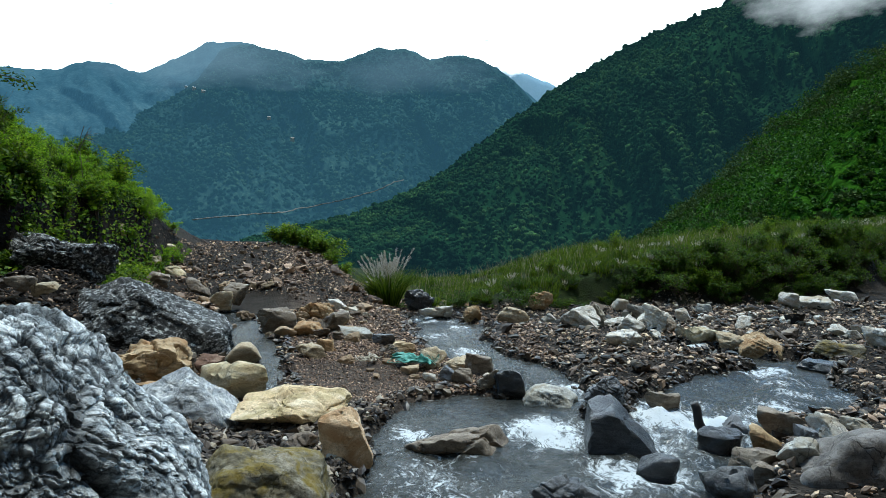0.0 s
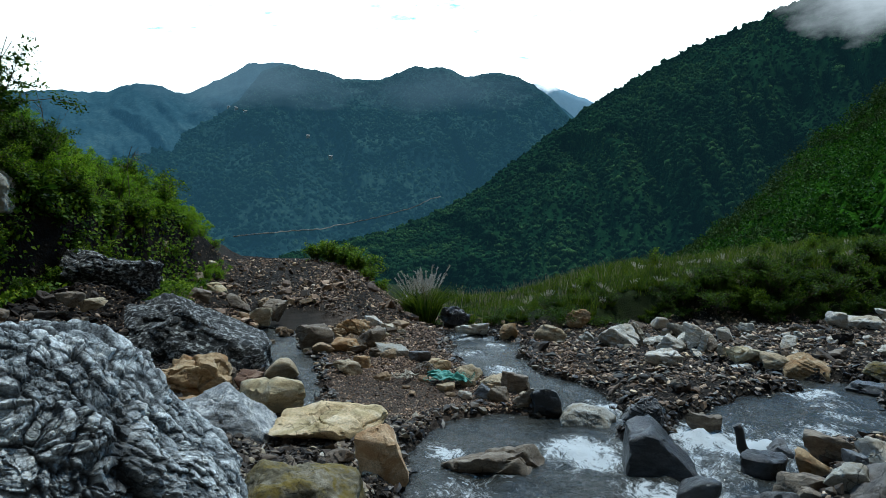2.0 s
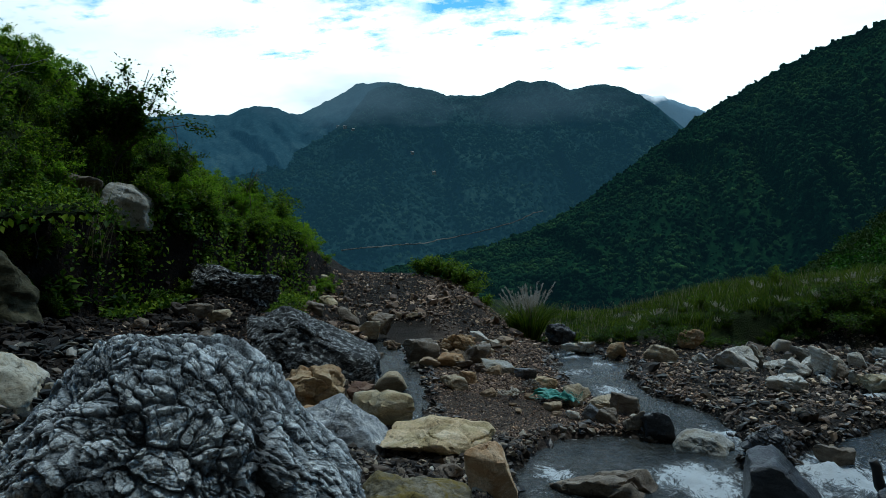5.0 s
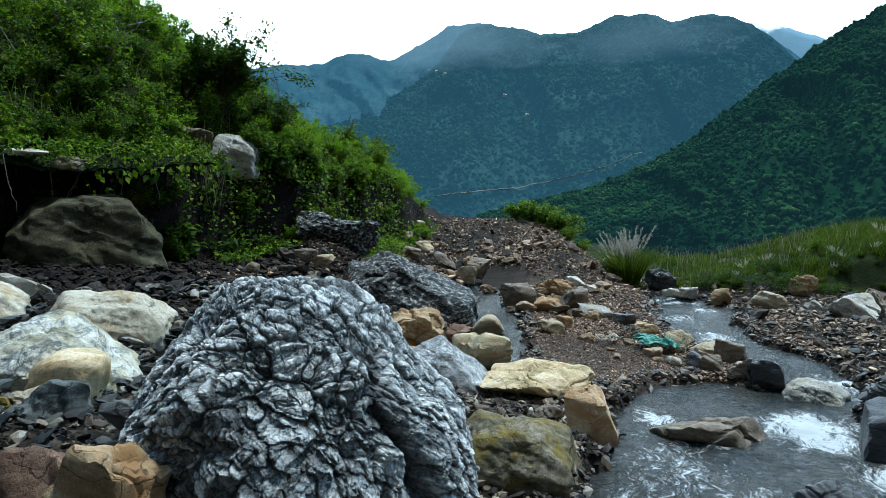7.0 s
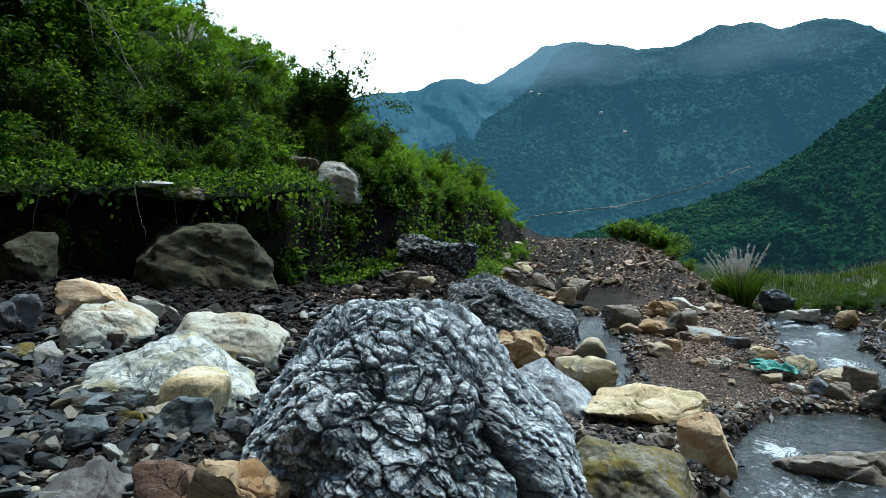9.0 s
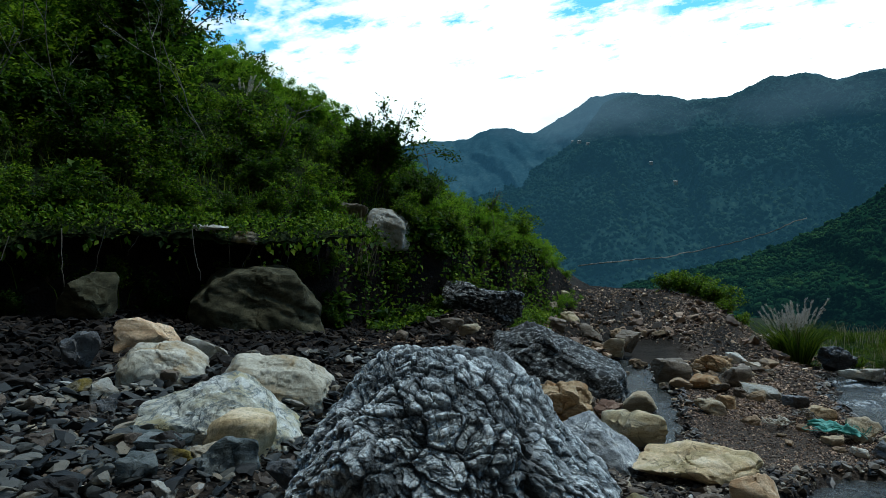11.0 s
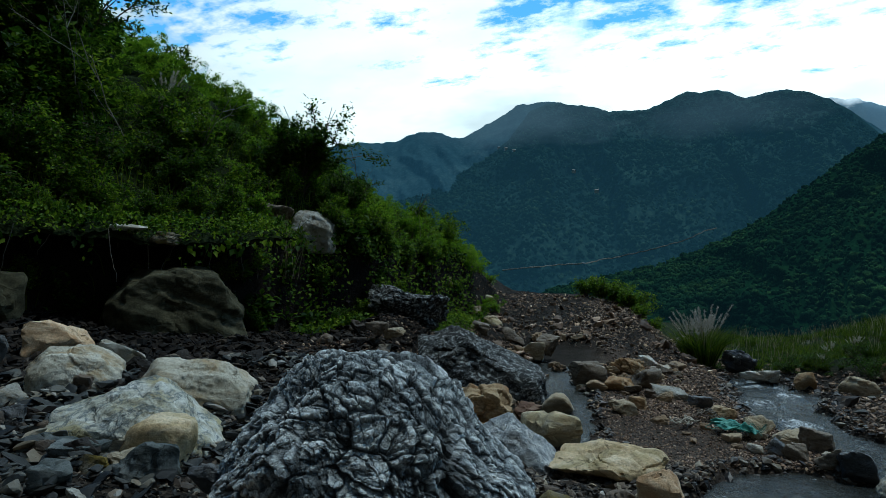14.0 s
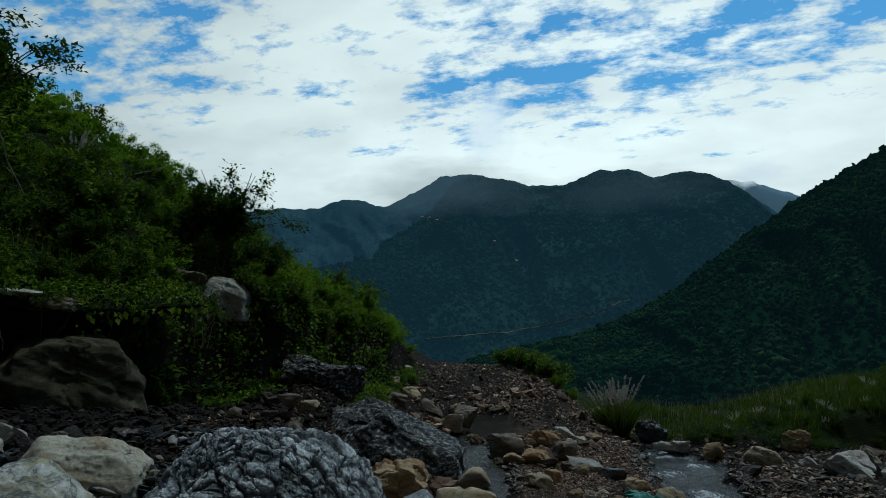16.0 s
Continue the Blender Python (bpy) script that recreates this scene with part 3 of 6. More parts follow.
def spread(lo, hi, step, far, growth=1.16):
    inner = list(np.arange(lo, hi + step / 2, step))
    out, d = [], step
    while sum(out) < far:
        d *= growth
        out.append(d)
    gaps = np.cumsum(out)
    return np.array(list(lo - gaps[::-1]) + inner + list(hi + gaps))


gx, gy = np.meshgrid(spread(-9.5, 9.5, 0.065, 4600), spread(-0.5, 20.0, 0.065, 4600))
gz = land(gx, gy)
ground_mesh = mesh_from("ground", np.stack([gx, gy, gz], -1).reshape(-1, 3), grid_faces(*gx.shape), ground_mat)
bank_s = toe(gy) - gx
foot_line = terrace_foot(gx)
green = np.maximum(smooth(0.35, 0.8, bank_s + 0.3 * grain(gx * 1.5, gy * 1.5, 0, 8)),
                   smooth(-0.1, 0.6, gy - foot_line + 0.4 * grain(gx * 1.3, gy * 1.3, 0, 9)) * smooth(-2.4, -0.8, gx + 0.25 * np.clip(gy - 14, 0, 60)))
green = np.maximum(green, smooth(24, 34, gy))
point_values(ground_mesh, "green", green.ravel())
track_x = gx - np.interp(gy, [7, 10, 13.5, 18, 24], [0.2, -0.5, -1.35, -2.6, -4.4])
bar = 0.5 * smooth(0.4, 0.0, track_x) * smooth(-3.1, -2.4, gx) * smooth(6.2, 6.8, gy) * smooth(13, 11.5, gy)
point_values(ground_mesh, "trodden", np.maximum(bar, 0.8 * smooth(0.1, -0.35, track_x) * smooth(-2.3, -1.5, track_x) * smooth(9.5, 12.5, gy) * smooth(22, 20, gy) * smooth(-0.4, 0.3, fractal(gx, gy, 0, 3, 28) + 0.25)).ravel())
point_values(ground_mesh, "silt", pan(gx, gy).ravel())
# strip along the bank's foot: bare earth with painted shade
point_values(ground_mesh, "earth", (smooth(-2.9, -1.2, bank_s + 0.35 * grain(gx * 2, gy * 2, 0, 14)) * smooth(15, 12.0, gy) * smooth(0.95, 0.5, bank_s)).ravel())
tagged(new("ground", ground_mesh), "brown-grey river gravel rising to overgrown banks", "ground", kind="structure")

wx, wy = np.meshgrid(np.arange(-4.2, 5.2, 0.036), np.arange(-13.4, 13.6, 0.036))
RAPIDS = [(1.84, 6.42, 0.4, 0.95), (2.15, 6.1, 0.45, 0.95), (2.6, 6.3, 0.45, 0.72), (1.45, 5.55, 0.4, 0.85), (1.3, 4.85, 0.4, 0.75), (0.95, 5.2, 0.3, 0.5),
          (0.62, 6.1, 0.4, 0.7), (0.8, 5.7, 0.35, 0.75), (-0.1, 4.95, 0.4, 0.5), (0.3, 4.7, 0.4, 0.46), (-0.46, 5.85, 0.16, 0.6), (3.6, 8.1, 0.4, 0.6),
          (3.5, 7.6, 0.35, 0.55), (1.2, 7.4, 0.25, 0.7), (-0.3, 12.4, 0.35, 0.8), (0.9, 4.6, 0.3, 0.6), (3.25, 9.45, 0.3, 1.0), (0.4, 3.6, 0.8, 0.6),
          (2.95, 6.75, 0.35, 0.5), (3.3, 7.2, 0.3, 0.4), (2.3, 6.7, 0.3, 0.45), (0.1, 9.4, 0.3, 0.42), (-0.2, 10.6, 0.35, 0.45), (0.1, 11.4, 0.3, 0.45)]
rough = 0 * wx
for rx, ry, rr, power in RAPIDS:
    rough = np.maximum(rough, power * np.exp(-((wx - rx) ** 2 + (wy - ry) ** 2) / (rr * rr)))
wz = water_level(wx, wy) + 0.016 * fractal(wx * 3.0, wy * 2.0, 0, 4, 21) + rough * 0.09 * fractal(wx * 4.5, wy * 3.0, 0, 4, 22)
wet = shore(wx, wy) < 0.30
quads = grid_faces(*wx.shape)
quads = quads[wet.ravel()[quads].any(1)]
used = np.unique(quads)
index = np.full(wx.size, -1)
index[used] = np.arange(len(used))
water_mesh = mesh_from("stream", np.stack([wx, wy, wz], -1).reshape(-1, 3)[used], index[quads], water_mat)
point_values(water_mesh, "foam", (0.16 + 0.36 * rough).ravel()[used] + 0.12 * grain(wx.ravel()[used] * 2, wy.ravel()[used] * 2, 0, 31))
tagged(new("water", water_mesh), "shallow grey mountain stream with white rapids", "stream", kind="structure")

# ---- mountains ----
EYE_AT = np.array((-0.25, 0.3, 1.5))


class Ridge:
    """A mountainside: outline by bearing and height in degrees, from its foot up to its crest."""

    def __init__(self, bearings, heights, r_foot, r_crest, z_foot, spur, seed, jag=0.08, relief=0.0):
        self.b, self.h, self.r0, self.r1, self.z0, self.spur, self.seed, self.jag, self.relief = bearings, heights, r_foot, r_crest, z_foot, spur, seed, jag, relief

    def at(self, az, v):
        top = np.interp(az, self.b, self.h) + self.jag * fractal(az * 2.2, 0 * az, 0, 4, self.seed)
        r1 = self.r1 * (1 + 0.05 * grain(az * 0.12, 0 * az, 0, self.seed + 3))
        crest = r1 * np.tan(np.radians(top))
        k = np.clip(v, 0, 1)
        fold = 1 - np.abs(fractal(az * self.spur[0] + 1.9 * k + 0.25 * grain(az * 0.5, k * 4, 0, self.seed + 2), k * 1.3 - az * 0.04, 0, 4, self.seed + 7, 0.5))
        body = np.clip(4 * k * (1 - k), 0, 1) ** 0.7
        r = self.r0 + (r1 - self.r0) * v - self.spur[1] * (fold - 0.4) * body
        z = self.z0 + (crest + EYE_AT[2] - self.z0) * k ** 0.92 - np.maximum(v - 1, 0) * (r1 - self.r0) * 0.7
        if self.relief:
            r = r - self.relief * body * fractal(az * 2.2, k * 13, 0, 4, self.seed + 11, 0.6)
        a = np.radians(az)
        return np.stack([EYE_AT[0] + r * np.sin(a), EYE_AT[1] + r * np.cos(a), z], -1)

    def build(self, name, mat, rows, cols, label):
        az, v = np.meshgrid(np.linspace(self.b[0], self.b[-1], cols), np.concatenate([np.linspace(0, 1, rows), [1.05, 1.3]]))
        p = self.at(az, v)
        return tagged(new(name, mesh_from(name, p.reshape(-1, 3), grid_faces(*az.shape), mat)), label, "mountain", kind="structure")

    def climb(self, az, height):
        """The lowest place on the slope at this bearing that stands at this height angle."""
        v = np.linspace(0, 1, 400)
        p = self.at(np.full(400, az), v)
        el = np.degrees(np.arctan2(p[:, 2] - EYE_AT[2], np.hypot(p[:, 0] - EYE_AT[0], p[:, 1] - EYE_AT[1])))
        return p[int(np.argmax(el > height))]


far_ridge = Ridge([-50, -40, -33.7, -30.2, -29.1, -27.6, -26.2, -25.2, -24.2, -22.4, -20.7, -19.6, -17.2, -15.9, -13.6, -11.8, -8.9, -7.0, -5.7, -4.6, -3.2, -2.2, -1.1, 0.2, 1.5, 3.2, 4.6, 6.1, 8.0, 14, 22],
                  [8, 10.5, 11.4, 11.6, 12.2, 12.55, 12.5, 12.05, 12.1, 13.1, 14.0, 14.75, 14.95, 14.83, 14.5, 14.0, 13.9, 14.6, 15.15, 15.0, 15.05, 14.7, 14.2, 14.5, 14.6, 14.2, 13.5, 12.4, 10.8, 7, 3],
                  1300, 2500, -30, (0.24, 130), 41, 0.07, 16)
back_ridge = Ridge([-2, 2, 4.6, 6.5, 9.2, 14, 20], [10, 13.2, 13.6, 13.3, 12.1, 10, 8], 3300, 3900, 0, (0.3, 100), 45)
spur_ridge = Ridge([-52, -40, -33.7, -30.2, -26.5, -22.4, -20.3, -18.6, -17.2, -15.9, -13.6, -11.8, -8.9, -7.0, -5.7, -4.6, -3.2, -2.2, -1.1, 0.2, 1.5, 3.2, 4.6, 6.1, 9, 14],
                   [5, 6.5, 7.0, 7.4, 8.4, 10.2, 11.9, 14.1, 14.75, 14.83, 14.5, 14.0, 13.9, 14.6, 15.15, 15.0, 15.05, 14.7, 14.2, 14.5, 14.6, 14.2, 13.5, 12.4, 9.3, 5], 950, 2000, -32, (0.2, 105), 51, 0.07, 14)
mid_hill = Ridge([-18, -14.6, -10.9, -8.0, -4.1, -1.2, 0.7, 3.2, 5.6, 8.0, 10.3, 12.7, 14.9, 17.2, 19.4, 21.5, 23.5, 25.5, 28.2, 30.4, 33.5, 40, 52],
                 [-1.4, -0.3, 0.55, 1.2, 2.65, 4.1, 5.5, 7.4, 9.1, 10.7, 12.2, 13.5, 14.6, 15.6, 16.3, 16.9, 17.5, 18.1, 18.9, 19.4, 19.8, 20, 19],
                 380, 820, -32, (0.26, 95), 61, 0.12, 5)
near_hill = Ridge([13, 16, 18.2, 20.8, 23.7, 26.5, 28.7, 31.3, 33.6, 38, 46, 60], [-2.5, -1.0, 0.2, 2.0, 4.5, 7.3, 9.4, 11.0, 12.1, 14, 16, 17],
                  62, 150, -4.0, (0.5, 9), 71, 0.15)
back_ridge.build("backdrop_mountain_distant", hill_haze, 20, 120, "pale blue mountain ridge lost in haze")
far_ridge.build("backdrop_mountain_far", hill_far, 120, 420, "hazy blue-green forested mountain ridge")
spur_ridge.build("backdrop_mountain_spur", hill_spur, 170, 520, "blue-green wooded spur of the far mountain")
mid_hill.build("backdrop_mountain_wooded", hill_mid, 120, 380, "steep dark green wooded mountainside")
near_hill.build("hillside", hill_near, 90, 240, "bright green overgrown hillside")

# ---- how stones are shaped ----
def ball(level):
    """Directions and faces of a fine ball."""
    if level not in BALLS:
        bm = bmesh.new()
        bmesh.ops.create_icosphere(bm, subdivisions=level, radius=1)
        bm.verts.ensure_lookup_table()
        BALLS[level] = (np.array([v.co[:] for v in bm.verts]), np.array([[v.index for v in f.verts] for f in bm.faces]))
        bm.free()
    return BALLS[level]


BALLS = {}


def hewn(d, planes, power):
    """Distance from the centre to a rounded solid cut by planes (nx, ny, nz, distance)."""
    planes = np.asarray(planes, float)
    n = planes[:, :3] / np.linalg.norm(planes[:, :3], axis=1, keepdims=True)
    k = np.maximum(d @ n.T, 0) / planes[:, 3]
    return (k ** power).sum(1) ** (-1 / power)


def cells(p, size, seed, offsets=False):
    """Distance to the nearest and to the second seed of broken stone, and the nearest one's chance value."""
    q = p / size
    base = np.floor(q).astype(np.int64)
    f1, f2, own, gap = np.full(len(p), 9.0), np.full(len(p), 9.0), np.zeros(len(p)), np.zeros_like(q)
    for dx in (-1, 0, 1):
        for dy in (-1, 0, 1):
            for dz in (-1, 0, 1):
                c = base + (dx, dy, dz)
                at = c + 0.5 + 0.42 * np.stack([lattice(c[:, 0], c[:, 1], c[:, 2], seed + i) for i in range(3)], -1)
                r = np.linalg.norm(q - at, axis=1)
                mine = lattice(c[:, 0], c[:, 1], c[:, 2], seed + 9)
                near = r < f1
                f2 = np.where(near, f1, np.minimum(f2, r))
                own = np.where(near, mine, own)
                gap = np.where(near[:, None], q - at, gap)
                f1 = np.where(near, r, f1)
    return (f1, f2, own, gap) if offsets else (f1, f2, own)


def unit3(v):
    return v / np.linalg.norm(v, axis=-1, keepdims=True)


def shards(at, size, seed, step, tilt):
    """Tilted flat fragments with stepped edges."""
    f1, f2, own, gap = cells(at, size, seed, True)
    way = unit3(np.stack([np.sin(own * 91 + 1), np.sin(own * 57 + 2), np.sin(own * 133 + 3)], -1))
    return step * own + tilt * size * (gap * way).sum(1) - 0.4 * step * smooth(0.12, 0, f2 - f1)


def nodules(at, size, seed):
    """Rounded fragments packed side by side: their swell, the seams between them and a chance value for each."""
    f1, f2, own = cells(at, size, seed)
    swell = np.clip((f2 - f1) / 0.17, 0, 1) ** 0.7
    return swell * (0.75 + 0.55 * own), smooth(0.15, 0.02, f2 - f1), own


def hero_material(name, tones, close=1.0, fleck=None, shift=-0.50):
    """Broken blue-grey rock: shade painted into its hollows, raised faces paled as if lit, white bloom."""
    mat, t = material(name)
    crevice_shade, raised_light = t.nodes.new("ShaderNodeAttribute"), t.nodes.new("ShaderNodeAttribute")
    crevice_shade.attribute_name, raised_light.attribute_name = "crevice_shade", "raised_light"
    where = t.nodes.new("ShaderNodeTexCoord").outputs["Object"]
    fine = noise_of(t, 75 * close, 6, 0.8, where)
    mid = noise_of(t, 22 * close, 6, 0.72, where)
    broad = noise_of(t, 3.0, 6, 0.7, where)
    wide, thin = cracked(t, where, 9 * close, 0.05, (0.75, 0.9, 1.3)), cracked(t, where, 24 * close, 0.07, (0.75, 0.9, 1.25))
    fade = ramp(t, noise_of(t, 5 * close, 4, 0.6, where), [(0.42, (0, 0, 0)), (0.62, (0.85, 0.85, 0.85))])
    thin = mix(t, fade, thin, (1, 1, 1))
    add = lambda a, k, b: wire(t, "ShaderNodeMath", operation="MULTIPLY_ADD", i_0=a, i_1=k, i_2=b).outputs[0]
    tone = add(raised_light.outputs["Fac"], 0.22, add(mid, 0.8, add(fine, 0.7, add(broad, 0.4, shift))))
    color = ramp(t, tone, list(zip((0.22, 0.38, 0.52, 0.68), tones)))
    if fleck:
        specks = ramp(t, noise_of(t, 17, 10, 0.82, where, (0.8, 1.0, 1.3), 0.4), [(0.525, (0, 0, 0)), (0.575, (1, 1, 1))])
        color = mix(t, specks, color, fleck)
    color = mix(t, crevice_shade.outputs["Fac"], color, (0.02, 0.021, 0.023))
    color = mix(t, 0.65, color, thin, "MULTIPLY")
    color = mix(t, 0.6, color, wide, "MULTIPLY")
    n = bump(t, mix(t, 0.5, wide, thin), 0.5, 0.012)
    n = bump(t, mid, 0.5, 0.014, n)
    finish(t, principled(t, color, 0.72, bump(t, fine, 0.9, 0.008, n), Specular_IOR_Level=0.18))
    return mat


stone_hero = hero_material("stone_hero", ((0.045, 0.052, 0.054), (0.25, 0.275, 0.28), (0.58, 0.61, 0.61), (0.92, 0.94, 0.92)))
stone_flecked = hero_material("stone_flecked", ((0.007, 0.008, 0.008), (0.02, 0.0205, 0.019), (0.042, 0.042, 0.039), (0.14, 0.14, 0.132)), 1.5, (0.66, 0.67, 0.65), -0.62)
STYLES = {  # number of cuts, sharpness, roughness, layering, flatness of the top cuts
    "block": (7, 24, 0.040, 0.022, 0.0), "slab": (7, 19, 0.038, 0.026, 0.75), "round": (10, 13, 0.030, 0.006, 0.0),
    "layered": (16, 24, 0.050, 0.035, 0.2), "ridge": (9, 16, 0.030, 0.020, 0.0), "broken": (12, 14, 0.030, 0.010, 0.3), "wedge": (9, 22, 0.034, 0.022, 0.0), "prow": (9, 40, 0.020, 0.006, 0.0), "hump": (9, 20, 0.040, 0.012, 0.0), "peak": (9, 34, 0.036, 0.016, 0.0), "prism": (9, 44, 0.040, 0.020, 0.0),
}


def stone_shape(size, seed, style, level=4):
    cuts, power, rough, layer, flat = STYLES[style]
    rng = np.random.RandomState(seed + 1)
    n = rng.normal(size=(cuts, 3))
    n /= np.linalg.norm(n, axis=1, keepdims=True)
    planes = np.column_stack([n, rng.uniform(0.55, 0.85, cuts)])
    wall = [(0.97, 0.2, 0.1, 1), (-0.95, 0.2, -0.2, 1), (0.2, 1, 0.1, 1), (-0.1, -1, 0.25, 1), (0.12, -0.08, 1, 0.95 - 0.45 * flat), (0, 0, -1, 1)]
    wall = [tuple(np.array(w) + (*rng.normal(0, 0.16 if style in ("block", "slab", "layered") else 0.0, 3), 0)) for w in wall]
    if style == "prow":
        planes = np.array([(-0.97, -0.12, 0.14, 0.72), (0.6, -0.12, 0.8, 0.36), (0.15, -0.93, 0.3, 0.62), (-0.2, -0.2, 0.95, 0.5), (0.3, 0.9, 0.1, 0.75)])
    if style == "ridge":
        planes = np.array([(-0.48, -0.12, 0.87, 0.47), (0.60, -0.10, 0.79, 0.335), (0.1, -0.80, 0.60, 0.50), (-0.5, -0.8, 0.3, 0.7), (0.95, -0.25, 0.1, 0.98), (-1, 0.05, -0.1, 1)])
        wall = [(0, 1, 0.3, 0.6), (0, 0, -1, 0.5), (0, -1, 0, 0.62)]
    if style == "wedge":
        planes = np.array([(-0.36, -0.3, 0.88, 0.36), (0.42, -0.12, 0.90, 0.36), (0.8, -0.25, 0.55, 0.74), (0.1, -0.86, 0.5, 0.46), (-0.85, -0.4, 0.35, 0.82), (1, -0.1, 0, 1), (-1, 0, -0.1, 1)])
        wall = [(0, 1, 0.3, 0.6), (0, 0, -1, 0.5), (0, -1, 0, 0.62)]
    if style == "peak":
        planes = np.array([(-0.34, -0.22, 0.92, 0.42), (0.66, -0.15, 0.72, 0.52), (0.15, -0.72, 0.66, 0.50), (-0.6, -0.7, 0.35, 0.72), (0.75, -0.6, 0.2, 0.85), (1, 0, 0, 1), (-1, 0, -0.1, 1)])
        wall = [(0, 1, 0.3, 0.6), (0, 0, -1, 0.5), (0, -1, 0, 0.66)]
    if style == "prism":
        planes = np.array([(-0.80, -0.1, 0.60, 0.76), (-0.24, -0.14, 0.96, 0.49), (0.17, -0.12, 0.98, 0.48), (0.74, -0.1, 0.67, 0.66), (0.05, -0.92, 0.32, 0.50), (0.7, -0.7, 0.1, 0.82), (-0.7, -0.7, 0.2, 0.84), (1, 0, 0, 1), (-1, 0, -0.1, 1)])
        wall = [(0, 1, 0.3, 0.6), (0, 0, -1, 0.5), (0, -1, 0, 0.62)]
    if style == "hump":
        planes = np.array([(0.08, -0.1, 1, 0.46), (0.45, -0.2, 0.87, 0.58), (-0.75, -0.1, 0.65, 0.78), (0.05, -0.85, 0.5, 0.55), (0.95, -0.3, 0.1, 0.95), (-1, -0.2, 0, 1)])
        wall = [(0, 1, 0.3, 0.6), (0, 0, -1, 0.5), (0, -1, 0, 0.66)]
    d, faces = ball(level)
    p = d * hewn(d, np.vstack([planes, wall]), power)[:, None]
    p = (p - (p.max(0) + p.min(0)) / 2) / (p.max(0) - p.min(0))
    p = p * np.asarray(size)
    m = max(size)
    o = rng.uniform(-50, 50, 3)
    q = p / m * 2.0 + o
    tilt = q[:, 2] * 0.9 + q[:, 0] * 0.35
    push = rough * 0.8 * fractal(q[:, 0] * 2.4, q[:, 1] * 2.4, q[:, 2] * 2.4, 5, seed, 0.55) + layer * fractal(tilt * 7, q[:, 0] * 0.8, q[:, 1] * 0.8, 3, seed + 5)
    f1, f2, own = cells(q, 0.62, seed)
    push = push + rough * (0.25 if style in ("round", "hump", "ridge", "peak", "prism", "wedge") else 0.6) * own - rough * (0.1 if style in ("hump", "ridge", "peak", "prism", "wedge") else 0.7) * smooth(0.10, 0.0, f2 - f1)
    return p + d * (push * m)[:, None], faces


def boulder(name, at, size, turn, seed, mat, style, label):
    level = 5 if size[0] / (at[1] + abs(at[0]) * 0.5 + 0.5) > 0.11 else 4
    if style in ("ridge", "broken", "hump", "peak", "prism", "wedge", "layered"):
        level = 6
    v, f = stone_shape(size, seed, style, level)
    if level == 6:
        q = v / max(size) * 2.2 @ np.array([[0.85, 0.1, -0.5], [-0.1, 1.0, 0.1], [0.5, 0.05, 0.86]]).T * (1.0, 1.0, 1.4)
        if mat is not stone_flecked:
            push = (shards(q, 0.42, seed, 0.014, 0.09) + shards(q, 0.19, seed + 5, 0.013, 0.16)) * (1.0 if style == "broken" else 0.25)
        else:
            s1, g1, o1 = nodules(q, 0.30, seed)
            s2, g2, o2 = nodules(q, 0.13, seed + 5)
            push = 0.016 * s1 + 0.010 * s2 - 0.014 + shards(q, 0.30, seed, 0.012, 0.10)
        v = v + unit3(v) * (push * max(size) * 0.6)[:, None]
    me = mesh_from(name, v, f, mat)
    if level == 6:
        flecked = mat is stone_flecked
        # seams painted dark as shade, swells paled as if lit
        point_values(me, "crevice_shade", 0.45 * np.maximum(g1, 0.5 * g2) if flecked else 0 * push)
        point_values(me, "raised_light", np.clip(s2, 0, 1) if flecked else 0 * push)
    if style not in ("round", "ridge", "hump", "wedge"):
        me.set_sharp_from_angle(angle=radians(36))
    ob = new(name, me)
    ob.matrix_world = pose(*at, 0, 0, turn)
    return tagged(ob, label, "boulder" if name == "boulder" else "rock")


def strew(shapes, places, sizes, seed, tilt=0.28):
    """Joins stones of many sizes, turned at random, at the places."""
    rng = np.random.RandomState(seed)
    kind = rng.randint(0, len(shapes), len(places))
    vs, fs, base = [], [], 0
    for k, (p, f) in enumerate(shapes):
        here = np.where(kind == k)[0]
        if not len(here):
            continue
        a, b = rng.uniform(0, 2 * math.pi, len(here)), rng.normal(0, tilt, (len(here), 2))
        q = p[None] * sizes[here][:, None, None]
        x, y, z = q[..., 0], q[..., 1], q[..., 2]
        z = z + x * b[:, :1] + y * b[:, 1:]
        ca, sa = np.cos(a)[:, None], np.sin(a)[:, None]
        q = np.stack([x * ca - y * sa, x * sa + y * ca, z], -1) + places[here][:, None, :]
        vs.append(q.reshape(-1, 3))
        fs.append((f[None] + base + (np.arange(len(here)) * len(p))[:, None, None]).reshape(-1, 3))
        base += len(here) * len(p)
    return np.concatenate(vs), np.concatenate(fs)

# ---- boulders and rocks ----
boulder("boulder", (-4.15, 8.97, 0.21), (2.38, 1.5, 1.16), 24, 7, stone_flecked, "wedge", "long dark grey wedge-shaped boulder with pale flecks on rubble")
boulder("boulder", (-5.50, 9.73, 0.98), (1.3, 1.0, 0.8), 30, 14, stone_flecked, "layered", "grey veined boulder at the foot of the overgrown bank")
boulder("rock", (-3.09, 6.82, 0.09), (0.91, 0.66, 0.46), 24, 22, stone_orange, "layered", "tan and rust-brown angular rock on rubble")
boulder("rock", (-2.81, 6.26, 0.00), (0.45, 0.33, 0.21), 24, 28, stone_orange, "slab", "flat rusty brown rock beside a larger one")
boulder("rock", (-2.68, 7.37, -0.03), (0.31, 0.23, 0.29), 20, 35, stone_rust, "block", "small rust-red angular rock among boulders")
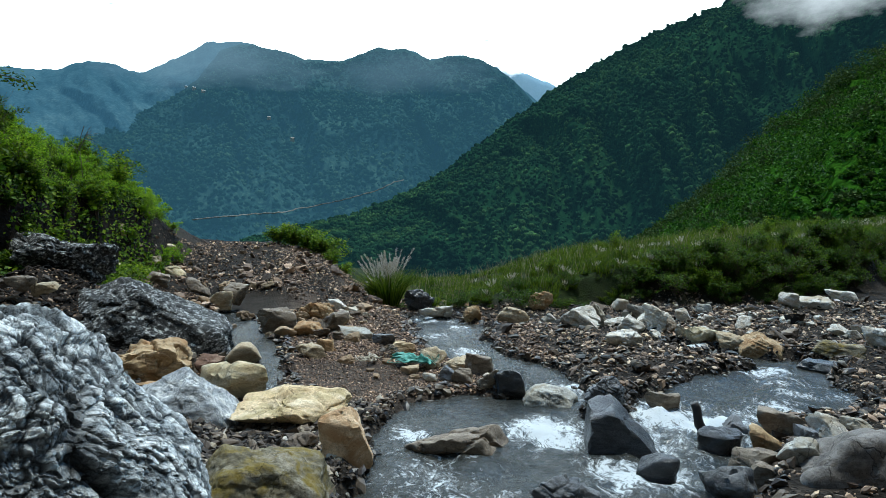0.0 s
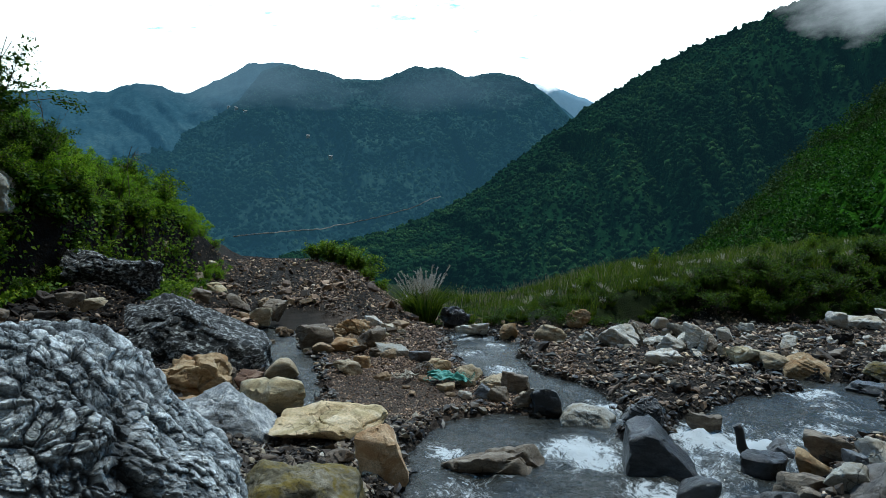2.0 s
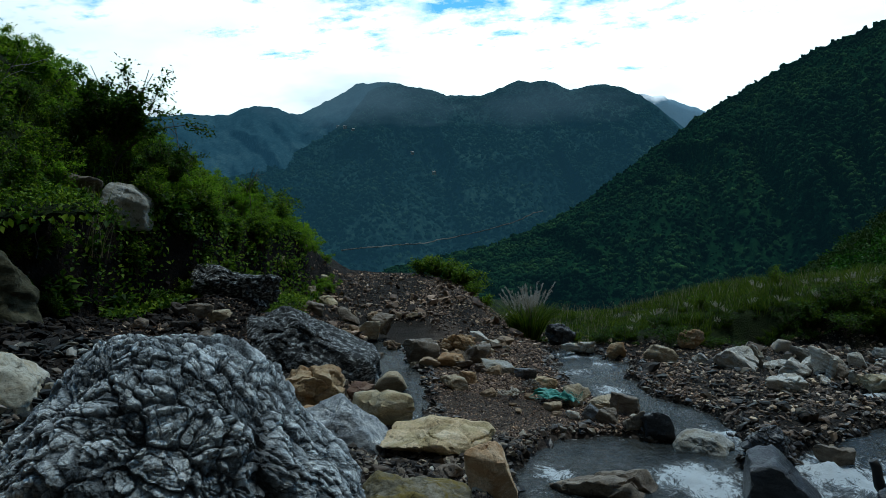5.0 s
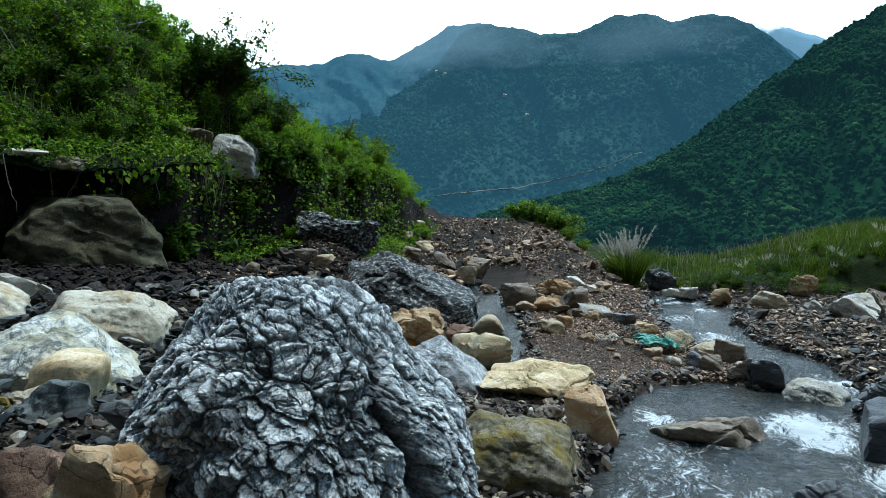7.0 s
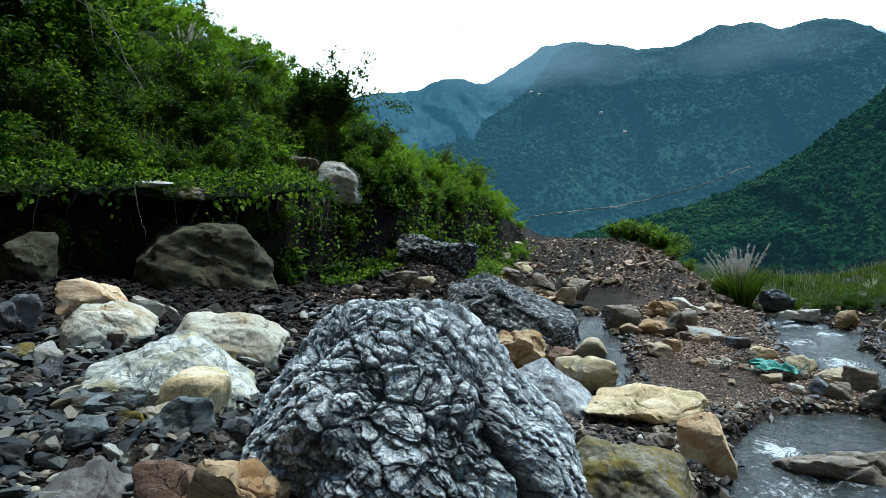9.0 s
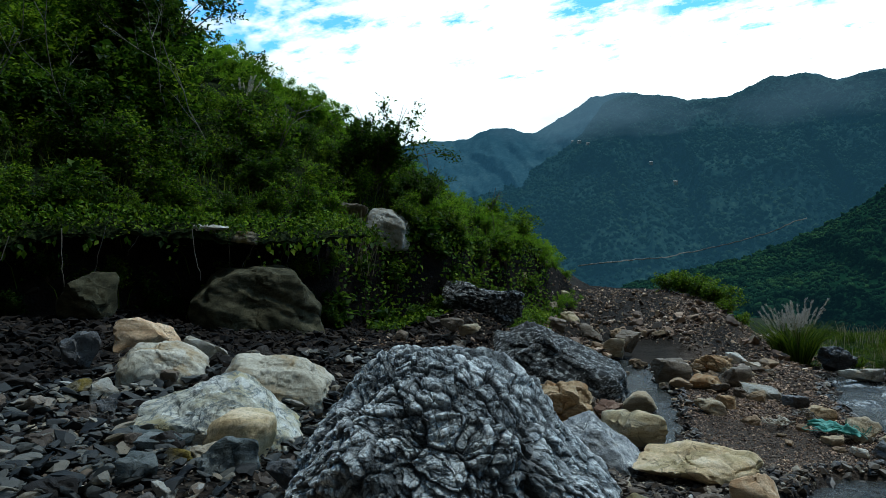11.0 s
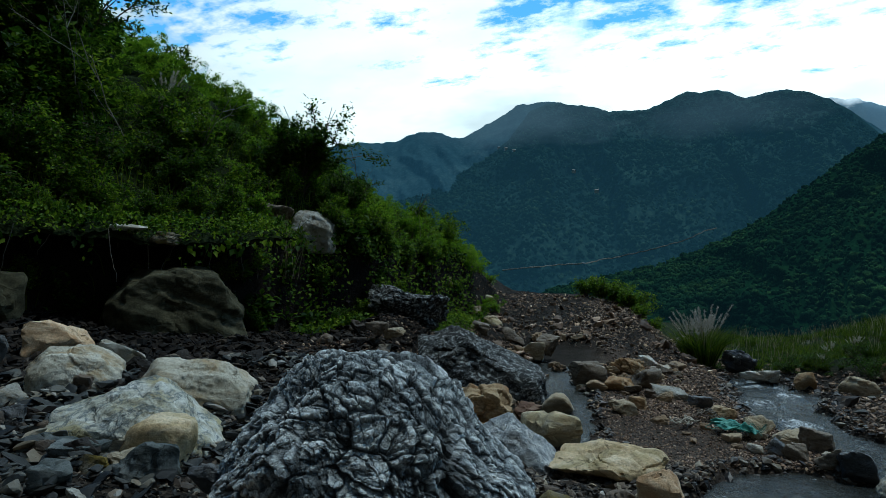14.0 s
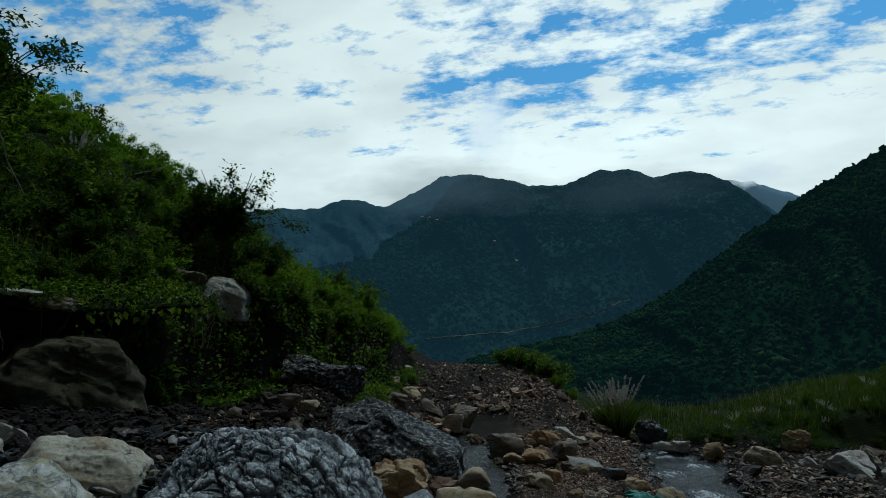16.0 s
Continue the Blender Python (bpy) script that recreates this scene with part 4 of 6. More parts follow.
boulder("rock", (-2.20, 6.68, -0.03), (0.62, 0.46, 0.44), 18, 42, stone_cream, "block", "yellowish sandstone rock with a layered face")
boulder("rock", (-2.66, 8.48, -0.11), (0.43, 0.32, 0.32), 17, 49, stone_tan, "round", "small tan rock at the water's edge")
boulder("rock", (-4.01, 8.87, 0.01), (0.40, 0.30, 0.39), 24, 56, stone_pale, "block", "small pale grey rock leaning on a dark boulder")
boulder("rock", (-2.4, 5.8, -0.02), (1.05, 0.66, 0.58), 22, 63, stone_vein, "peak", "white and blue-grey veined block of stone")
boulder("rock", (-1.46, 5.87, -0.08), (0.98, 0.71, 0.33), 13, 70, stone_yellow, "slab", "long yellow sandstone boulder at the pool's edge")
boulder("rock", (-0.88, 4.98, 0.01), (0.38, 0.28, 0.40), 8, 77, stone_peach, "block", "upright peach-coloured sandstone block at the pool")
boulder("boulder", (-1.21, 4.09, -0.02), (0.84, 0.6, 0.44), 15, 84, stone_moss, "hump", "squat tan boulder with ochre lichen beside the pool")
boulder("rock", (-2.55, 6.77, -0.09), (0.18, 0.13, 0.20), 20, 91, stone_tan, "block", "small tan rock wedged between boulders")
boulder("rock", (-2.97, 7.31, -0.01), (0.34, 0.25, 0.39), 22, 98, stone_brown, "block", "brownish grey rock wedged between boulders")
boulder("rock", (-2.69, 10.27, 0.07), (0.61, 0.45, 0.39), 14, 4, stone_brown, "block", "brown-grey slab on the gravel bar")
boulder("rock", (-2.25, 10.93, 0.13), (0.60, 0.45, 0.29), 11, 11, stone_orange, "layered", "yellow-brown rock on the gravel bar")
boulder("rock", (-2.04, 11.82, 0.13), (0.33, 0.25, 0.21), 9, 18, stone_white, "block", "small white rock on the gravel bar")
boulder("rock", (-2.14, 9.85, 0.02), (0.42, 0.31, 0.22), 12, 25, stone_orange, "slab", "tan rock in the pile on the gravel bar")
boulder("rock", (-1.81, 10.05, 0.07), (0.42, 0.31, 0.33), 9, 32, stone_brown, "block", "brown rock in the pile on the gravel bar")
boulder("rock", (-1.42, 9.59, -0.02), (0.49, 0.36, 0.22), 8, 39, stone_pale, "slab", "pale grey slab on the gravel bar")
boulder("rock", (-1.82, 8.42, -0.05), (0.36, 0.27, 0.22), 11, 46, stone_tan, "slab", "flat tan stone lying on dark gravel")
boulder("rock", (-1.75, 8.88, -0.07), (0.28, 0.21, 0.19), 10, 53, stone_orange, "block", "small brown stone lying on dark gravel")
boulder("rock", (-2.15, 17.95, -0.06), (0.45, 0.34, 0.38), 6, 60, stone_white, "block", "white stone beside the plumed grass")
boulder("rock", (-4.89, 19.35, 0.86), (0.51, 0.38, 0.22), 14, 67, stone_tan, "slab", "flat tan stone on the crest of the track")
boulder("rock", (-0.15, 7.48, -0.13), (0.22, 0.17, 0.22), -0, 74, stone_dark, "block", "dark wet rock at the tip of the gravel bar")
boulder("rock", (-0.32, 8.13, -0.09), (0.33, 0.25, 0.27), 1, 81, stone_tan, "block", "tan rock beside the tangled net")
boulder("rock", (0.00, 7.96, -0.12), (0.38, 0.28, 0.22), -2, 88, stone_tan, "slab", "tan flat rock at the tip of the gravel bar")
boulder("rock", (0.19, 7.75, -0.08), (0.32, 0.23, 0.29), -3, 95, stone_brown, "block", "brown rock at the stream's edge")
boulder("rock", (0.25, 7.23, -0.13), (0.21, 0.15, 0.25), -4, 1, stone_brown, "block", "small brown rock at the stream's edge")
boulder("rock", (0.47, 7.18, -0.15), (0.36, 0.26, 0.35), -6, 8, stone_black, "block", "black wet rock at the stream's edge")
boulder("rock", (0.86, 6.93, -0.27), (0.62, 0.4, 0.32), -9, 15, stone_pale, "hump", "pale rock half under the running water")
boulder("rock", (-0.12, 5.63, -0.27), (0.86, 0.54, 0.28), -1, 22, stone_brown, "slab", "flat brown layered rock standing in the pool")
boulder("boulder", (1.2, 5.53, -0.17), (0.62, 0.42, 0.58), -15, 29, stone_black, "prow", "dark grey wedge-shaped boulder in the rapids")
boulder("rock", (1.29, 6.47, -0.06), (0.38, 0.28, 0.30), -14, 36, stone_black, "layered", "black wet rock upstream of the rapids")
boulder("rock", (1.88, 6.67, -0.23), (0.32, 0.24, 0.29), -19, 43, stone_brown, "block", "brown wet rock in the rapids")
boulder("rock", (1.29, 4.98, -0.25), (0.29, 0.22, 0.29), -18, 50, stone_black, "round", "black wet rock in the stream")
boulder("rock", (0.57, 4.50, -0.26), (0.41, 0.30, 0.30), -11, 57, stone_dark, "layered", "dark rock breaking the water's surface")
boulder("rock", (1.95, 5.52, -0.24), (0.33, 0.24, 0.28), -23, 64, stone_black, "slab", "dark flat rock beside the rapids")
boulder("rock", (2.21, 5.88, -0.24), (0.29, 0.22, 0.26), -24, 71, stone_dark, "block", "dark grey rock beside the rapids")
boulder("rock", (2.27, 5.42, -0.19), (0.25, 0.19, 0.28), -26, 78, stone_orange, "block", "ochre rock in the heap beside the rapids")
boulder("rock", (1.97, 5.00, -0.22), (0.36, 0.26, 0.28), -25, 85, stone_brown, "block", "brown rock in the heap beside the rapids")
boulder("rock", (2.47, 5.59, -0.10), (0.36, 0.26, 0.25), -27, 92, stone_brown, "block", "brownish grey rock in the heap beside the rapids")
boulder("rock", (2.20, 4.84, -0.07), (0.28, 0.21, 0.24), -29, 99, stone_pale, "block", "grey-white rock in the heap beside the rapids")
boulder("rock", (2.78, 5.50, -0.09), (0.31, 0.23, 0.22), -31, 5, stone_white, "block", "white rock in the heap beside the rapids")
boulder("rock", (3.00, 5.50, -0.10), (0.26, 0.19, 0.20), -32, 12, stone_pale, "block", "pale grey rock in the heap beside the rapids")
boulder("rock", (2.50, 5.30, -0.11), (0.19, 0.14, 0.19), -29, 19, stone_dark, "block", "dark rock in the heap beside the rapids")
boulder("rock", (1.66, 4.63, -0.24), (0.42, 0.31, 0.38), -24, 26, stone_dark, "block", "dark grey rock at the stream's edge")
boulder("boulder", (2.45, 4.52, -0.26), (1.19, 0.84, 0.90), -33, 33, stone_umber, "round", "big smooth grey boulder beside the stream")
boulder("rock", (2.05, 11.29, -0.04), (0.67, 0.50, 0.42), -12, 40, stone_white, "block", "whitish boulder below the grassy terrace")
boulder("rock", (2.39, 11.53, -0.03), (0.32, 0.24, 0.45), -13, 47, stone_pale, "block", "pale boulder below the grassy terrace")
boulder("rock", (1.66, 13.35, 0.0), (0.46, 0.36, 0.46), 24, 31, stone_orange, "layered", "tan earth-stained boulder at the foot of the terrace")
boulder("rock", (3.24, 13.17, -0.04), (0.37, 0.28, 0.29), -15, 54, stone_white, "round", "white boulder below the grassy terrace")
boulder("rock", (3.33, 12.35, -0.06), (0.41, 0.30, 0.32), -17, 61, stone_pale, "block", "pale grey boulder below the grassy terrace")
boulder("rock", (2.72, 10.67, -0.04), (0.43, 0.32, 0.32), -16, 68, stone_white, "block", "white angular boulder on the gravel")
boulder("rock", (3.14, 10.65, 0.04), (0.46, 0.34, 0.51), -18, 75, stone_white, "layered", "tall white boulder with dark cracks on gravel")
boulder("rock", (3.25, 10.50, -0.03), (0.28, 0.21, 0.31), -19, 82, stone_brown, "block", "brown rock among white boulders")
boulder("rock", (2.31, 9.59, -0.09), (0.53, 0.39, 0.26), -15, 89, stone_white, "slab", "flat white slab on the gravel")
boulder("rock", (3.46, 9.68, -0.06), (0.51, 0.38, 0.29), -22, 96, stone_cream, "slab", "cream slab beside a small cascade")
boulder("rock", (3.71, 9.35, -0.09), (0.41, 0.31, 0.26), -24, 2, stone_tan, "slab", "tan rock at the upper stream")
boulder("rock", (3.98, 9.09, -0.07), (0.58, 0.42, 0.33), -26, 9, stone_orange, "wedge", "rust-brown boulder at the upper stream")
boulder("rock", (4.75, 8.64, -0.08), (0.56, 0.42, 0.28), -31, 16, stone_moss, "slab", "olive-brown slab at the far water's edge")
boulder("rock", (5.53, 8.99, 0.02), (0.53, 0.39, 0.35), -34, 23, stone_white, "block", "white boulder on the far gravel")
boulder("rock", (6.60, 13.41, 0.02), (0.38, 0.28, 0.37), -28, 30, stone_white, "block", "white upright stone below the meadow")
boulder("rock", (7.17, 13.44, -0.01), (0.83, 0.61, 0.29), -30, 37, stone_white, "slab", "long white stone below the meadow")
boulder("rock", (8.10, 14.15, 0.05), (0.65, 0.48, 0.28), -31, 44, stone_white, "slab", "flat white stone below the meadow")
boulder("rock", (0.99, 11.66, -0.04), (0.55, 0.41, 0.32), -6, 51, stone_tan, "slab", "tan slab beside the upper stream")
boulder("rock", (0.31, 12.14, -0.06), (0.32, 0.24, 0.32), -3, 58, stone_orange, "block", "ochre rock at the head of the stream")
boulder("rock", (-0.33, 12.5, -0.08), (0.62, 0.4, 0.24), 0, 65, stone_white, "slab", "pale rock at the head of the stream")
boulder("rock", (-0.69, 13.44, 0.01), (0.59, 0.44, 0.53), 2, 72, stone_black, "layered", "dark rock beside the plumed grass")
boulder("rock", (4.32, 8.24, -0.22), (0.57, 0.42, 0.20), -30, 79, stone_black, "slab", "dark wet slab at the water's edge")
boulder("boulder", (-6.35, 5.69, 1.19), (1.47, 1.10, 0.89), 48, 86, stone_olive, "prism", "big brown-green boulder under the overhanging bank")
boulder("rock", (-5.47, 3.72, 0.95), (0.57, 0.42, 0.36), 56, 93, stone_peach, "block", "tan sandstone rock in the rubble")
boulder("rock", (-4.76, 3.72, 0.86), (0.34, 0.25, 0.30), 52, 100, stone_pale, "block", "pale grey rock in the rubble")
boulder("boulder", (-4.58, 3.23, 0.83), (0.73, 0.53, 0.37), 55, 6, stone_ivory, "hump", "pale rounded boulder in the rubble")
boulder("boulder", (-3.87, 3.64, 0.67), (0.95, 0.68, 0.50), 46, 13, stone_ivory, "hump", "long cream boulder with a tan end")
boulder("boulder", (-3.46, 2.83, 0.66), (0.94, 0.67, 0.53), 51, 20, stone_marble, "peak", "white and yellow marbled boulder")
boulder("rock", (-3.11, 2.65, 0.60), (0.39, 0.29, 0.36), 50, 27, stone_yellow, "round", "rounded yellow rock leaning on a marbled boulder")
boulder("rock", (-2.94, 2.43, 0.58), (0.31, 0.23, 0.28), 50, 34, stone_slate, "block", "dark blue-grey block of slate")
boulder("rock", (-2.22, 1.82, 0.48), (0.3, 0.28, 0.44), 51, 41, stone_rust, "block", "rust-brown rock beside a tan one")
boulder("rock", (-1.92, 1.74, 0.45), (0.42, 0.34, 0.62), 47, 48, stone_orange, "block", "tan rock with orange stains beside the great boulder")
boulder("rock", (-2.62, 1.73, 0.42), (0.62, 0.42, 0.46), 58, 55, stone_umber, "peak", "smooth grey-brown rock in the rubble")
boulder("rock", (-3.12, 2.07, 0.60), (0.18, 0.14, 0.20), 57, 62, stone_slate, "block", "dark slate fragment in the rubble")
boulder("rock", (-5.14, 2.92, 0.93), (0.27, 0.20, 0.33), 61, 69, stone_dark, "block", "dark grey rock in the rubble")
boulder("boulder", (-6.97, 4.00, 1.25), (0.59, 0.44, 0.56), 61, 76, stone_olive, "block", "dark boulder in the shade of the bank")
boulder("boulder", (-6.81, 8.80, 2.24), (0.84, 0.62, 0.71), 37, 83, stone_pale, "hump", "pale grey boulder among the bushes on the bank")
boulder("rock", (-7.26, 8.41, 2.50), (0.57, 0.42, 0.36), 40, 90, stone_brown, "slab", "flat brown stone among dry stems")
boulder("rock", (-6.74, 5.3, 2.02), (0.46, 0.34, 0.14), 52, 97, stone_white, "slab", "white slab on the edge of the cut bank")
boulder("rock", (-6.5, 5.62, 1.94), (0.34, 0.26, 0.16), 40, 98, stone_moss, "slab", "olive slab on the edge of the cut bank")
boulder("rock", (-4.40, 2.67, 0.74), (0.17, 0.13, 0.20), 60, 3, stone_pale, "block", "pale stone in the rubble")
boulder("rock", (-4.54, 2.58, 0.75), (0.17, 0.13, 0.17), 61, 10, stone_moss, "block", "olive stone in the rubble")
boulder("rock", (-3.17, 2.33, 0.59), (0.14, 0.10, 0.14), 54, 17, stone_moss, "block", "olive-brown stone in the rubble")
boulder("rock", (-2.88, 2.05, 0.55), (0.11, 0.08, 0.13), 55, 24, stone_pale, "block", "light grey flat stone in the rubble")
boulder("rock", (-3.60, 2.38, 0.62), (0.29, 0.21, 0.13), 57, 31, stone_slate, "slab", "flat grey slate in the rubble")
boulder("rock", (-4.02, 8.85, 0.02), (0.32, 0.24, 0.40), 23, 38, stone_pale, "block", "pale stone beside the dark boulder")
boulder("rock", (-3.38, 2.39, 0.61), (0.29, 0.21, 0.15), 55, 45, stone_slate, "slab", "flat slate slab in the rubble")
boulder("rock", (-4.14, 2.51, 0.69), (0.16, 0.12, 0.17), 60, 52, stone_dark, "block", "dark grey angular stone in the rubble")
boulder("rock", (-2.51, 2.41, 0.59), (0.19, 0.14, 0.15), 46, 59, stone_dark, "slab", "dark slate slab beside the great boulder")
boulder("rock", (-2.69, 1.97, 0.51), (0.09, 0.07, 0.10), 54, 66, stone_dark, "block", "small dark stone in the rubble")
boulder("rock", (-5.07, 8.00, 0.81), (0.34, 0.25, 0.2), 32, 73, stone_brown, "slab", "small tan stone below a grey boulder")
boulder("rock", (-4.85, 8.11, 0.75), (0.3, 0.2, 0.17), 30, 80, stone_tan, "slab", "small pale stone below a grey boulder")
boulder("rock", (-6.35, 12.98, 1.40), (0.19, 0.15, 0.28), 26, 87, stone_tan, "block", "tan stone at the end of the bank")
boulder("rock", (-6.47, 15.47, 1.00), (0.33, 0.25, 0.24), 23, 94, stone_cream, "slab", "flat tan stone at the end of the bank")
boulder("rock", (-6.22, 14.03, 0.77), (0.38, 0.28, 0.24), 24, 0, stone_tan, "slab", "flat tan stone in the heap by the track")
boulder("rock", (-5.62, 13.74, 0.55), (0.43, 0.32, 0.28), 22, 7, stone_cream, "slab", "flat pale stone in the heap by the track")
boulder("rock", (-5.31, 12.22, 0.54), (0.40, 0.30, 0.30), 23, 14, stone_brown, "block", "brown stone in the heap by the track")
boulder("rock", (-4.75, 12.63, 0.37), (0.43, 0.32, 0.37), 20, 21, stone_brown, "block", "brown stone in the heap by the track")
boulder("rock", (-4.04, 11.78, 0.20), (0.39, 0.29, 0.35), 19, 28, stone_tan, "block", "tan stone beside the side channel")
boulder("rock", (-3.88, 12.09, 0.29), (0.45, 0.34, 0.41), 17, 35, stone_brown, "block", "brown stone beside the side channel")
boulder("rock", (-1.01, 9.31, -0.06), (0.31, 0.23, 0.21), 5, 42, stone_dark, "slab", "dark stone on the gravel bar")
boulder("rock", (-0.72, 8.68, -0.08), (0.32, 0.24, 0.23), 4, 49, stone_orange, "block", "brown stone beside the tangled net")
boulder("rock", (-0.01, 7.36, -0.12), (0.24, 0.18, 0.21), -2, 56, stone_brown, "slab", "wet brown stone at the tip of the gravel bar")
boulder("rock", (3.28, 9.99, -0.05), (0.21, 0.16, 0.23), -20, 63, stone_pale, "block", "pale stone beside a small cascade")
boulder("rock", (3.12, 11.18, -0.02), (0.28, 0.21, 0.28), -17, 70, stone_pale, "block", "pale stone among white boulders")
boulder("rock", (3.94, 11.78, -0.05), (0.29, 0.22, 0.29), -20, 77, stone_white, "block", "white stone below the grassy terrace")
boulder("rock", (4.65, 12.68, -0.05), (0.34, 0.25, 0.23), -22, 84, stone_pale, "block", "pale stone below the grassy terrace")
boulder("rock", (1.68, 11.99, -0.13), (0.30, 0.22, 0.21), -9, 91, stone_pale, "block", "pale stone below the grassy terrace")
boulder("rock", (1.91, 4.76, -0.21), (0.21, 0.15, 0.23), -26, 98, stone_brown, "block", "brown rock at the stream's edge")
boulder("rock", (2.32, 4.84, -0.10), (0.19, 0.14, 0.17), -30, 4, stone_dark, "block", "dark rock in the heap beside the rapids")


def great_boulder():
    """The big fractured boulder beside the camera's way."""
    d, faces = ball(8)
    planes = [(-0.80, -0.15, 0.60, 0.66), (0.74, -0.15, 0.66, 0.60), (0.10, 0.16, 1, 0.755), (-0.35, -0.1, 0.93, 0.74), (0.0, -0.72, 0.55, 0.68), (0.98, -0.2, 0.05, 1.02), (0, 1, 0.25, 0.8),
              (-0.55, -0.8, 0.1, 0.84), (0.5, -0.85, 0.2, 0.80), (-0.98, 0.1, 0.0, 1.02), (0.35, -0.4, 0.85, 0.68), (0, 0, -1, 1)]
    p = d * hewn(d, planes, 14)[:, None]
    q = p + 3.7
    lean = q @ np.array([[0.85, 0.1, -0.5], [-0.1, 1.0, 0.1], [0.5, 0.05, 0.86]]).T * (1.0, 1.0, 1.5)
    lean = lean + 0.05 * np.stack([fractal(q[:, 0] * 5, q[:, 1] * 5, q[:, 2] * 5, 3, s) for s in (3, 4, 5)], -1)
    push = 0.045 * fractal(q[:, 0] * 2.2, q[:, 1] * 2.2, q[:, 2] * 2.2, 3, 2) + shards(lean, 0.40, 3, 0.018, 0.06)
    bed = lean @ np.array([[0.92, 0.0, 0.39], [0.0, 1.0, 0.0], [-0.39, 0.0, 0.92]]).T * (0.95, 1.0, 0.85)
    bed = bed + 0.035 * np.stack([fractal(q[:, 0] * 7, q[:, 1] * 7, q[:, 2] * 7, 3, s) for s in (41, 42, 43)], -1)
    s1, g1, o1 = nodules(bed, 0.19, 8)
    s2, g2, o2 = nodules(bed + 0.03 * np.stack([fractal(q[:, 0] * 9, q[:, 1] * 9, q[:, 2] * 9, 2, s) for s in (31, 32, 33)], -1), 0.085, 15)
    s3, g3, o3 = nodules(bed, 0.036, 22)
    chunk = 0.016 * s1 + 0.011 * s2 + 0.005 * s3
    push = push + chunk - 0.025 + shards(bed, 0.19, 8, 0.014, 0.10) + shards(bed, 0.085, 15, 0.012, 0.14) + 0.005 * fractal(q[:, 0] * 24, q[:, 1] * 24, q[:, 2] * 24, 3, 6)
    groove = np.abs(p[:, 0] - 0.50 + 0.45 * (p[:, 2] - 0.1) + 0.06 * grain(q[:, 2] * 5, q[:, 1] * 5, 0, 4))
    push = push - 0.09 * smooth(0.09, 0.0, groove) * smooth(0.55, 0.25, p[:, 2])
    p = p + d * push[:, None]
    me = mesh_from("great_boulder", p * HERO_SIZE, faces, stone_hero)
    me.set_sharp_from_angle(angle=radians(26))
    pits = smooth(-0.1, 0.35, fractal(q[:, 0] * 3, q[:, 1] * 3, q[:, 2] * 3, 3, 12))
    # seams, sunken fragments and the groove get crevice shade as colour
    seam_shade = np.maximum(np.maximum(0.85 * g1, g2 * (0.4 + 0.5 * pits)), 0.45 * g3)
    seam_shade = np.maximum(seam_shade, 0.6 * pits * smooth(-0.3, -0.8, o2))
    seam_shade = np.maximum(seam_shade, smooth(0.10, 0.0, groove) * smooth(0.55, 0.25, p[:, 2]))
    point_values(me, "crevice_shade", 0.92 * seam_shade)
    # raised fragments paled, light put into the colour
    point_values(me, "raised_light", np.clip(smooth(0.008, 0.034, chunk) * (0.7 + 0.5 * o2), 0, 1.2))
    ob = new("boulder", me)
    ob.matrix_world = pose(*HERO_AT, 0, 0, HERO_TURN)
    return tagged(ob, "huge fractured blue-grey and white boulder on rubble", "boulder")


HERO_AT, HERO_SIZE, HERO_TURN = (-1.72, 2.49, 0.70), (0.69, 0.66, 0.70), 32
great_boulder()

# ---- plants ----
def part(name, me, parent, label=""):
    ob = new(name, me)
    ob.parent = parent
    return tagged(ob, label)


def unit(v):
    return v / np.maximum(np.linalg.norm(v, axis=-1, keepdims=True), 1e-6)


def leaf_arrays(pos, axis, up, length, width):
    """Folded pointed leaves of two triangles each."""
    axis = unit(axis)
    side = unit(np.cross(axis, up))
    nrm = np.cross(side, axis)
    length, width = length[:, None], width[:, None]
    mid = pos + axis * length * 0.45
    v = np.stack([pos, mid + side * width * 0.5 + nrm * width * 0.18, pos + axis * length - nrm * length * 0.12, mid - side * width * 0.5 + nrm * width * 0.18], 1)
    i = np.arange(len(pos))[:, None] * 4
    f = np.concatenate([i + np.array([[0, 1, 2]]), i + np.array([[0, 2, 3]])], 0)
    return v.reshape(-1, 3), f


def tube_arrays(lines, radii, sides=4):
    """Tapering stems along polylines; returns corners and quads."""
    vs, fs, base = [], [], 0
    ang = np.arange(sides) / sides * 2 * math.pi
    for line, (ra, rb) in zip(lines, radii):
        n = len(line)
        t = unit(np.gradient(line, axis=0))
        s = unit(np.cross(t, np.array([0.31, 0.2, 0.93])))
        b = np.cross(t, s)
        r = np.linspace(ra, rb, n)[:, None, None]
        ring = line[:, None] + r * (np.cos(ang)[None, :, None] * s[:, None] + np.sin(ang)[None, :, None] * b[:, None])
        vs.append(ring.reshape(-1, 3))
        i = np.arange(n - 1)[:, None] * sides
        k = np.arange(sides)[None]
        q = np.stack([i + k, i + (k + 1) % sides, i + sides + (k + 1) % sides, i + sides + k], -1).reshape(-1, 4)
        fs.append(q + base)
        base += n * sides
    return np.concatenate(vs), np.concatenate(fs)


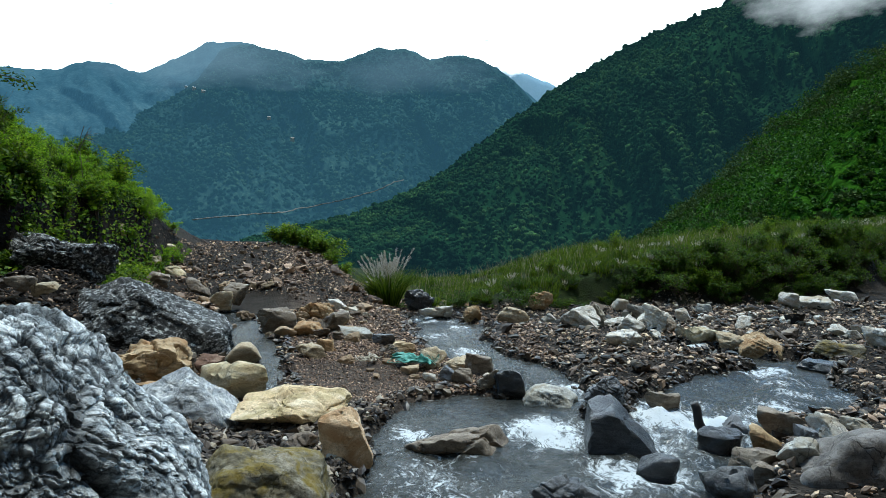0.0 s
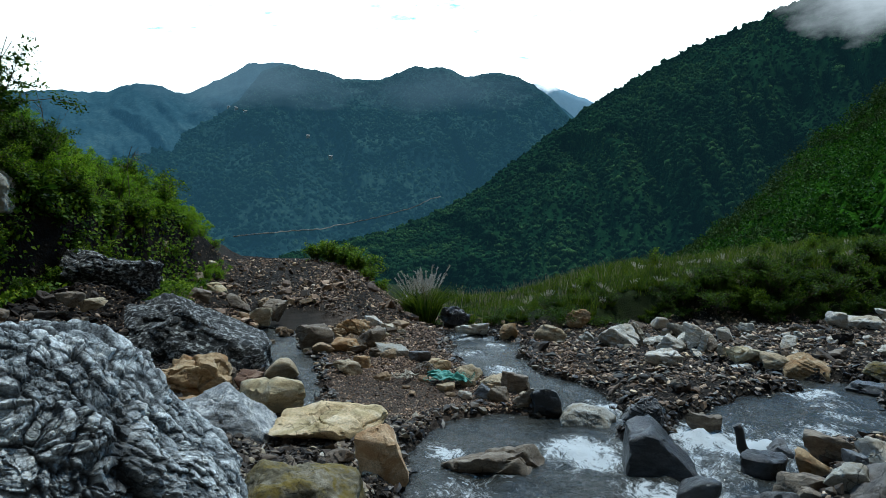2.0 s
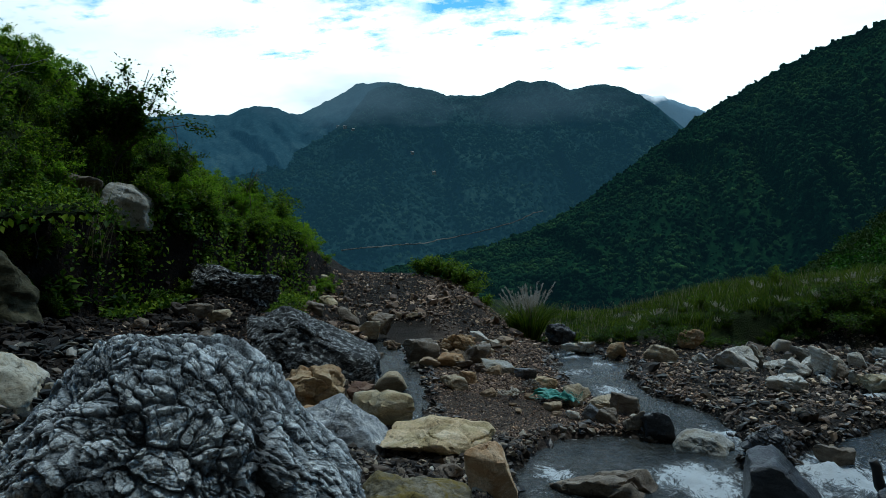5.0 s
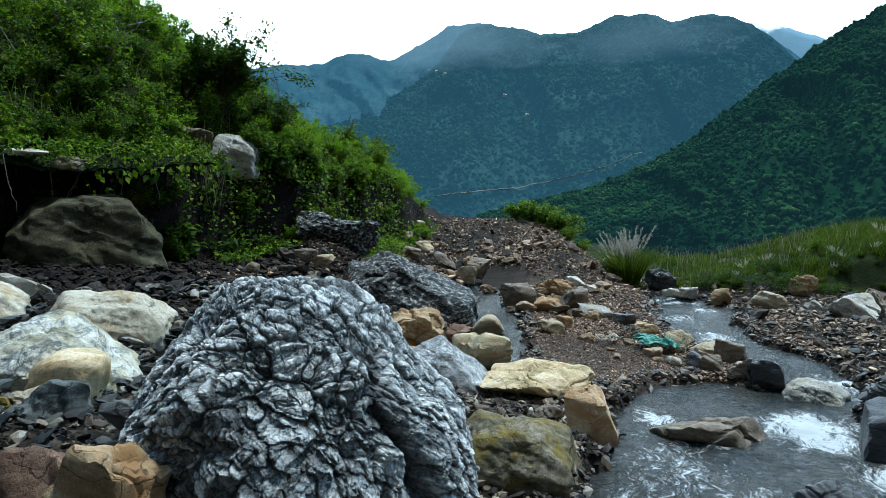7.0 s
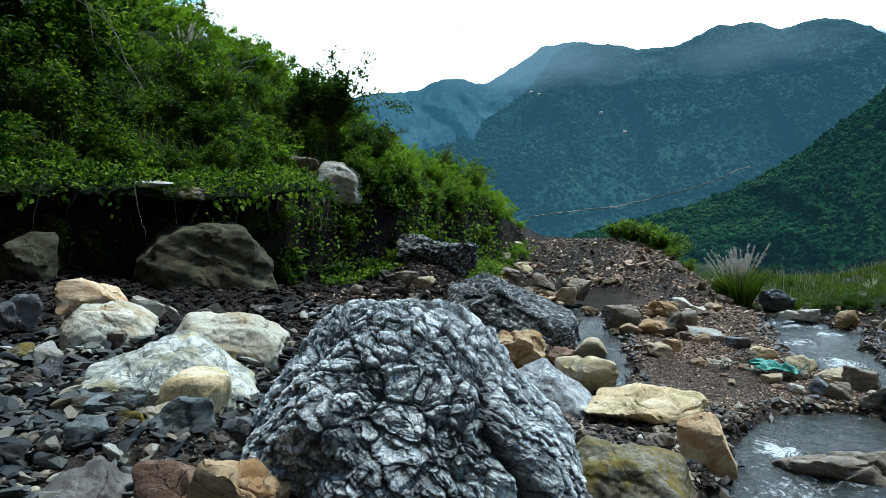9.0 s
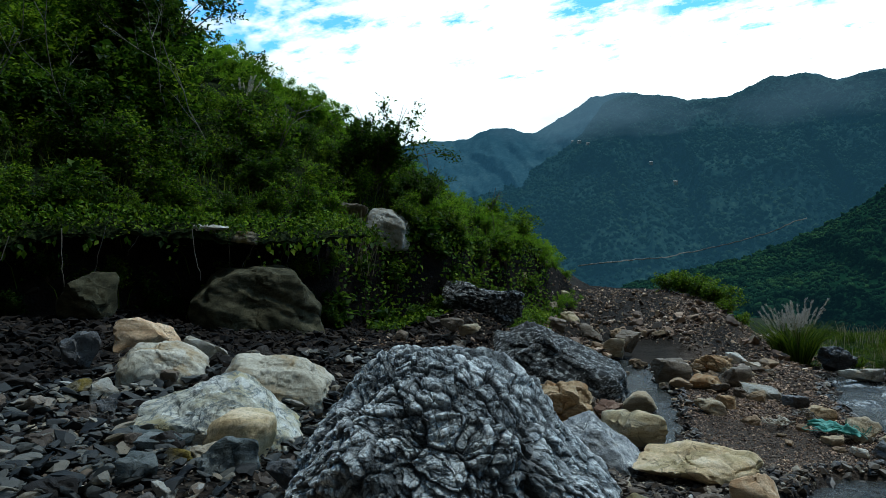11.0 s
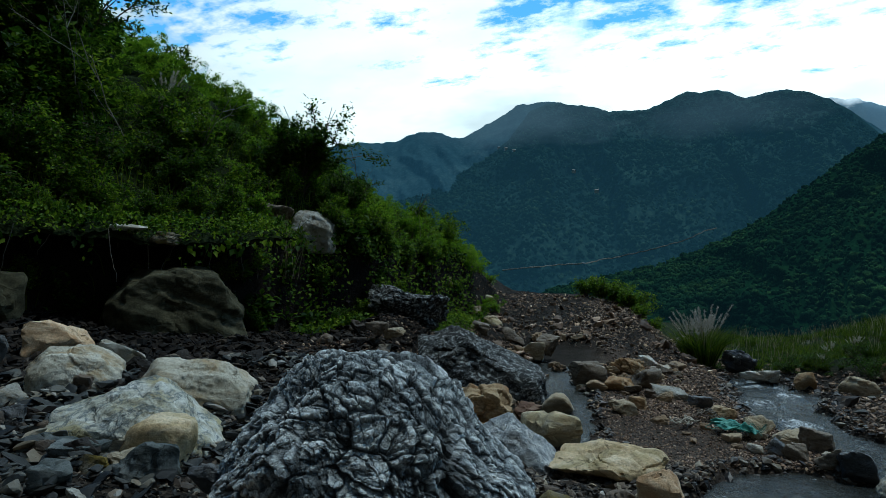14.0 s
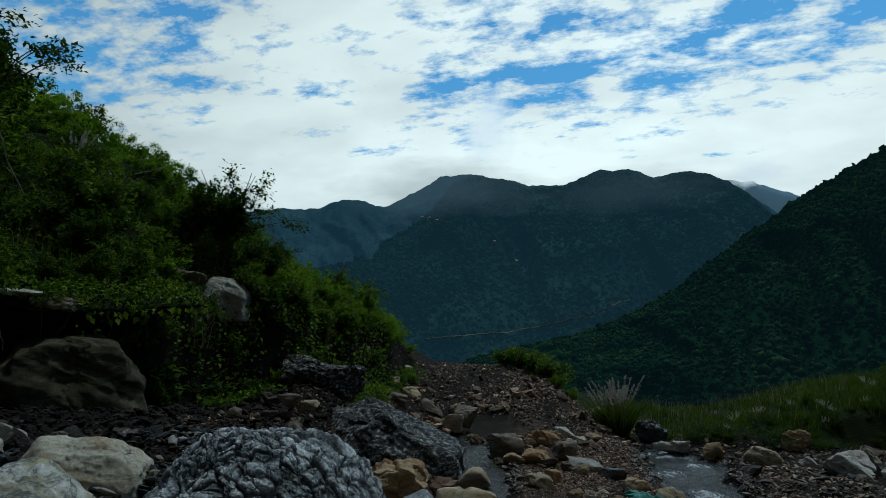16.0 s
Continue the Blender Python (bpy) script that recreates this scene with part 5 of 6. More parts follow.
def shrub(name, seed, height, reach, stems, leaves, leaf, mat, label, category="shrub", lean=(0, 0), group="bushes of the bank", loose=0.045, stalk=1.0):
    """A leafy shrub: an Empty at its foot, its stems and its foliage."""
    rng = np.random.RandomState(seed)
    root = new(name)
    lines, radii, pos, axis = [], [], [], []
    for i in range(stems):
        a = rng.uniform(0, 2 * math.pi)
        out = reach * rng.uniform(0.25, 1.0)
        h = height * rng.uniform(0.6, 1.0) * (1 - 0.25 * out / reach)
        k = np.linspace(0, 1, 5)[:, None]
        tip = np.array([math.cos(a) * out + lean[0] * h, math.sin(a) * out + lean[1] * h, h])
        line = k * tip * (1, 1, 0) * k ** 0.4 + np.array([0, 0, 1]) * h * k ** 0.85 + rng.normal(0, 0.03 * height, (5, 3)) * k
        lines.append(line)
        radii.append((0.012 * height * stalk, 0.003 * height * stalk))
        for j in range(4):
            at = rng.uniform(0.35, 1.0)
            p0 = np.array([np.interp(at, k[:, 0], line[:, c]) for c in range(3)])
            d = unit(rng.normal(size=3) * (1, 1, 0.5) + (0, 0, 0.5)) * height * rng.uniform(0.12, 0.3)
            kk = np.linspace(0, 1, 3)[:, None]
            twig = p0 + d * kk + np.array([0, 0, -0.06 * height]) * kk ** 2
            lines.append(twig)
            radii.append((0.005 * height, 0.0015 * height))
            n = leaves // (stems * 4)
            w = rng.uniform(0, 1.1, n)[:, None]
            pos.append(p0 + d * w + np.array([0, 0, -0.06 * height]) * w ** 2 + rng.normal(0, loose * height, (n, 3)))
            axis.append(unit(d)[None] * 0.7 + rng.normal(0, 0.8, (n, 3)))
    pos, axis = np.concatenate(pos), np.concatenate(axis)
    axis[:, 2] *= 0.6
    pos[:, 2] = np.maximum(pos[:, 2], 0.03)
    size = leaf * rng.uniform(0.6, 1.35, len(pos))
    v, f = leaf_arrays(pos, axis, np.array([0.1, 0.05, 1.0]) + rng.normal(0, 0.35, (len(pos), 3)), size, size * 0.55)
    part("branchwork", mesh_from("branchwork", *tube_arrays(lines, radii, 3), bark), root)
    part("foliage", mesh_from("foliage", v, f, mat), root)
    return tagged(root, label, category, group)


PLANTED = set()


def plant_at(ob, x, y, scale, turn, sink=0.04):
    z = float(land(np.array([x]), np.array([y]))[0]) - sink
    m = pose(x, y, z, 0, 0, turn) @ Matrix.Scale(scale, 4)
    if ob.name in PLANTED:
        return copy_thing(ob, m)
    PLANTED.add(ob.name)
    ob.matrix_world = m
    return ob


rng = np.random.RandomState(12)
BUSHES = [shrub("shrub", 21, 1.0, 0.55, 11, 1800, 0.07, leaf_green, "leafy green shrub on the overgrown bank"),
          shrub("shrub", 22, 1.1, 0.5, 9, 1600, 0.058, leaf_green, "slender green shrub with small leaves on the bank"),
          shrub("shrub", 23, 0.9, 0.6, 12, 1500, 0.085, leaf_dark, "dark green broad-leaved shrub on the bank"),
          shrub("shrub", 24, 0.8, 0.65, 13, 2000, 0.05, leaf_bright, "bright yellow-green bush at the end of the bank"),
          shrub("shrub", 25, 1.2, 0.5, 9, 1500, 0.062, leaf_dark, "tall dark shrub on the slope")]
THICK = []
count = 0
while count < 420:
    y, s = rng.uniform(1.5, 17.5), rng.uniform(0.12, 1.0) ** 1.5 * 12.0
    x = float(toe(y)) - s
    if y > 10:
        kind, size = rng.choice([3, 3, 3, 3, 0]), rng.uniform(0.5, 0.95)
    elif y > 8:
        kind, size = rng.choice([3, 0, 1, 2]), rng.uniform(0.6, 1.0)
    else:
        kind, size = rng.choice([0, 1, 2, 4]), rng.uniform(0.6, 1.15)
    count += 1
    if abs(x + 6.69) < 0.45 and 7.2 < y < 8.9:
        continue
    if s < 0.5:
        size *= 0.6
    if s < 2.6:
        plant_at(BUSHES[kind], x, y, size, rng.uniform(0, 360))
    else:
        THICK.append((kind, x, y, size * (0.72 if y > 7.5 and s < 5.0 else 1.1 if rng.uniform() < 0.8 else 1.5), rng.uniform(0, 6.28)))
for kind in range(5):
    leaf = next(o for o in BUSHES[kind].children if o.name.startswith("foliage")).data
    v0, f0 = np.zeros(len(leaf.vertices) * 3, np.float32), np.zeros(len(leaf.loops), np.int32)
    leaf.vertices.foreach_get("co", v0)
    leaf.loops.foreach_get("vertex_index", f0)
    v0, f0, vs, fs = v0.reshape(-1, 3), f0.reshape(-1, 3), [], []
    for k, x, y, size, a in THICK:
        if k == kind:
            z = float(land(np.array([x]), np.array([y]))[0]) - 0.04
            turned = np.stack([v0[:, 0] * math.cos(a) - v0[:, 1] * math.sin(a), v0[:, 0] * math.sin(a) + v0[:, 1] * math.cos(a), v0[:, 2]], -1)
            fs.append(f0 + len(vs) * len(v0))
            vs.append(turned * size + (x, y, z))
    if vs:
        tagged(new("thicket", mesh_from("thicket", np.concatenate(vs), np.concatenate(fs), leaf.materials[0])), "dense green scrub covering the upper slope", "undergrowth", kind="stuff")
# the row along the foot of the slope, above the rubble
for y in np.arange(6.6, 16.5, 0.42):
    x = float(toe(y)) + rng.uniform(-0.25, 0.15)
    if abs(x + 6.69) < 0.6 and 7.4 < y < 8.7:
        continue
    plant_at(BUSHES[3 if y > 10 else rng.choice([0, 1])], x - 0.45, y, rng.uniform(0.5, 0.8), rng.uniform(0, 360))
    plant_at(BUSHES[3 if y > 10 else rng.choice([0, 2, 2, 1])], x, y, rng.uniform(0.4, 0.7), rng.uniform(0, 360))

for i in range(34):
    y = rng.uniform(10.2, 15.5)
    x = float(toe(y)) - rng.uniform(0.1, 1.6)
    plant_at(BUSHES[3] if i % 4 else BUSHES[1], x, y, rng.uniform(0.55, 0.95), rng.uniform(0, 360))

# scrub that leans over the grey boulder at the foot of the slope
for x, y, size in ((-6.0, 9.9, 0.75), (-5.5, 10.3, 0.75), (-5.0, 10.5, 0.65), (-6.25, 9.4, 0.7), (-5.75, 10.1, 0.6)):
    plant_at(BUSHES[rng.choice([0, 1, 2])], x, y, size, rng.uniform(0, 360))

# the lip of the cut bank
for y in np.arange(1.6, 7.4, 0.3):
    x = float(toe(y)) - rng.uniform(0.12, 0.3)
    plant_at(BUSHES[rng.choice([0, 1, 2])], x, y, rng.uniform(0.3, 0.5), rng.uniform(0, 360))
    plant_at(BUSHES[rng.choice([0, 1, 2])], x - 0.5, y, rng.uniform(0.4, 0.7), rng.uniform(0, 360))

# turf that overhangs the cut
ly, lu = np.meshgrid(np.linspace(0.8, 7.3, 320), np.linspace(0, 1, 9), indexing="ij")
reach = 0.22 + 0.16 * fractal(ly * 1.4, 0 * ly, 0, 3, 33) + 0.09 * fractal(ly * 7, 0 * ly, 0, 3, 35)
edge_x = toe(ly) - 0.55 + (0.55 + reach) * lu
brow = land(toe(ly) - 0.55, ly)
skin = []
for sign in (0.0, 1.0):
    z = brow + 0.03 - 0.16 * lu ** 2.5 + 0.06 * fractal(edge_x * 5, ly * 5, sign, 4, 34) - sign * (0.16 - 0.12 * lu)
    skin.append(np.stack([edge_x, ly, z], -1).reshape(-1, 3))
quads = grid_faces(*ly.shape)
rim = np.arange(ly.shape[0]) * ly.shape[1] + ly.shape[1] - 1
rim = np.stack([rim[:-1], rim[1:], rim[1:] + ly.size, rim[:-1] + ly.size], -1)
turf = mesh_from("turf", np.concatenate(skin), np.concatenate([quads, quads[:, ::-1] + ly.size, rim]), ground_mat)
point_values(turf, "green", np.ones(2 * ly.size))
point_values(turf, "earth", np.zeros(2 * ly.size))
tagged(new("turf", turf), "overhanging turf along the top of the cut bank", "turf", kind="structure")

n = 5200
py, pu = rng.uniform(0.8, 7.3, n), rng.uniform(0.0, 1.0, n) ** 0.7
px = toe(py) - 0.55 + (0.55 + 0.28 + 0.16 * fractal(py * 1.4, 0 * py, 0, 3, 33)) * pu
pos = np.stack([px, py, land(toe(py) - 0.55, py) + 0.03 - 0.16 * pu ** 2.5 + rng.uniform(-0.02, 0.22, n)], -1)
size = rng.uniform(0.03, 0.075, n)
v, f = leaf_arrays(pos, rng.normal(size=(n, 3)) + (0.2, -0.1, 0.5), np.array([0.2, -0.2, 0.9]) + rng.normal(0, 0.35, (n, 3)), size, size * 0.6)
n = 260
py = rng.uniform(0.8, 7.3, n)
keep = fractal(py * 1.7, 0 * py, 0, 2, 66) > -0.25
py = py[keep]
n = len(py)
drop = rng.uniform(0, 1, n) ** 1.8 * (0.22 + 0.2 * fractal(py * 2.3, 0 * py, 0, 2, 67))
pos = np.stack([toe(py) + 0.30 + 0.16 * fractal(py * 1.4, 0 * py, 0, 3, 33) + rng.normal(0, 0.04, n), py, land(toe(py) - 0.55, py) - 0.12 - np.abs(drop)], -1)
size = rng.uniform(0.05, 0.12, n)
v2, f2 = leaf_arrays(pos, rng.normal(size=(n, 3)) * 0.6 + (0.3, -0.2, -0.8), np.array([0.5, -0.5, 0.5]) + rng.normal(0, 0.35, (n, 3)), size, size * 0.6)
v, f = np.concatenate([v, v2]), np.concatenate([f, f2 + len(v)])
tagged(new("herbs", mesh_from("herbs", v, f, leaf_green)), "green herbs spilling over the turf", "undergrowth", kind="stuff")
for y in np.arange(1.2, 7.2, 0.35):
    x = float(toe(y)) - 0.1 + rng.uniform(-0.3, 0.2)
    ob = plant_at(BUSHES[rng.choice([0, 1, 2])], x, y, rng.uniform(0.16, 0.3), rng.uniform(0, 360))
    ob.location.z = float(land(toe(np.array([y])) - 0.55, np.array([y]))[0]) - 0.02

# the tall shrub against the sky
tall = shrub("tree", 31, 2.3, 1.25, 22, 11000, 0.08, leaf_dark, "tall thin-branched shrub with sprays of small leaves", "tree", (0.1, 0.0), "", 0.03)
plant_at(tall, -7.75, 9.7, 0.84, 0)
for x, y, s in ((-11.2, 7.6, 1.4), (-8.4, 9.5, 0.42), (-9.0, 9.2, 0.4), (-7.3, 10.6, 0.6), (-9.4, 8.3, 0.5)):
    plant_at(tall, x, y, s, rng.uniform(0, 360))


# slender stems above the lip, broad-leaved plants at its foot
STEMMY = [shrub("weed", 61, 1.15, 0.22, 5, 340, 0.085, leaf_green, "slender upright weed with thin bare stems on the bank", "weed", (0.05, 0), "tall weeds of the bank", 0.02, 0.6),
          shrub("weed", 62, 1.3, 0.3, 4, 240, 0.10, leaf_dark, "tall dark-stemmed weed with sparse leaves on the bank", "weed", (0.08, 0), "tall weeds of the bank", 0.02, 0.6),
          shrub("weed", 63, 0.6, 0.45, 8, 170, 0.19, leaf_dark, "broad-leaved weed at the foot of the bank", "weed", (0.1, -0.1), "broad weeds of the bank", 0.03, 0.7)]
for i in range(90):
    y = rng.uniform(2.0, 9.5)
    x = float(toe(y)) - (rng.uniform(0.0, 0.9) if i < 55 else rng.uniform(0.8, 3.2))
    if abs(x + 6.69) < 0.5 and 7.0 < y < 8.9:
        continue
    plant_at(STEMMY[rng.choice([0, 1])], x, y, rng.uniform(0.5, 0.95), rng.uniform(0, 360))
for i in range(30):
    y = rng.uniform(6.4, 10.5) if i < 18 else rng.uniform(2.5, 6.0)
    x = float(toe(y)) + (rng.uniform(-0.6, -0.1) if i < 18 else rng.uniform(-1.8, -0.4))
    plant_at(STEMMY[2], x, y, rng.uniform(0.6, 1.1), rng.uniform(0, 360))


def blades(count, x, y, height, spreadness, width, seed, base=None):
    """Bent grass blades: corners and quads."""
    rng = np.random.RandomState(seed)
    n = len(x)
    z = land(x, y) - 0.02 if base is None else base
    h = height * rng.uniform(0.5, 1.15, n)
    a = rng.uniform(0, 2 * math.pi, n)
    out = h * spreadness * rng.uniform(0.2, 1.0, n)
    dx, dy = np.cos(a) * out, np.sin(a) * out
    b = rng.uniform(0, math.pi, n)
    sx, sy = np.cos(b) * width, np.sin(b) * width
    rows = []
    for k, w in ((0, 1.0), (0.55, 0.8), (1.0, 0.12)):
        cx, cy, cz = x + dx * k ** 1.8, y + dy * k ** 1.8, z + h * (k - 0.18 * spreadness * k ** 3)
        rows.append(np.stack([cx - sx * w, cy - sy * w, cz], -1))
        rows.append(np.stack([cx + sx * w, cy + sy * w, cz], -1))
    v = np.stack(rows, 1).reshape(-1, 3)
    i = np.arange(n)[:, None] * 6
    return v, np.concatenate([i + np.array([[0, 1, 3, 2]]), i + np.array([[2, 3, 5, 4]])])


# creepers hanging on the steep face
n = 9500
y = rng.uniform(7.4, 14.0, n)
x = toe(y) - rng.uniform(-0.22, 0.75, n)
pos = np.stack([x + rng.uniform(0, 0.16, n), y - rng.uniform(0, 0.16, n), land(x, y) + rng.uniform(-0.02, 0.16, n)], -1)
pos = pos[fractal(pos[:, 0] * 1.6, pos[:, 1] * 1.6, pos[:, 2] * 1.6, 2, 19) > -0.5]
n = len(pos)
size = rng.uniform(0.035, 0.10, n)
v, f = leaf_arrays(pos, rng.normal(size=(n, 3)) + (0.5, -0.5, -0.4), np.array([0.4, -0.5, 0.8]) + rng.normal(0, 0.35, (n, 3)), size, size * 0.62)
tagged(new("creepers", mesh_from("creepers", v, f, leaf_green)), "broad-leaved creepers hanging over the bank", "undergrowth", kind="stuff")

# low herbs and grass on the bank
x, y = rng.uniform(-14, -5.5, 60000), rng.uniform(1.0, 18.0, 60000)
s = toe(y) - x
keep = (s > np.where(y > 6.5, 0.5, 0.12)) & (s < 6)
x, y, s = x[keep], y[keep], s[keep]
n = 15000
pos = np.stack([x[:n], y[:n], land(x[:n], y[:n]) + rng.uniform(0.0, 0.25, n) ** 1.3], -1)
size = rng.uniform(0.04, 0.10, n)
v, f = leaf_arrays(pos, rng.normal(size=(n, 3)) * (1, 1, 0.4), np.array([0, 0, 1.0]) + rng.normal(0, 0.3, (n, 3)), size, size * 0.6)
tagged(new("herbs", mesh_from("herbs", v, f, leaf_green)), "low green herbs covering the bank", "undergrowth", kind="stuff")
v, f = blades(0, x[n:n + 7000], y[n:n + 7000], 0.45, 0.7, 0.006, 5)
tagged(new("grass", mesh_from("grass", v, f, grass_green)), "tufted green grass on the bank", "grass", kind="stuff")

# meadow terrace
x, y = rng.uniform(-2.2, 17, 330000), 13.0 + 13 * rng.uniform(0, 1, 330000) ** 1.4
foot = terrace_foot(x)
keep = ((y > foot + 0.95 - 0.25 * fractal(x * 2.3, y * 0, 0, 3, 47)) | (fractal(x * 1.4, y * 1.4, 0, 3, 46) > 0.22)) & (y > foot + 0.05) & (x + 0.25 * np.maximum(y - 14, 0) > -1.6)
x, y = x[keep], y[keep]
n = min(len(x) - 9000, 100000)
tuft = 0.21 + 0.26 * fractal(x * 1.6, y * 1.6, 0, 3, 44)
v, f = blades(0, x[:n], y[:n], np.maximum(tuft[:n], 0.07) * np.clip(0.55 + 0.12 * x[:n], 0.55, 1), 0.9, 0.005, 6)
tagged(new("meadow", mesh_from("meadow", v, f, grass_green)), "long green grass on the terrace", "grass", kind="stuff")
m = 2200
v, f = blades(0, x[n:n + m], y[n:n + m], 0.42, 0.5, 0.004, 7)
tagged(new("dry_grass", mesh_from("dry_grass", v, f, grass_dry)), "straw-coloured seeding grass on the terrace", "grass", kind="stuff")
WEEDS = [shrub("weed", 41, 0.6, 0.5, 10, 900, 0.07, leaf_dark, "dark leafy weed at the edge of the terrace", "weed", group="weeds of the terrace"),
         shrub("weed", 42, 0.7, 0.6, 9, 900, 0.05, leaf_dark, "green leafy weed on the terrace", "weed", group="weeds of the terrace")]
for i in range(230):
    x = rng.uniform(4.2, 15) if i > 50 else rng.uniform(0.0, 4.4)
    y = terrace_foot(x) + rng.uniform(0.0, 1.3) ** 1.3
    plant_at(WEEDS[0 if rng.uniform() < 0.65 else 1], x, y, (0.4 + 0.95 * rng.uniform() ** 1.5) * (1.0 if i > 50 else 0.6), rng.uniform(0, 360))


def plumed_grass(name, seed, height, count, plumes, label):
    """A fountain of narrow blades with feathery plumes."""
    rng = np.random.RandomState(seed)
    root = new(name)
    n = count
    r, a = 0.16 * rng.uniform(0, 1, n) ** 0.5, rng.uniform(0, 6.283, n)
    v, f = blades(0, r * np.cos(a), r * np.sin(a), height * 0.8, 0.9, 0.007, seed, np.zeros(n))
    part("tuft", mesh_from("tuft", v, f, grass_green), root)
    lines, radii, pos, axis = [], [], [], []
    for i in range(plumes):
        a, out, h = rng.uniform(0, 6.283), rng.uniform(0.08, 0.48) * height, height * rng.uniform(0.75, 1.05)
        k = np.linspace(0, 1, 6)[:, None]
        line = np.array([math.cos(a), math.sin(a), 0]) * out * k ** 1.7 + np.array([0, 0, h]) * k
        lines.append(line)
        radii.append((0.004, 0.002))
        w = rng.uniform(0.72, 1.02, 46)
        at = np.stack([np.interp(w, k[:, 0], line[:, c]) for c in range(3)], -1)
        pos.append(at + rng.normal(0, 0.008, at.shape))
        axis.append(unit(line[-1] - line[-2])[None] * 1.2 + rng.normal(0, 0.35, at.shape))
    if not plumes:
        return tagged(root, label, "grass", "grass tussocks")
    pos, axis = np.concatenate(pos), np.concatenate(axis)
    part("stalk_sheaf", mesh_from("stalk_sheaf", *tube_arrays(lines, radii, 3), grass_dry), root)
    v, f = leaf_arrays(pos, axis, rng.normal(size=pos.shape), np.full(len(pos), 0.055), np.full(len(pos), 0.011))
    part("plume_spray", mesh_from("plume_spray", v, f, plume_white if height > 1 else plume_straw), root, "silvery feathered plumes")
    return tagged(root, label, "ornamental grass", "plumed grasses")


pampas = plumed_grass("plumed_grass", 51, 1.12, 460, 24, "clump of tall grass with silvery plumes beside the track")
plant_at(pampas, -1.28, 13.55, 1.0, 0)
plant_at(pampas, -1.5, 13.7, 0.8, 80)
small_plume = plumed_grass("plumed_grass", 52, 0.8, 120, 12, "small plumed grass tuft on the terrace")
for x, y, size in ((-10.1, 8.7, 0.9), (-9.35, 8.9, 0.7)):
    plant_at(small_plume, x, y, size, rng.uniform(0, 360))
tussock = plumed_grass("grass_tussock", 53, 0.5, 300, 0, "tussock of long green grass on the terrace")
for i in range(230):
    x = rng.uniform(-0.8, 16) if i > 110 else rng.uniform(-0.8, 5.5)
    y = terrace_foot(x) + (0.35 + 5.5 * rng.uniform(0, 1) ** 1.6)
    plant_at(tussock, x, y, rng.uniform(0.45, 1.1), rng.uniform(0, 360))
for i in range(48):
    x = rng.uniform(0.2, 15)
    y = terrace_foot(x) + rng.uniform(0.6, 4.0)
    plant_at(small_plume, x, y, rng.uniform(0.25, 0.5), rng.uniform(0, 360))
# dark scrub along the terrace's front and scattered bushes on it
for i in range(80):
    x = rng.uniform(4.0, 15) if i < 60 else rng.uniform(1.2, 15)
    y = terrace_foot(x) + (rng.uniform(0.2, 1.3) if i < 60 else rng.uniform(1.5, 5))
    plant_at(BUSHES[rng.choice([2, 4, 0]) if i < 60 else rng.choice([3, 1])], x, y, rng.uniform(0.4, 0.85) * (1.0 if i < 60 else 0.8), rng.uniform(0, 360), 0.08)
# bushes where the track tips over the crest
crest_bush = shrub("shrub", 26, 0.9, 0.6, 16, 1500, 0.075, leaf_green, "bright green bush on the crest of the track", group="bushes of the crest")
for x, y, s in ((-4.9, 19.2, 0.9), (-4.4, 18.9, 1.15), (-3.9, 18.6, 0.95), (-3.5, 17.9, 0.9), (-3.05, 17.2, 0.7), (-4.2, 19.6, 1.0), (-2.6, 16.4, 0.6), (-3.3, 18.2, 1.0)):
    plant_at(crest_bush, x, y, s, rng.uniform(0, 360), 0.1)


# ---- woods on the hills ----
def clumps(ridge, count, lo, hi, seed, vmin=0.0, flat=0.8, sparse=0.55, top=1.0):
    """Treetops on a mountainside, as low rough knobs."""
    rng = np.random.RandomState(seed)
    az, v = rng.uniform(ridge.b[0] + 1, ridge.b[-1] - 1, count), rng.uniform(vmin, top, count)
    p = ridge.at(az, v)
    keep = rng.uniform(size=count) < sparse + (1 - sparse) * smooth(-0.3, 0.3, fractal(p[:, 0] * 0.012, p[:, 2] * 0.02, p[:, 1] * 0.012, 3, seed))
    p = p[keep]
    s = lo * (hi / lo) ** rng.uniform(0, 1, len(p)) * (1 + 0.6 * (rng.uniform(size=len(p)) < 0.06))
    shapes = []
    d, f = ball(1)
    for i in range(8):
        k = 0.5 * (1 + 0.30 * fractal(d[:, 0] * 2.3 + i * 9, d[:, 1] * 2.3, d[:, 2] * 2.3, 2, seed + i))
        shapes.append((d * k[:, None] * (1, 1, flat), f))
    p[:, 2] += s * 0.12
    return strew(shapes, p, s, seed)


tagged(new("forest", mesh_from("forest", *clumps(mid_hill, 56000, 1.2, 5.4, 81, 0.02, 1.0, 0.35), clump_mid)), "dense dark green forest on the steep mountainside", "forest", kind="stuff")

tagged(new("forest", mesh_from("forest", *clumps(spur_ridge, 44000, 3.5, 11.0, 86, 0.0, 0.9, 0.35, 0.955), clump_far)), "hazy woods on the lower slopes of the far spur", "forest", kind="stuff")


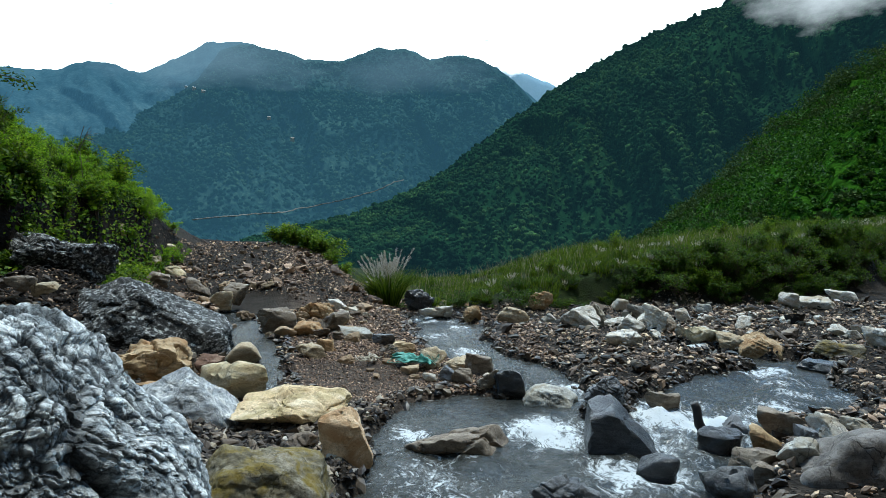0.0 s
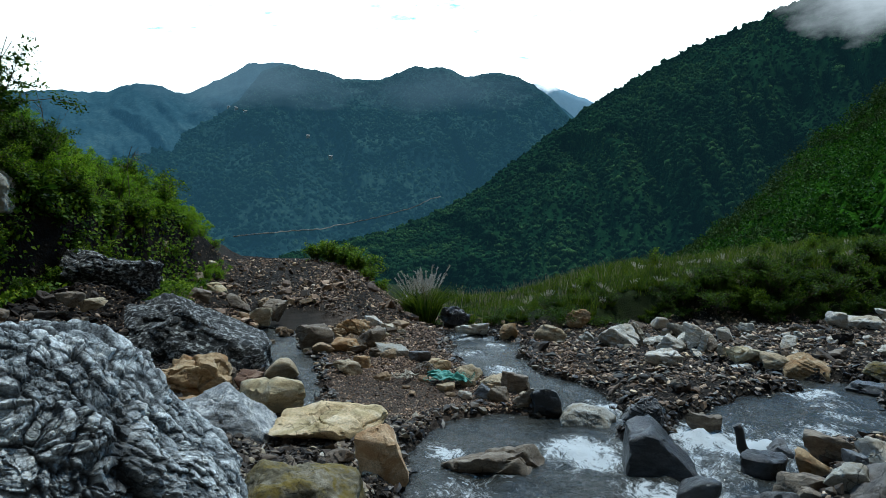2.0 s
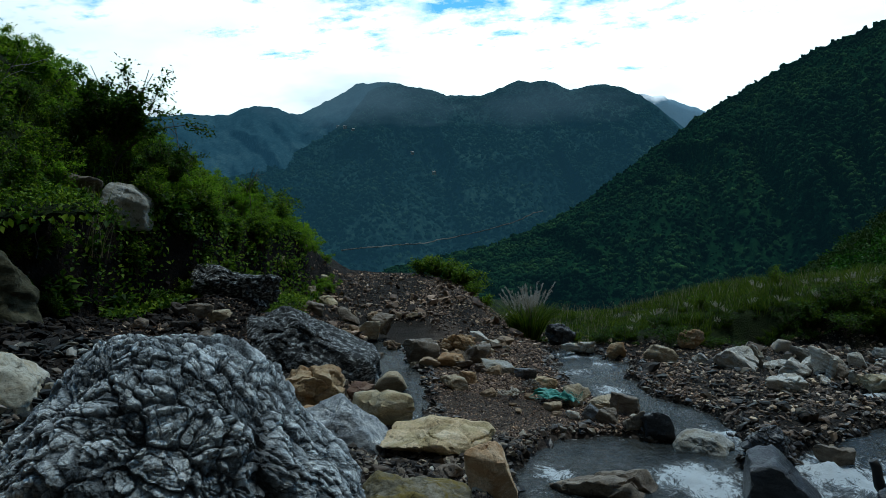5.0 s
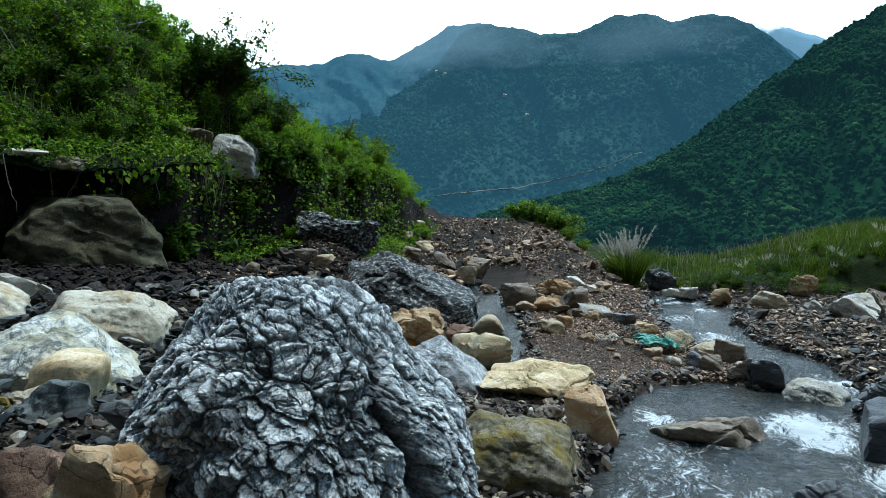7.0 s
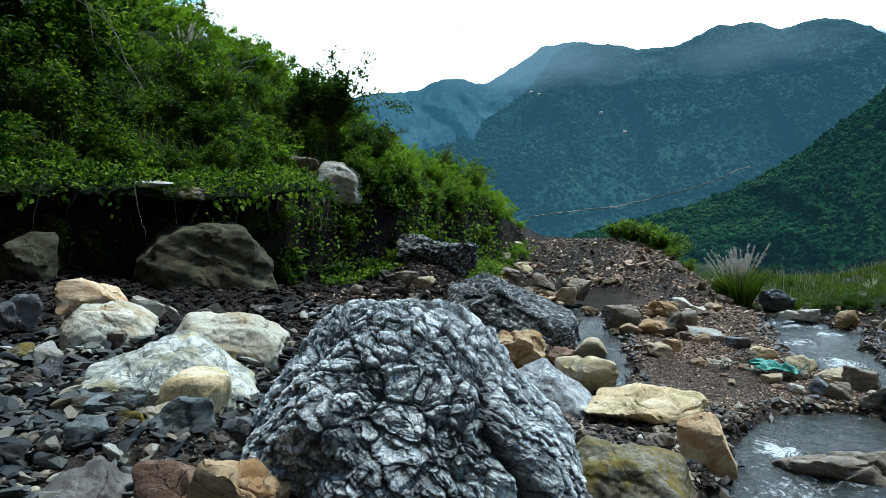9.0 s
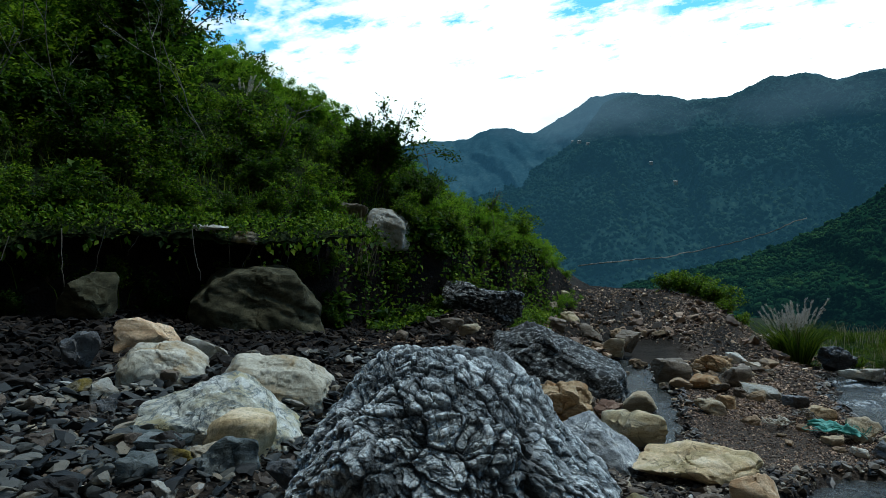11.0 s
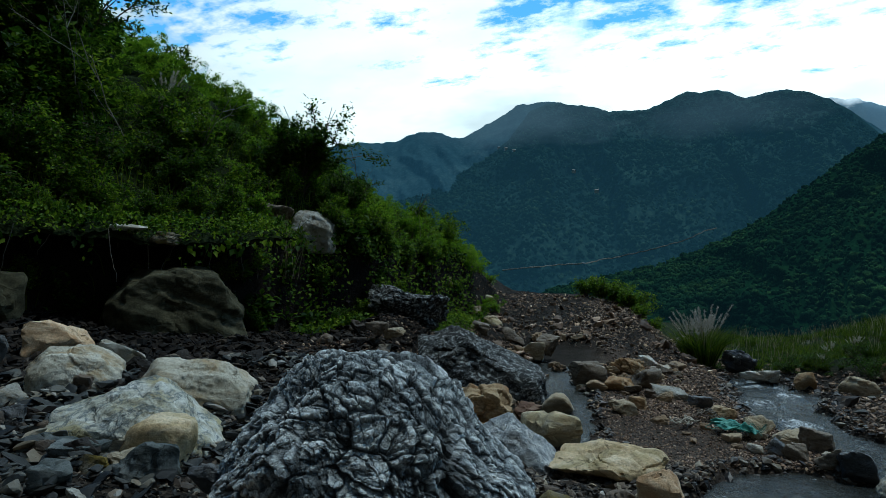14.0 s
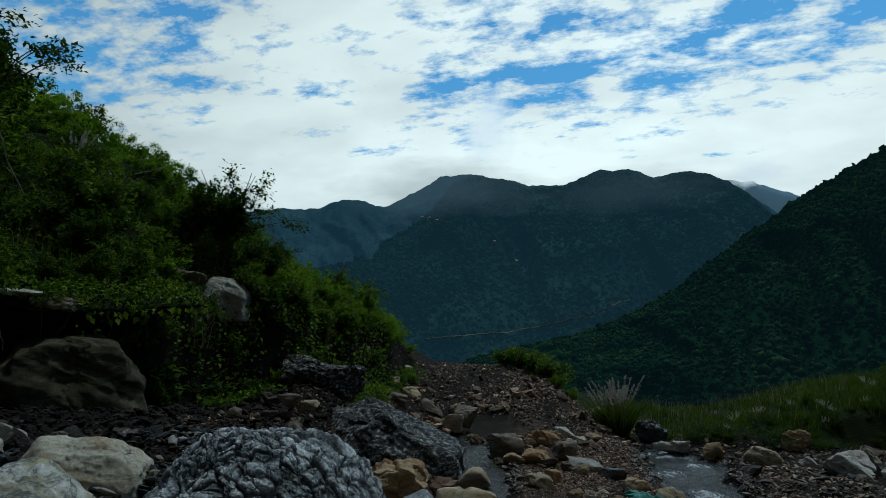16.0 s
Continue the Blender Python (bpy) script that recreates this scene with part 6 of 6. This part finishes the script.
def leafy_woods(ridge, trees, per, seed, grow=1.0, crest=0.0):
    """Crowns of many leaf clusters on the near hillside."""
    rng = np.random.RandomState(seed)
    az, v = rng.uniform(ridge.b[0] + 1, 45, trees), 1 - rng.uniform(0.0, 1.0, trees) * (1 - crest)
    p = ridge.at(az, v)
    thick = smooth(-0.15, 0.3, fractal(p[:, 0] * 0.06, p[:, 2] * 0.09, p[:, 1] * 0.06, 2, seed))
    r = grow * (0.7 + 2.2 * thick * rng.uniform(0.5, 1, trees)) * (0.6 + 0.6 * v)
    pos = np.repeat(p, per, 0)
    d = unit(rng.normal(size=pos.shape))
    d[:, 2] = np.abs(d[:, 2])
    bump_k = 1 + 0.45 * fractal(d[:, 0] * 2 + pos[:, 0], d[:, 1] * 2 + pos[:, 1], d[:, 2] * 2, 2, seed + 1)
    rr = np.repeat(r, per) * rng.uniform(0.55, 1.0, len(pos)) ** 0.5 * bump_k
    pos = pos + d * rr[:, None] * (1, 1, 0.9)
    size = rng.uniform(0.2, 0.55, len(pos))
    return leaf_arrays(pos, d + rng.normal(0, 0.7, pos.shape), rng.normal(0, 0.5, pos.shape) + (0, 0, 1), size, size * 0.75)


tagged(new("woods", mesh_from("woods", *leafy_woods(near_hill, 1700, 70, 83), wood_near)), "sunlit green trees and scrub on the near hillside", "woods", kind="stuff")
tagged(new("woods", mesh_from("woods", *leafy_woods(near_hill, 130, 260, 84, 1.15, 0.72), wood_far)), "dark trees along the crest of the near hillside", "woods", kind="stuff")
tagged(new("woods", mesh_from("woods", *leafy_woods(near_hill, 110, 260, 85, 0.9), wood_far)), "dark trees scattered on the near hillside", "woods", kind="stuff")

# ---- net, driftwood, road, houses ----
def tangle(name, at, reach, strands, thick, mat, label, category, seed, sheet=None):
    rng = np.random.RandomState(seed)
    root = new(name)
    root.location = at
    lines, radii = [], []
    for i in range(strands):
        n = 26
        a = np.cumsum(rng.normal(0, 0.6, n)) + rng.uniform(0, 6.28)
        step = np.stack([np.cos(a) * reach[0], np.sin(a) * reach[1]], -1) * 0.16
        xy = np.cumsum(step, 0)
        xy = xy - xy.mean(0) + rng.normal(0, 0.35, 2) * reach[:2]
        z = 0.015 + reach[2] * np.abs(fractal(xy[:, 0] * 6 + i, xy[:, 1] * 6, 0, 2, seed + i))
        lines.append(np.column_stack([xy, z]))
        radii.append((thick, thick))
    tagged(part("strand", mesh_from("strand", *tube_arrays(lines, radii, 4), mat), root), kind="stuff")
    if sheet:
        u, v = np.meshgrid(np.linspace(-1, 1, 40), np.linspace(-1, 1, 26))
        fold = fractal(u * 2.2, v * 2.2, 0, 3, seed)
        x, y = u * sheet[0] * (1 + 0.35 * grain(v * 3, u, 0, 3)), v * sheet[1] * (1 + 0.5 * grain(u * 3, v, 0, 4)) - 0.1 * u
        z = 0.02 + sheet[2] * (0.5 + 0.5 * fold) * (1 - 0.6 * np.maximum(np.abs(u), np.abs(v)) ** 3)
        ob = part("sheet", mesh_from("sheet", np.stack([x, y, z], -1).reshape(-1, 3), grid_faces(*u.shape), mat), root)
        thickness = ob.modifiers.new("thickness", "SOLIDIFY")
        thickness.thickness = 0.006
    return tagged(root, label, category)


def ground_z(x, y):
    return float(land(np.array([x]), np.array([y]))[0])


tangle("fishing_net", (-0.55, 8.05, ground_z(-0.55, 8.05) + 0.05), (0.18, 0.12, 0.08), 14, 0.004, net_mat, "crumpled teal green net caught among stones", "net", 61, (0.21, 0.13, 0.11))
tangle("rope", (-1.08, 8.25, ground_z(-1.08, 8.25) + 0.03), (0.11, 0.09, 0.07), 6, 0.008, rope_mat, "pale frayed rope tangled on the gravel", "rope", 62)
tangle("straw", (-0.85, 8.6, ground_z(-0.85, 8.6) + 0.05), (0.1, 0.08, 0.1), 12, 0.005, dead_wood, "clump of brown straw washed against stones", "straw", 63)


def driftwood():
    k = np.linspace(0, 1, 9)[:, None]
    line = np.array([[0.0, 0.0, -0.12]]) + k * np.array([[-0.10, 0.06, 0.33]]) + 0.012 * np.sin(k * 9) * np.array([[1, 0.4, 0]])
    v, f = tube_arrays([line], [(0.042, 0.034)], 9)
    v = v + 0.006 * np.stack([grain(v[:, 0] * 40, v[:, 1] * 40, v[:, 2] * 12, s) for s in (1, 2, 3)], -1)
    i = len(v) - 9
    bm = bmesh.new()
    bm.from_mesh(mesh_from("log", v, f, log_mat))
    bm.verts.ensure_lookup_table()
    bm.faces.new([bm.verts[i + j] for j in range(9)])
    me = bpy.data.meshes.new("log")
    bm.to_mesh(me)
    bm.free()
    me.materials.append(log_mat)
    ob = new("log", me)
    ob.location = (1.93, 5.7, -0.17)
    return tagged(ob, "black broken stump of driftwood leaning in the rapids", "driftwood")


driftwood()


def dry_stalks(x, y, seed):
    rng = np.random.RandomState(seed)
    root = new("dry_plant")
    for i in range(18):
        h = rng.uniform(0.6, 1.05)
        k = np.linspace(0, 1, 6)[:, None]
        lean = rng.normal(0, 0.12, 2)
        line = np.array([[rng.normal(0, 0.12), rng.normal(0, 0.12), 0]]) + k * np.array([[lean[0], lean[1], h]]) + k ** 2 * np.array([[lean[0], lean[1], -0.05]])
        part("stalk", mesh_from("stalk", *tube_arrays([line], [(0.005, 0.002)], 4), grass_dry), root)
    root.location = (x, y, ground_z(x, y))
    return tagged(root, "bundle of dry straw-coloured stalks among bushes", "dry plant")


dry_stalks(-6.6, 7.85, 71)


def dead_branch(x, y, seed, length, label):
    """A bare crooked branch with a few forks."""
    rng = np.random.RandomState(seed)
    root = new("dead_branch")

    def grow(at, way, length, thick, depth):
        n = 7
        k = np.linspace(0, 1, n)[:, None]
        line = at + way * length * k + np.cumsum(rng.normal(0, 0.035 * length, (n, 3)), 0) * k
        part("limb" if depth == 2 else "twig", mesh_from("limb", *tube_arrays([line], [(thick, thick * 0.45)], 4), dead_wood), root)
        if depth:
            for i in range(3):
                grow(line[rng.randint(2, 6)], unit(way + rng.normal(0, 0.6, 3)), length * rng.uniform(0.35, 0.6), thick * 0.5, depth - 1)

    grow(np.zeros(3), unit(np.array([rng.normal(0.3, 0.4), rng.normal(-0.4, 0.3), 0.9])), length, 0.012, 2)
    root.location = (x, y, ground_z(x, y) - 0.03)
    return tagged(root, label, "branch", "bare branches of the bank")


for i, (x, y, length) in enumerate(((-9.2, 6.6, 2.0), (-8.6, 6.9, 1.7), (-9.6, 5.2, 1.9), (-10.2, 4.2, 1.8), (-8.3, 7.6, 1.4), (-7.2, 11.2, 1.5), (-6.8, 12.5, 1.2))):
    dead_branch(x, y, 90 + i, length, "bare crooked grey branch among the scrub")


def hanging_root(y, seed):
    rng = np.random.RandomState(seed)
    x = float(toe(y)) + rng.uniform(0.05, 0.25)
    top = float(land(np.array([float(toe(y)) - 0.55]), np.array([y]))[0]) - 0.06
    k = np.linspace(0, 1, 9)[:, None]
    line = np.array([[0, 0, 0]]) + k * np.array([[rng.normal(0.05, 0.1), rng.normal(0, 0.15), -rng.uniform(0.3, 0.75)]]) + np.cumsum(rng.normal(0, 0.02, (9, 3)), 0) * k
    ob = new("root", mesh_from("root", *tube_arrays([line], [(0.006, 0.002)], 4), dead_wood))
    ob.location = (x, y, top)
    return tagged(ob, "thin dry root hanging from the undercut turf", "root", "roots of the bank")


for i in range(12):
    hanging_root(2.4 + 0.38 * i, 130 + i)


def mountain_road(ridge, stops, width):
    az = np.linspace(stops[0][0], stops[-1][0], 60)
    el = np.interp(az, [s[0] for s in stops], [s[1] for s in stops]) + 0.03 * grain(az * 1.3, 0 * az, 0, 5)
    p = np.array([ridge.climb(a, h) for a, h in zip(az, el)])
    back = unit((p - EYE_AT) * (1, 1, 0))
    verts = np.concatenate([p - back * 9 + (0, 0, 3.0), p - back * 9 + (0, 0, 3.0 + width), p - back * 2 + (0, 0, 3.4 + width)])
    n = len(p)
    i = np.arange(n - 1)
    f = np.concatenate([np.stack([i + r * n, i + 1 + r * n, i + 1 + (r + 1) * n, i + (r + 1) * n], -1) for r in (0, 1)])
    return tagged(new("road", mesh_from("road", verts, f, track_mat)), "pale road cut across the foot of the mountain", "road", kind="structure")


mountain_road(spur_ridge, [(-20.8, 0.42), (-17.0, 0.82), (-13.7, 1.12), (-10.9, 1.7), (-8.5, 2.25), (-6.6, 2.75), (-5.3, 3.2), (-4.2, 3.8), (-3.4, 3.95)], 1.7)


def small_house(ridge, az, el, w, label):
    p = ridge.climb(az, el)
    root = new("house")
    root.matrix_world = pose(p[0], p[1], p[2] - 1, 0, 0, -az + 20)
    bm = bmesh.new()
    bmesh.ops.create_cube(bm, size=1, matrix=Matrix.Translation((0, -4, w * 0.35)) @ Matrix.Diagonal((w, w * 0.7, w * 0.9, 1)))
    me = bpy.data.meshes.new("wall")
    bm.to_mesh(me)
    bm.free()
    me.materials.append(paint_white)
    part("wall", me, root)
    h, r = w * 0.8, w * 0.42
    v = [(-w * 0.55, -4 - r, h), (w * 0.55, -4 - r, h), (w * 0.55, -4 + r, h), (-w * 0.55, -4 + r, h), (-w * 0.55, -4, h + w * 0.3), (w * 0.55, -4, h + w * 0.3)]
    me = bpy.data.meshes.new("roof")
    me.from_pydata(v, [], [(0, 1, 5, 4), (2, 3, 4, 5), (0, 4, 3), (1, 2, 5)])
    me.materials.append(roof_mat)
    part("roof", me, root)
    return tagged(root, label, "house", "houses on the mountain")


for az, el, w in ((-20.6, 11.0, 9), (-21.2, 11.1, 7), (-19.9, 10.8, 8), (-12.9, 7.3, 8), (-14.8, 9.0, 7)):
    small_house(spur_ridge, az, el, w, "tiny pale house on the wooded spur")
for az, el, w in ((-16.5, 13.3, 12), (-15.2, 12.9, 14)):
    small_house(far_ridge, az, el, w, "tiny white house high on the far mountain")


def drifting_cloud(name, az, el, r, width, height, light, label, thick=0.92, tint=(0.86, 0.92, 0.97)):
    """A soft bank of cloud or haze resting on a summit: a curved sheet, bright by its own emission."""
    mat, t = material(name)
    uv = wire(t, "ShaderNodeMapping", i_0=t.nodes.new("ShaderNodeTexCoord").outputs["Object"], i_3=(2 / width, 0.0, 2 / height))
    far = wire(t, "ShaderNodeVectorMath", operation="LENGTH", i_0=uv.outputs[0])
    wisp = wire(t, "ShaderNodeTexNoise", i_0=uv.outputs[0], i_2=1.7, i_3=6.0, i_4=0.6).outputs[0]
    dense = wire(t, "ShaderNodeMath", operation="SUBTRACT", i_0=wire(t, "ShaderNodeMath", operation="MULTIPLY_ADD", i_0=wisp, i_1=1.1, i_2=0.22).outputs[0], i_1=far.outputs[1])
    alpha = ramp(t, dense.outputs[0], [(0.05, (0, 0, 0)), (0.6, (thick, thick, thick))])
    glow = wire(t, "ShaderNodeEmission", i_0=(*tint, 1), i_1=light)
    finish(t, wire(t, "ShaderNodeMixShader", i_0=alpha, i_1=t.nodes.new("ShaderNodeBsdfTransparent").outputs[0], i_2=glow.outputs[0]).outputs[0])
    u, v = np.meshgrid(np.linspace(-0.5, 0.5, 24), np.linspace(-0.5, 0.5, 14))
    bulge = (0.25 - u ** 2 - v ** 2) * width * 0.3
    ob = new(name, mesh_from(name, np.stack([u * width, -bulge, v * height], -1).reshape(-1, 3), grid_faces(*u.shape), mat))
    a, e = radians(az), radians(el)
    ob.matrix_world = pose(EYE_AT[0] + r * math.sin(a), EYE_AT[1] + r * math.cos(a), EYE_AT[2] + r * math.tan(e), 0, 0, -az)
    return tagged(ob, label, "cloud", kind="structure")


drifting_cloud("backdrop_cloud_summit", 31.8, 18.0, 470, 190, 84, 1.2, "white cloud hiding the summit of the wooded mountain")
drifting_cloud("backdrop_cloud_saddle", 6.6, 13.9, 3100, 380, 170, 4.2, "pale mist on the saddle behind the ridge")
drifting_cloud("backdrop_cloud_tower", -15.3, 19.0, 3100, 420, 620, 4.6, "tall white cloud rising behind the domed summit")
# glowing see-through sheets put in for the haze before the far mountain
drifting_cloud("backdrop_mist_summit", -19.5, 13.6, 1300, 640, 190, 0.62, "glowing sheet as thin blue haze on the shoulder of the far mountain", 0.42, (0.5, 0.78, 1.0))
drifting_cloud("backdrop_mist_ridge", -3.0, 13.2, 1350, 560, 150, 0.5, "glowing sheet as thin blue haze along the far ridge", 0.28, (0.5, 0.78, 1.0))

# ---- loose stones ----
def chips(count, seed, level=1):
    """Small angular stones, as arrays of corners and faces."""
    made = []
    rng = np.random.RandomState(seed)
    for i in range(count):
        d, f = ball(level)
        n = rng.normal(size=(7, 3))
        p = d * hewn(d, np.column_stack([n, rng.uniform(0.55, 0.95, 7)]), 9)[:, None]
        p = p / (p.max(0) - p.min(0)) * (1, rng.uniform(0.6, 0.95), rng.uniform(0.35, 0.7))
        made.append((p, f))
    return made


def on_gravel(count, box, seed, dry=0.02):
    """Places on bare ground inside a stretch of the plan, densest near the water and the rubble."""
    rng = np.random.RandomState(seed)
    x, y = rng.uniform(box[0], box[2], count * 3), rng.uniform(box[1], box[3], count * 3)
    keep = (shore(x, y) > dry) & (toe(y) - x < 0.25)
    keep &= y < np.interp(x, [-2.5, 0, 1.6, 3.8, 5.6, 7, 12, 20], [23, 13.2, 13.2, 14.4, 13.7, 14.2, 18.2, 21]) + 0.3
    keep &= pan(x, y) < 0.35 + 0.4 * rng.uniform(size=len(x))
    keep &= rng.uniform(size=len(x)) < 0.45 + 0.55 * smooth(-0.35, 0.35, fractal(x * 0.8, y * 0.8, 0, 2, 77))
    x, y = x[keep][:count], y[keep][:count]
    return x, y


CHIPS = chips(14, 5)


def gravel_bed(name, count, box, small, large, seed, label, mat=None):
    x, y = on_gravel(count, box, seed)
    rng = np.random.RandomState(seed + 1)
    s = small * (large / small) ** (rng.uniform(size=len(x)) ** 2.2) * (1 - 0.42 * fine_bar(x, y))
    v, f = strew(CHIPS, np.stack([x, y, land(x, y) + 0.16 * s], -1), s, seed)
    return tagged(new(name, mesh_from(name, v, f, mat or gravel_mat, False)), label, "gravel", kind="stuff")


gravel_bed("gravel", 5000, (-4.0, -3.0, 4.5, 1.0), 0.02, 0.09, 100, "dark river gravel underfoot")
gravel_bed("gravel", 11000, (-4.1, 0.8, 0.2, 6.5), 0.014, 0.085, 101, "dark angular river gravel among boulders")
gravel_bed("gravel", 29000, (-5.6, 6.0, 1.2, 12.3), 0.014, 0.062, 102, "brown-grey gravel of the bar", track_gravel)
gravel_bed("gravel", 11000, (-2.5, 6.3, 0.2, 9.4), 0.016, 0.045, 110, "fine brown gravel at the tip of the bar", track_gravel)
gravel_bed("gravel", 7000, (-7.0, 12.0, 1.0, 20.0), 0.025, 0.10, 103, "coarse brown gravel of the track and its edge", track_gravel)
gravel_bed("gravel", 8000, (-4.3, 11.5, -1.2, 19.0), 0.02, 0.065, 106, "pale trodden gravel of the track", pale_gravel)
gravel_bed("gravel", 5000, (0.9, -1.0, 6.5, 4.6), 0.02, 0.10, 109, "brown shingle beside the near stream", track_gravel)
gravel_bed("gravel", 26000, (0.8, 4.0, 9.5, 14.5), 0.018, 0.10, 104, "grey-brown shingle across the stream", grey_gravel)
gravel_bed("gravel", 9000, (-8.4, 1.5, -3.9, 9.8), 0.03, 0.13, 105, "dark earthy rubble below the bank, coloured darker for shade", shade_gravel)



def shore_stones(count, small, large, seed):
    """Wet stones that line the water's edge."""
    rng = np.random.RandomState(seed)
    x, y = rng.uniform(-4, 5, count * 12), rng.uniform(2.5, 13.2, count * 12)
    d = shore(x, y)
    keep = np.where((d > -0.10) & (d < 0.14))[0][:count]
    x, y = x[keep], y[keep]
    s = small * (large / small) ** (rng.uniform(size=len(x)) ** 1.8)
    v, f = strew(CHIPS, np.stack([x, y, np.maximum(land(x, y), water_level(x, y) - 0.05) + 0.12 * s], -1), s, seed)
    return tagged(new("gravel", mesh_from("gravel", v, f, wet_mat, False)), "dark wet stones along the water's edge", "gravel", kind="stuff")


FLAKES = [(v * (1.05, 1.0, 0.8), f) for v, f in chips(12, 9, 2)]


def slate_bed(count, box, small, large, seed, label):
    x, y = on_gravel(count, box, seed)
    rng = np.random.RandomState(seed + 1)
    s = small * (large / small) ** (rng.uniform(size=len(x)) ** 1.7)
    v, f = strew(FLAKES, np.stack([x, y, land(x, y) + 0.10 * s + rng.uniform(0, 0.05, len(x))], -1), s, seed, 0.2)
    return tagged(new("rubble", mesh_from("rubble", v, f, slate_mat, False)), label, "rubble", kind="stuff")


slate_bed(3000, (-4.9, 1.0, -2.0, 4.2), 0.03, 0.15, 111, "dark slate rubble below the bank")
slate_bed(900, (-4.8, 4.8, -3.0, 8.0), 0.04, 0.16, 112, "dark slate rubble around the boulders")
slate_bed(700, (0.8, 5.5, 9.0, 14.0), 0.05, 0.17, 113, "flat grey slabs strewn on the shingle")
shore_stones(4200, 0.025, 0.12, 107)
gravel_bed("gravel", 5000, (-3.0, 3.2, -0.6, 6.6), 0.03, 0.10, 108, "dark slate chips between the boulders")

def sharp(me):
    me.set_sharp_from_angle(angle=radians(22))
    return me


LOOSE = [sharp(mesh_from("stone", *stone_shape((1, 0.8, 0.6), 300 + i, ("block", "slab", "block")[i % 3], 4), loose_mat)) for i in range(10)]


def loose_stones(count, box, small, large, seed, label, group, shapes=None):
    x, y = on_gravel(count, box, seed, -0.12)
    rng = np.random.RandomState(seed)
    for i in range(len(x)):
        s = small * (large / small) ** (rng.uniform() ** 1.6)
        ob = new("stone", (shapes or LOOSE)[rng.randint(0, 10)])
        ob.matrix_world = pose(x[i], y[i], float(land(x[i:i + 1], y[i:i + 1])[0]) + 0.17 * s, rng.normal(0, 12), rng.normal(0, 12), rng.uniform(0, 360)) @ Matrix.Diagonal((s, s, s, 1))
        tagged(ob, label, "stone", group)


def joined_stones(count, box, small, large, seed, label, mat):
    """Stones too far off to tell apart one by one."""
    x, y = on_gravel(count, box, seed, -0.12)
    s = small * (large / small) ** (np.random.RandomState(seed).uniform(size=len(x)) ** 1.6)
    shapes = [stone_shape((1, 0.8, 0.58), 390 + i, ("block", "slab")[i % 2], 3) for i in range(8)]
    me = mesh_from("rubble", *strew(shapes, np.stack([x, y, land(x, y) + 0.17 * s], -1), s, seed, 0.2), mat)
    tagged(new("rubble", sharp(me)), label, "rubble", kind="stuff")


TANS = [sharp(mesh_from("stone", *stone_shape((1, 0.8, 0.55), 330 + i, ("block", "slab")[i % 2], 4), tan_mat)) for i in range(10)]
PALES = [sharp(mesh_from("stone", *stone_shape((1, 0.8, 0.6), 360 + i, ("block", "slab")[i % 2], 4), stone_white)) for i in range(10)]
loose_stones(140, (-5.0, 1.5, -1.2, 5.2), 0.08, 0.27, 201, "angular grey-brown stone in the rubble", "stones among the boulders")
loose_stones(26, (-6.2, 5.5, -2.2, 12.5), 0.12, 0.34, 202, "weathered stone on the gravel bar", "stones of the bar")
joined_stones(80, (0.6, 5.0, 9.0, 14.0), 0.12, 0.34, 203, "grey stones strewn on the far shingle", gravel_mat)
joined_stones(45, (-6.0, 12.0, -1.5, 18.5), 0.12, 0.33, 204, "stones along the edge of the gravel track", track_gravel)
loose_stones(72, (-2.8, 9.2, -1.4, 11.6), 0.07, 0.30, 205, "tan angular stone in the pile on the bar", "stones of the pile", TANS)
loose_stones(14, (-1.4, 7.4, 0.4, 8.4), 0.10, 0.24, 206, "tan stone at the tip of the gravel bar", "stones at the tip of the bar", TANS)
joined_stones(60, (-6.0, 11.5, -3.0, 15.5), 0.12, 0.34, 207, "tan flat stones at the end of the bank", pale_gravel)
loose_stones(70, (-5.0, 9.2, -3.3, 13.6), 0.10, 0.34, 208, "tan flat stone in the heap beside the track", "stones of the heap", TANS)
loose_stones(34, (-5.7, 7.2, -3.9, 8.7), 0.10, 0.28, 209, "grey-brown stone below a dark boulder", "stones below the boulder")
loose_stones(40, (2.3, 9.4, 6.2, 12.6), 0.12, 0.36, 210, "pale stone among the white boulders", "pale stones of the shingle", PALES)
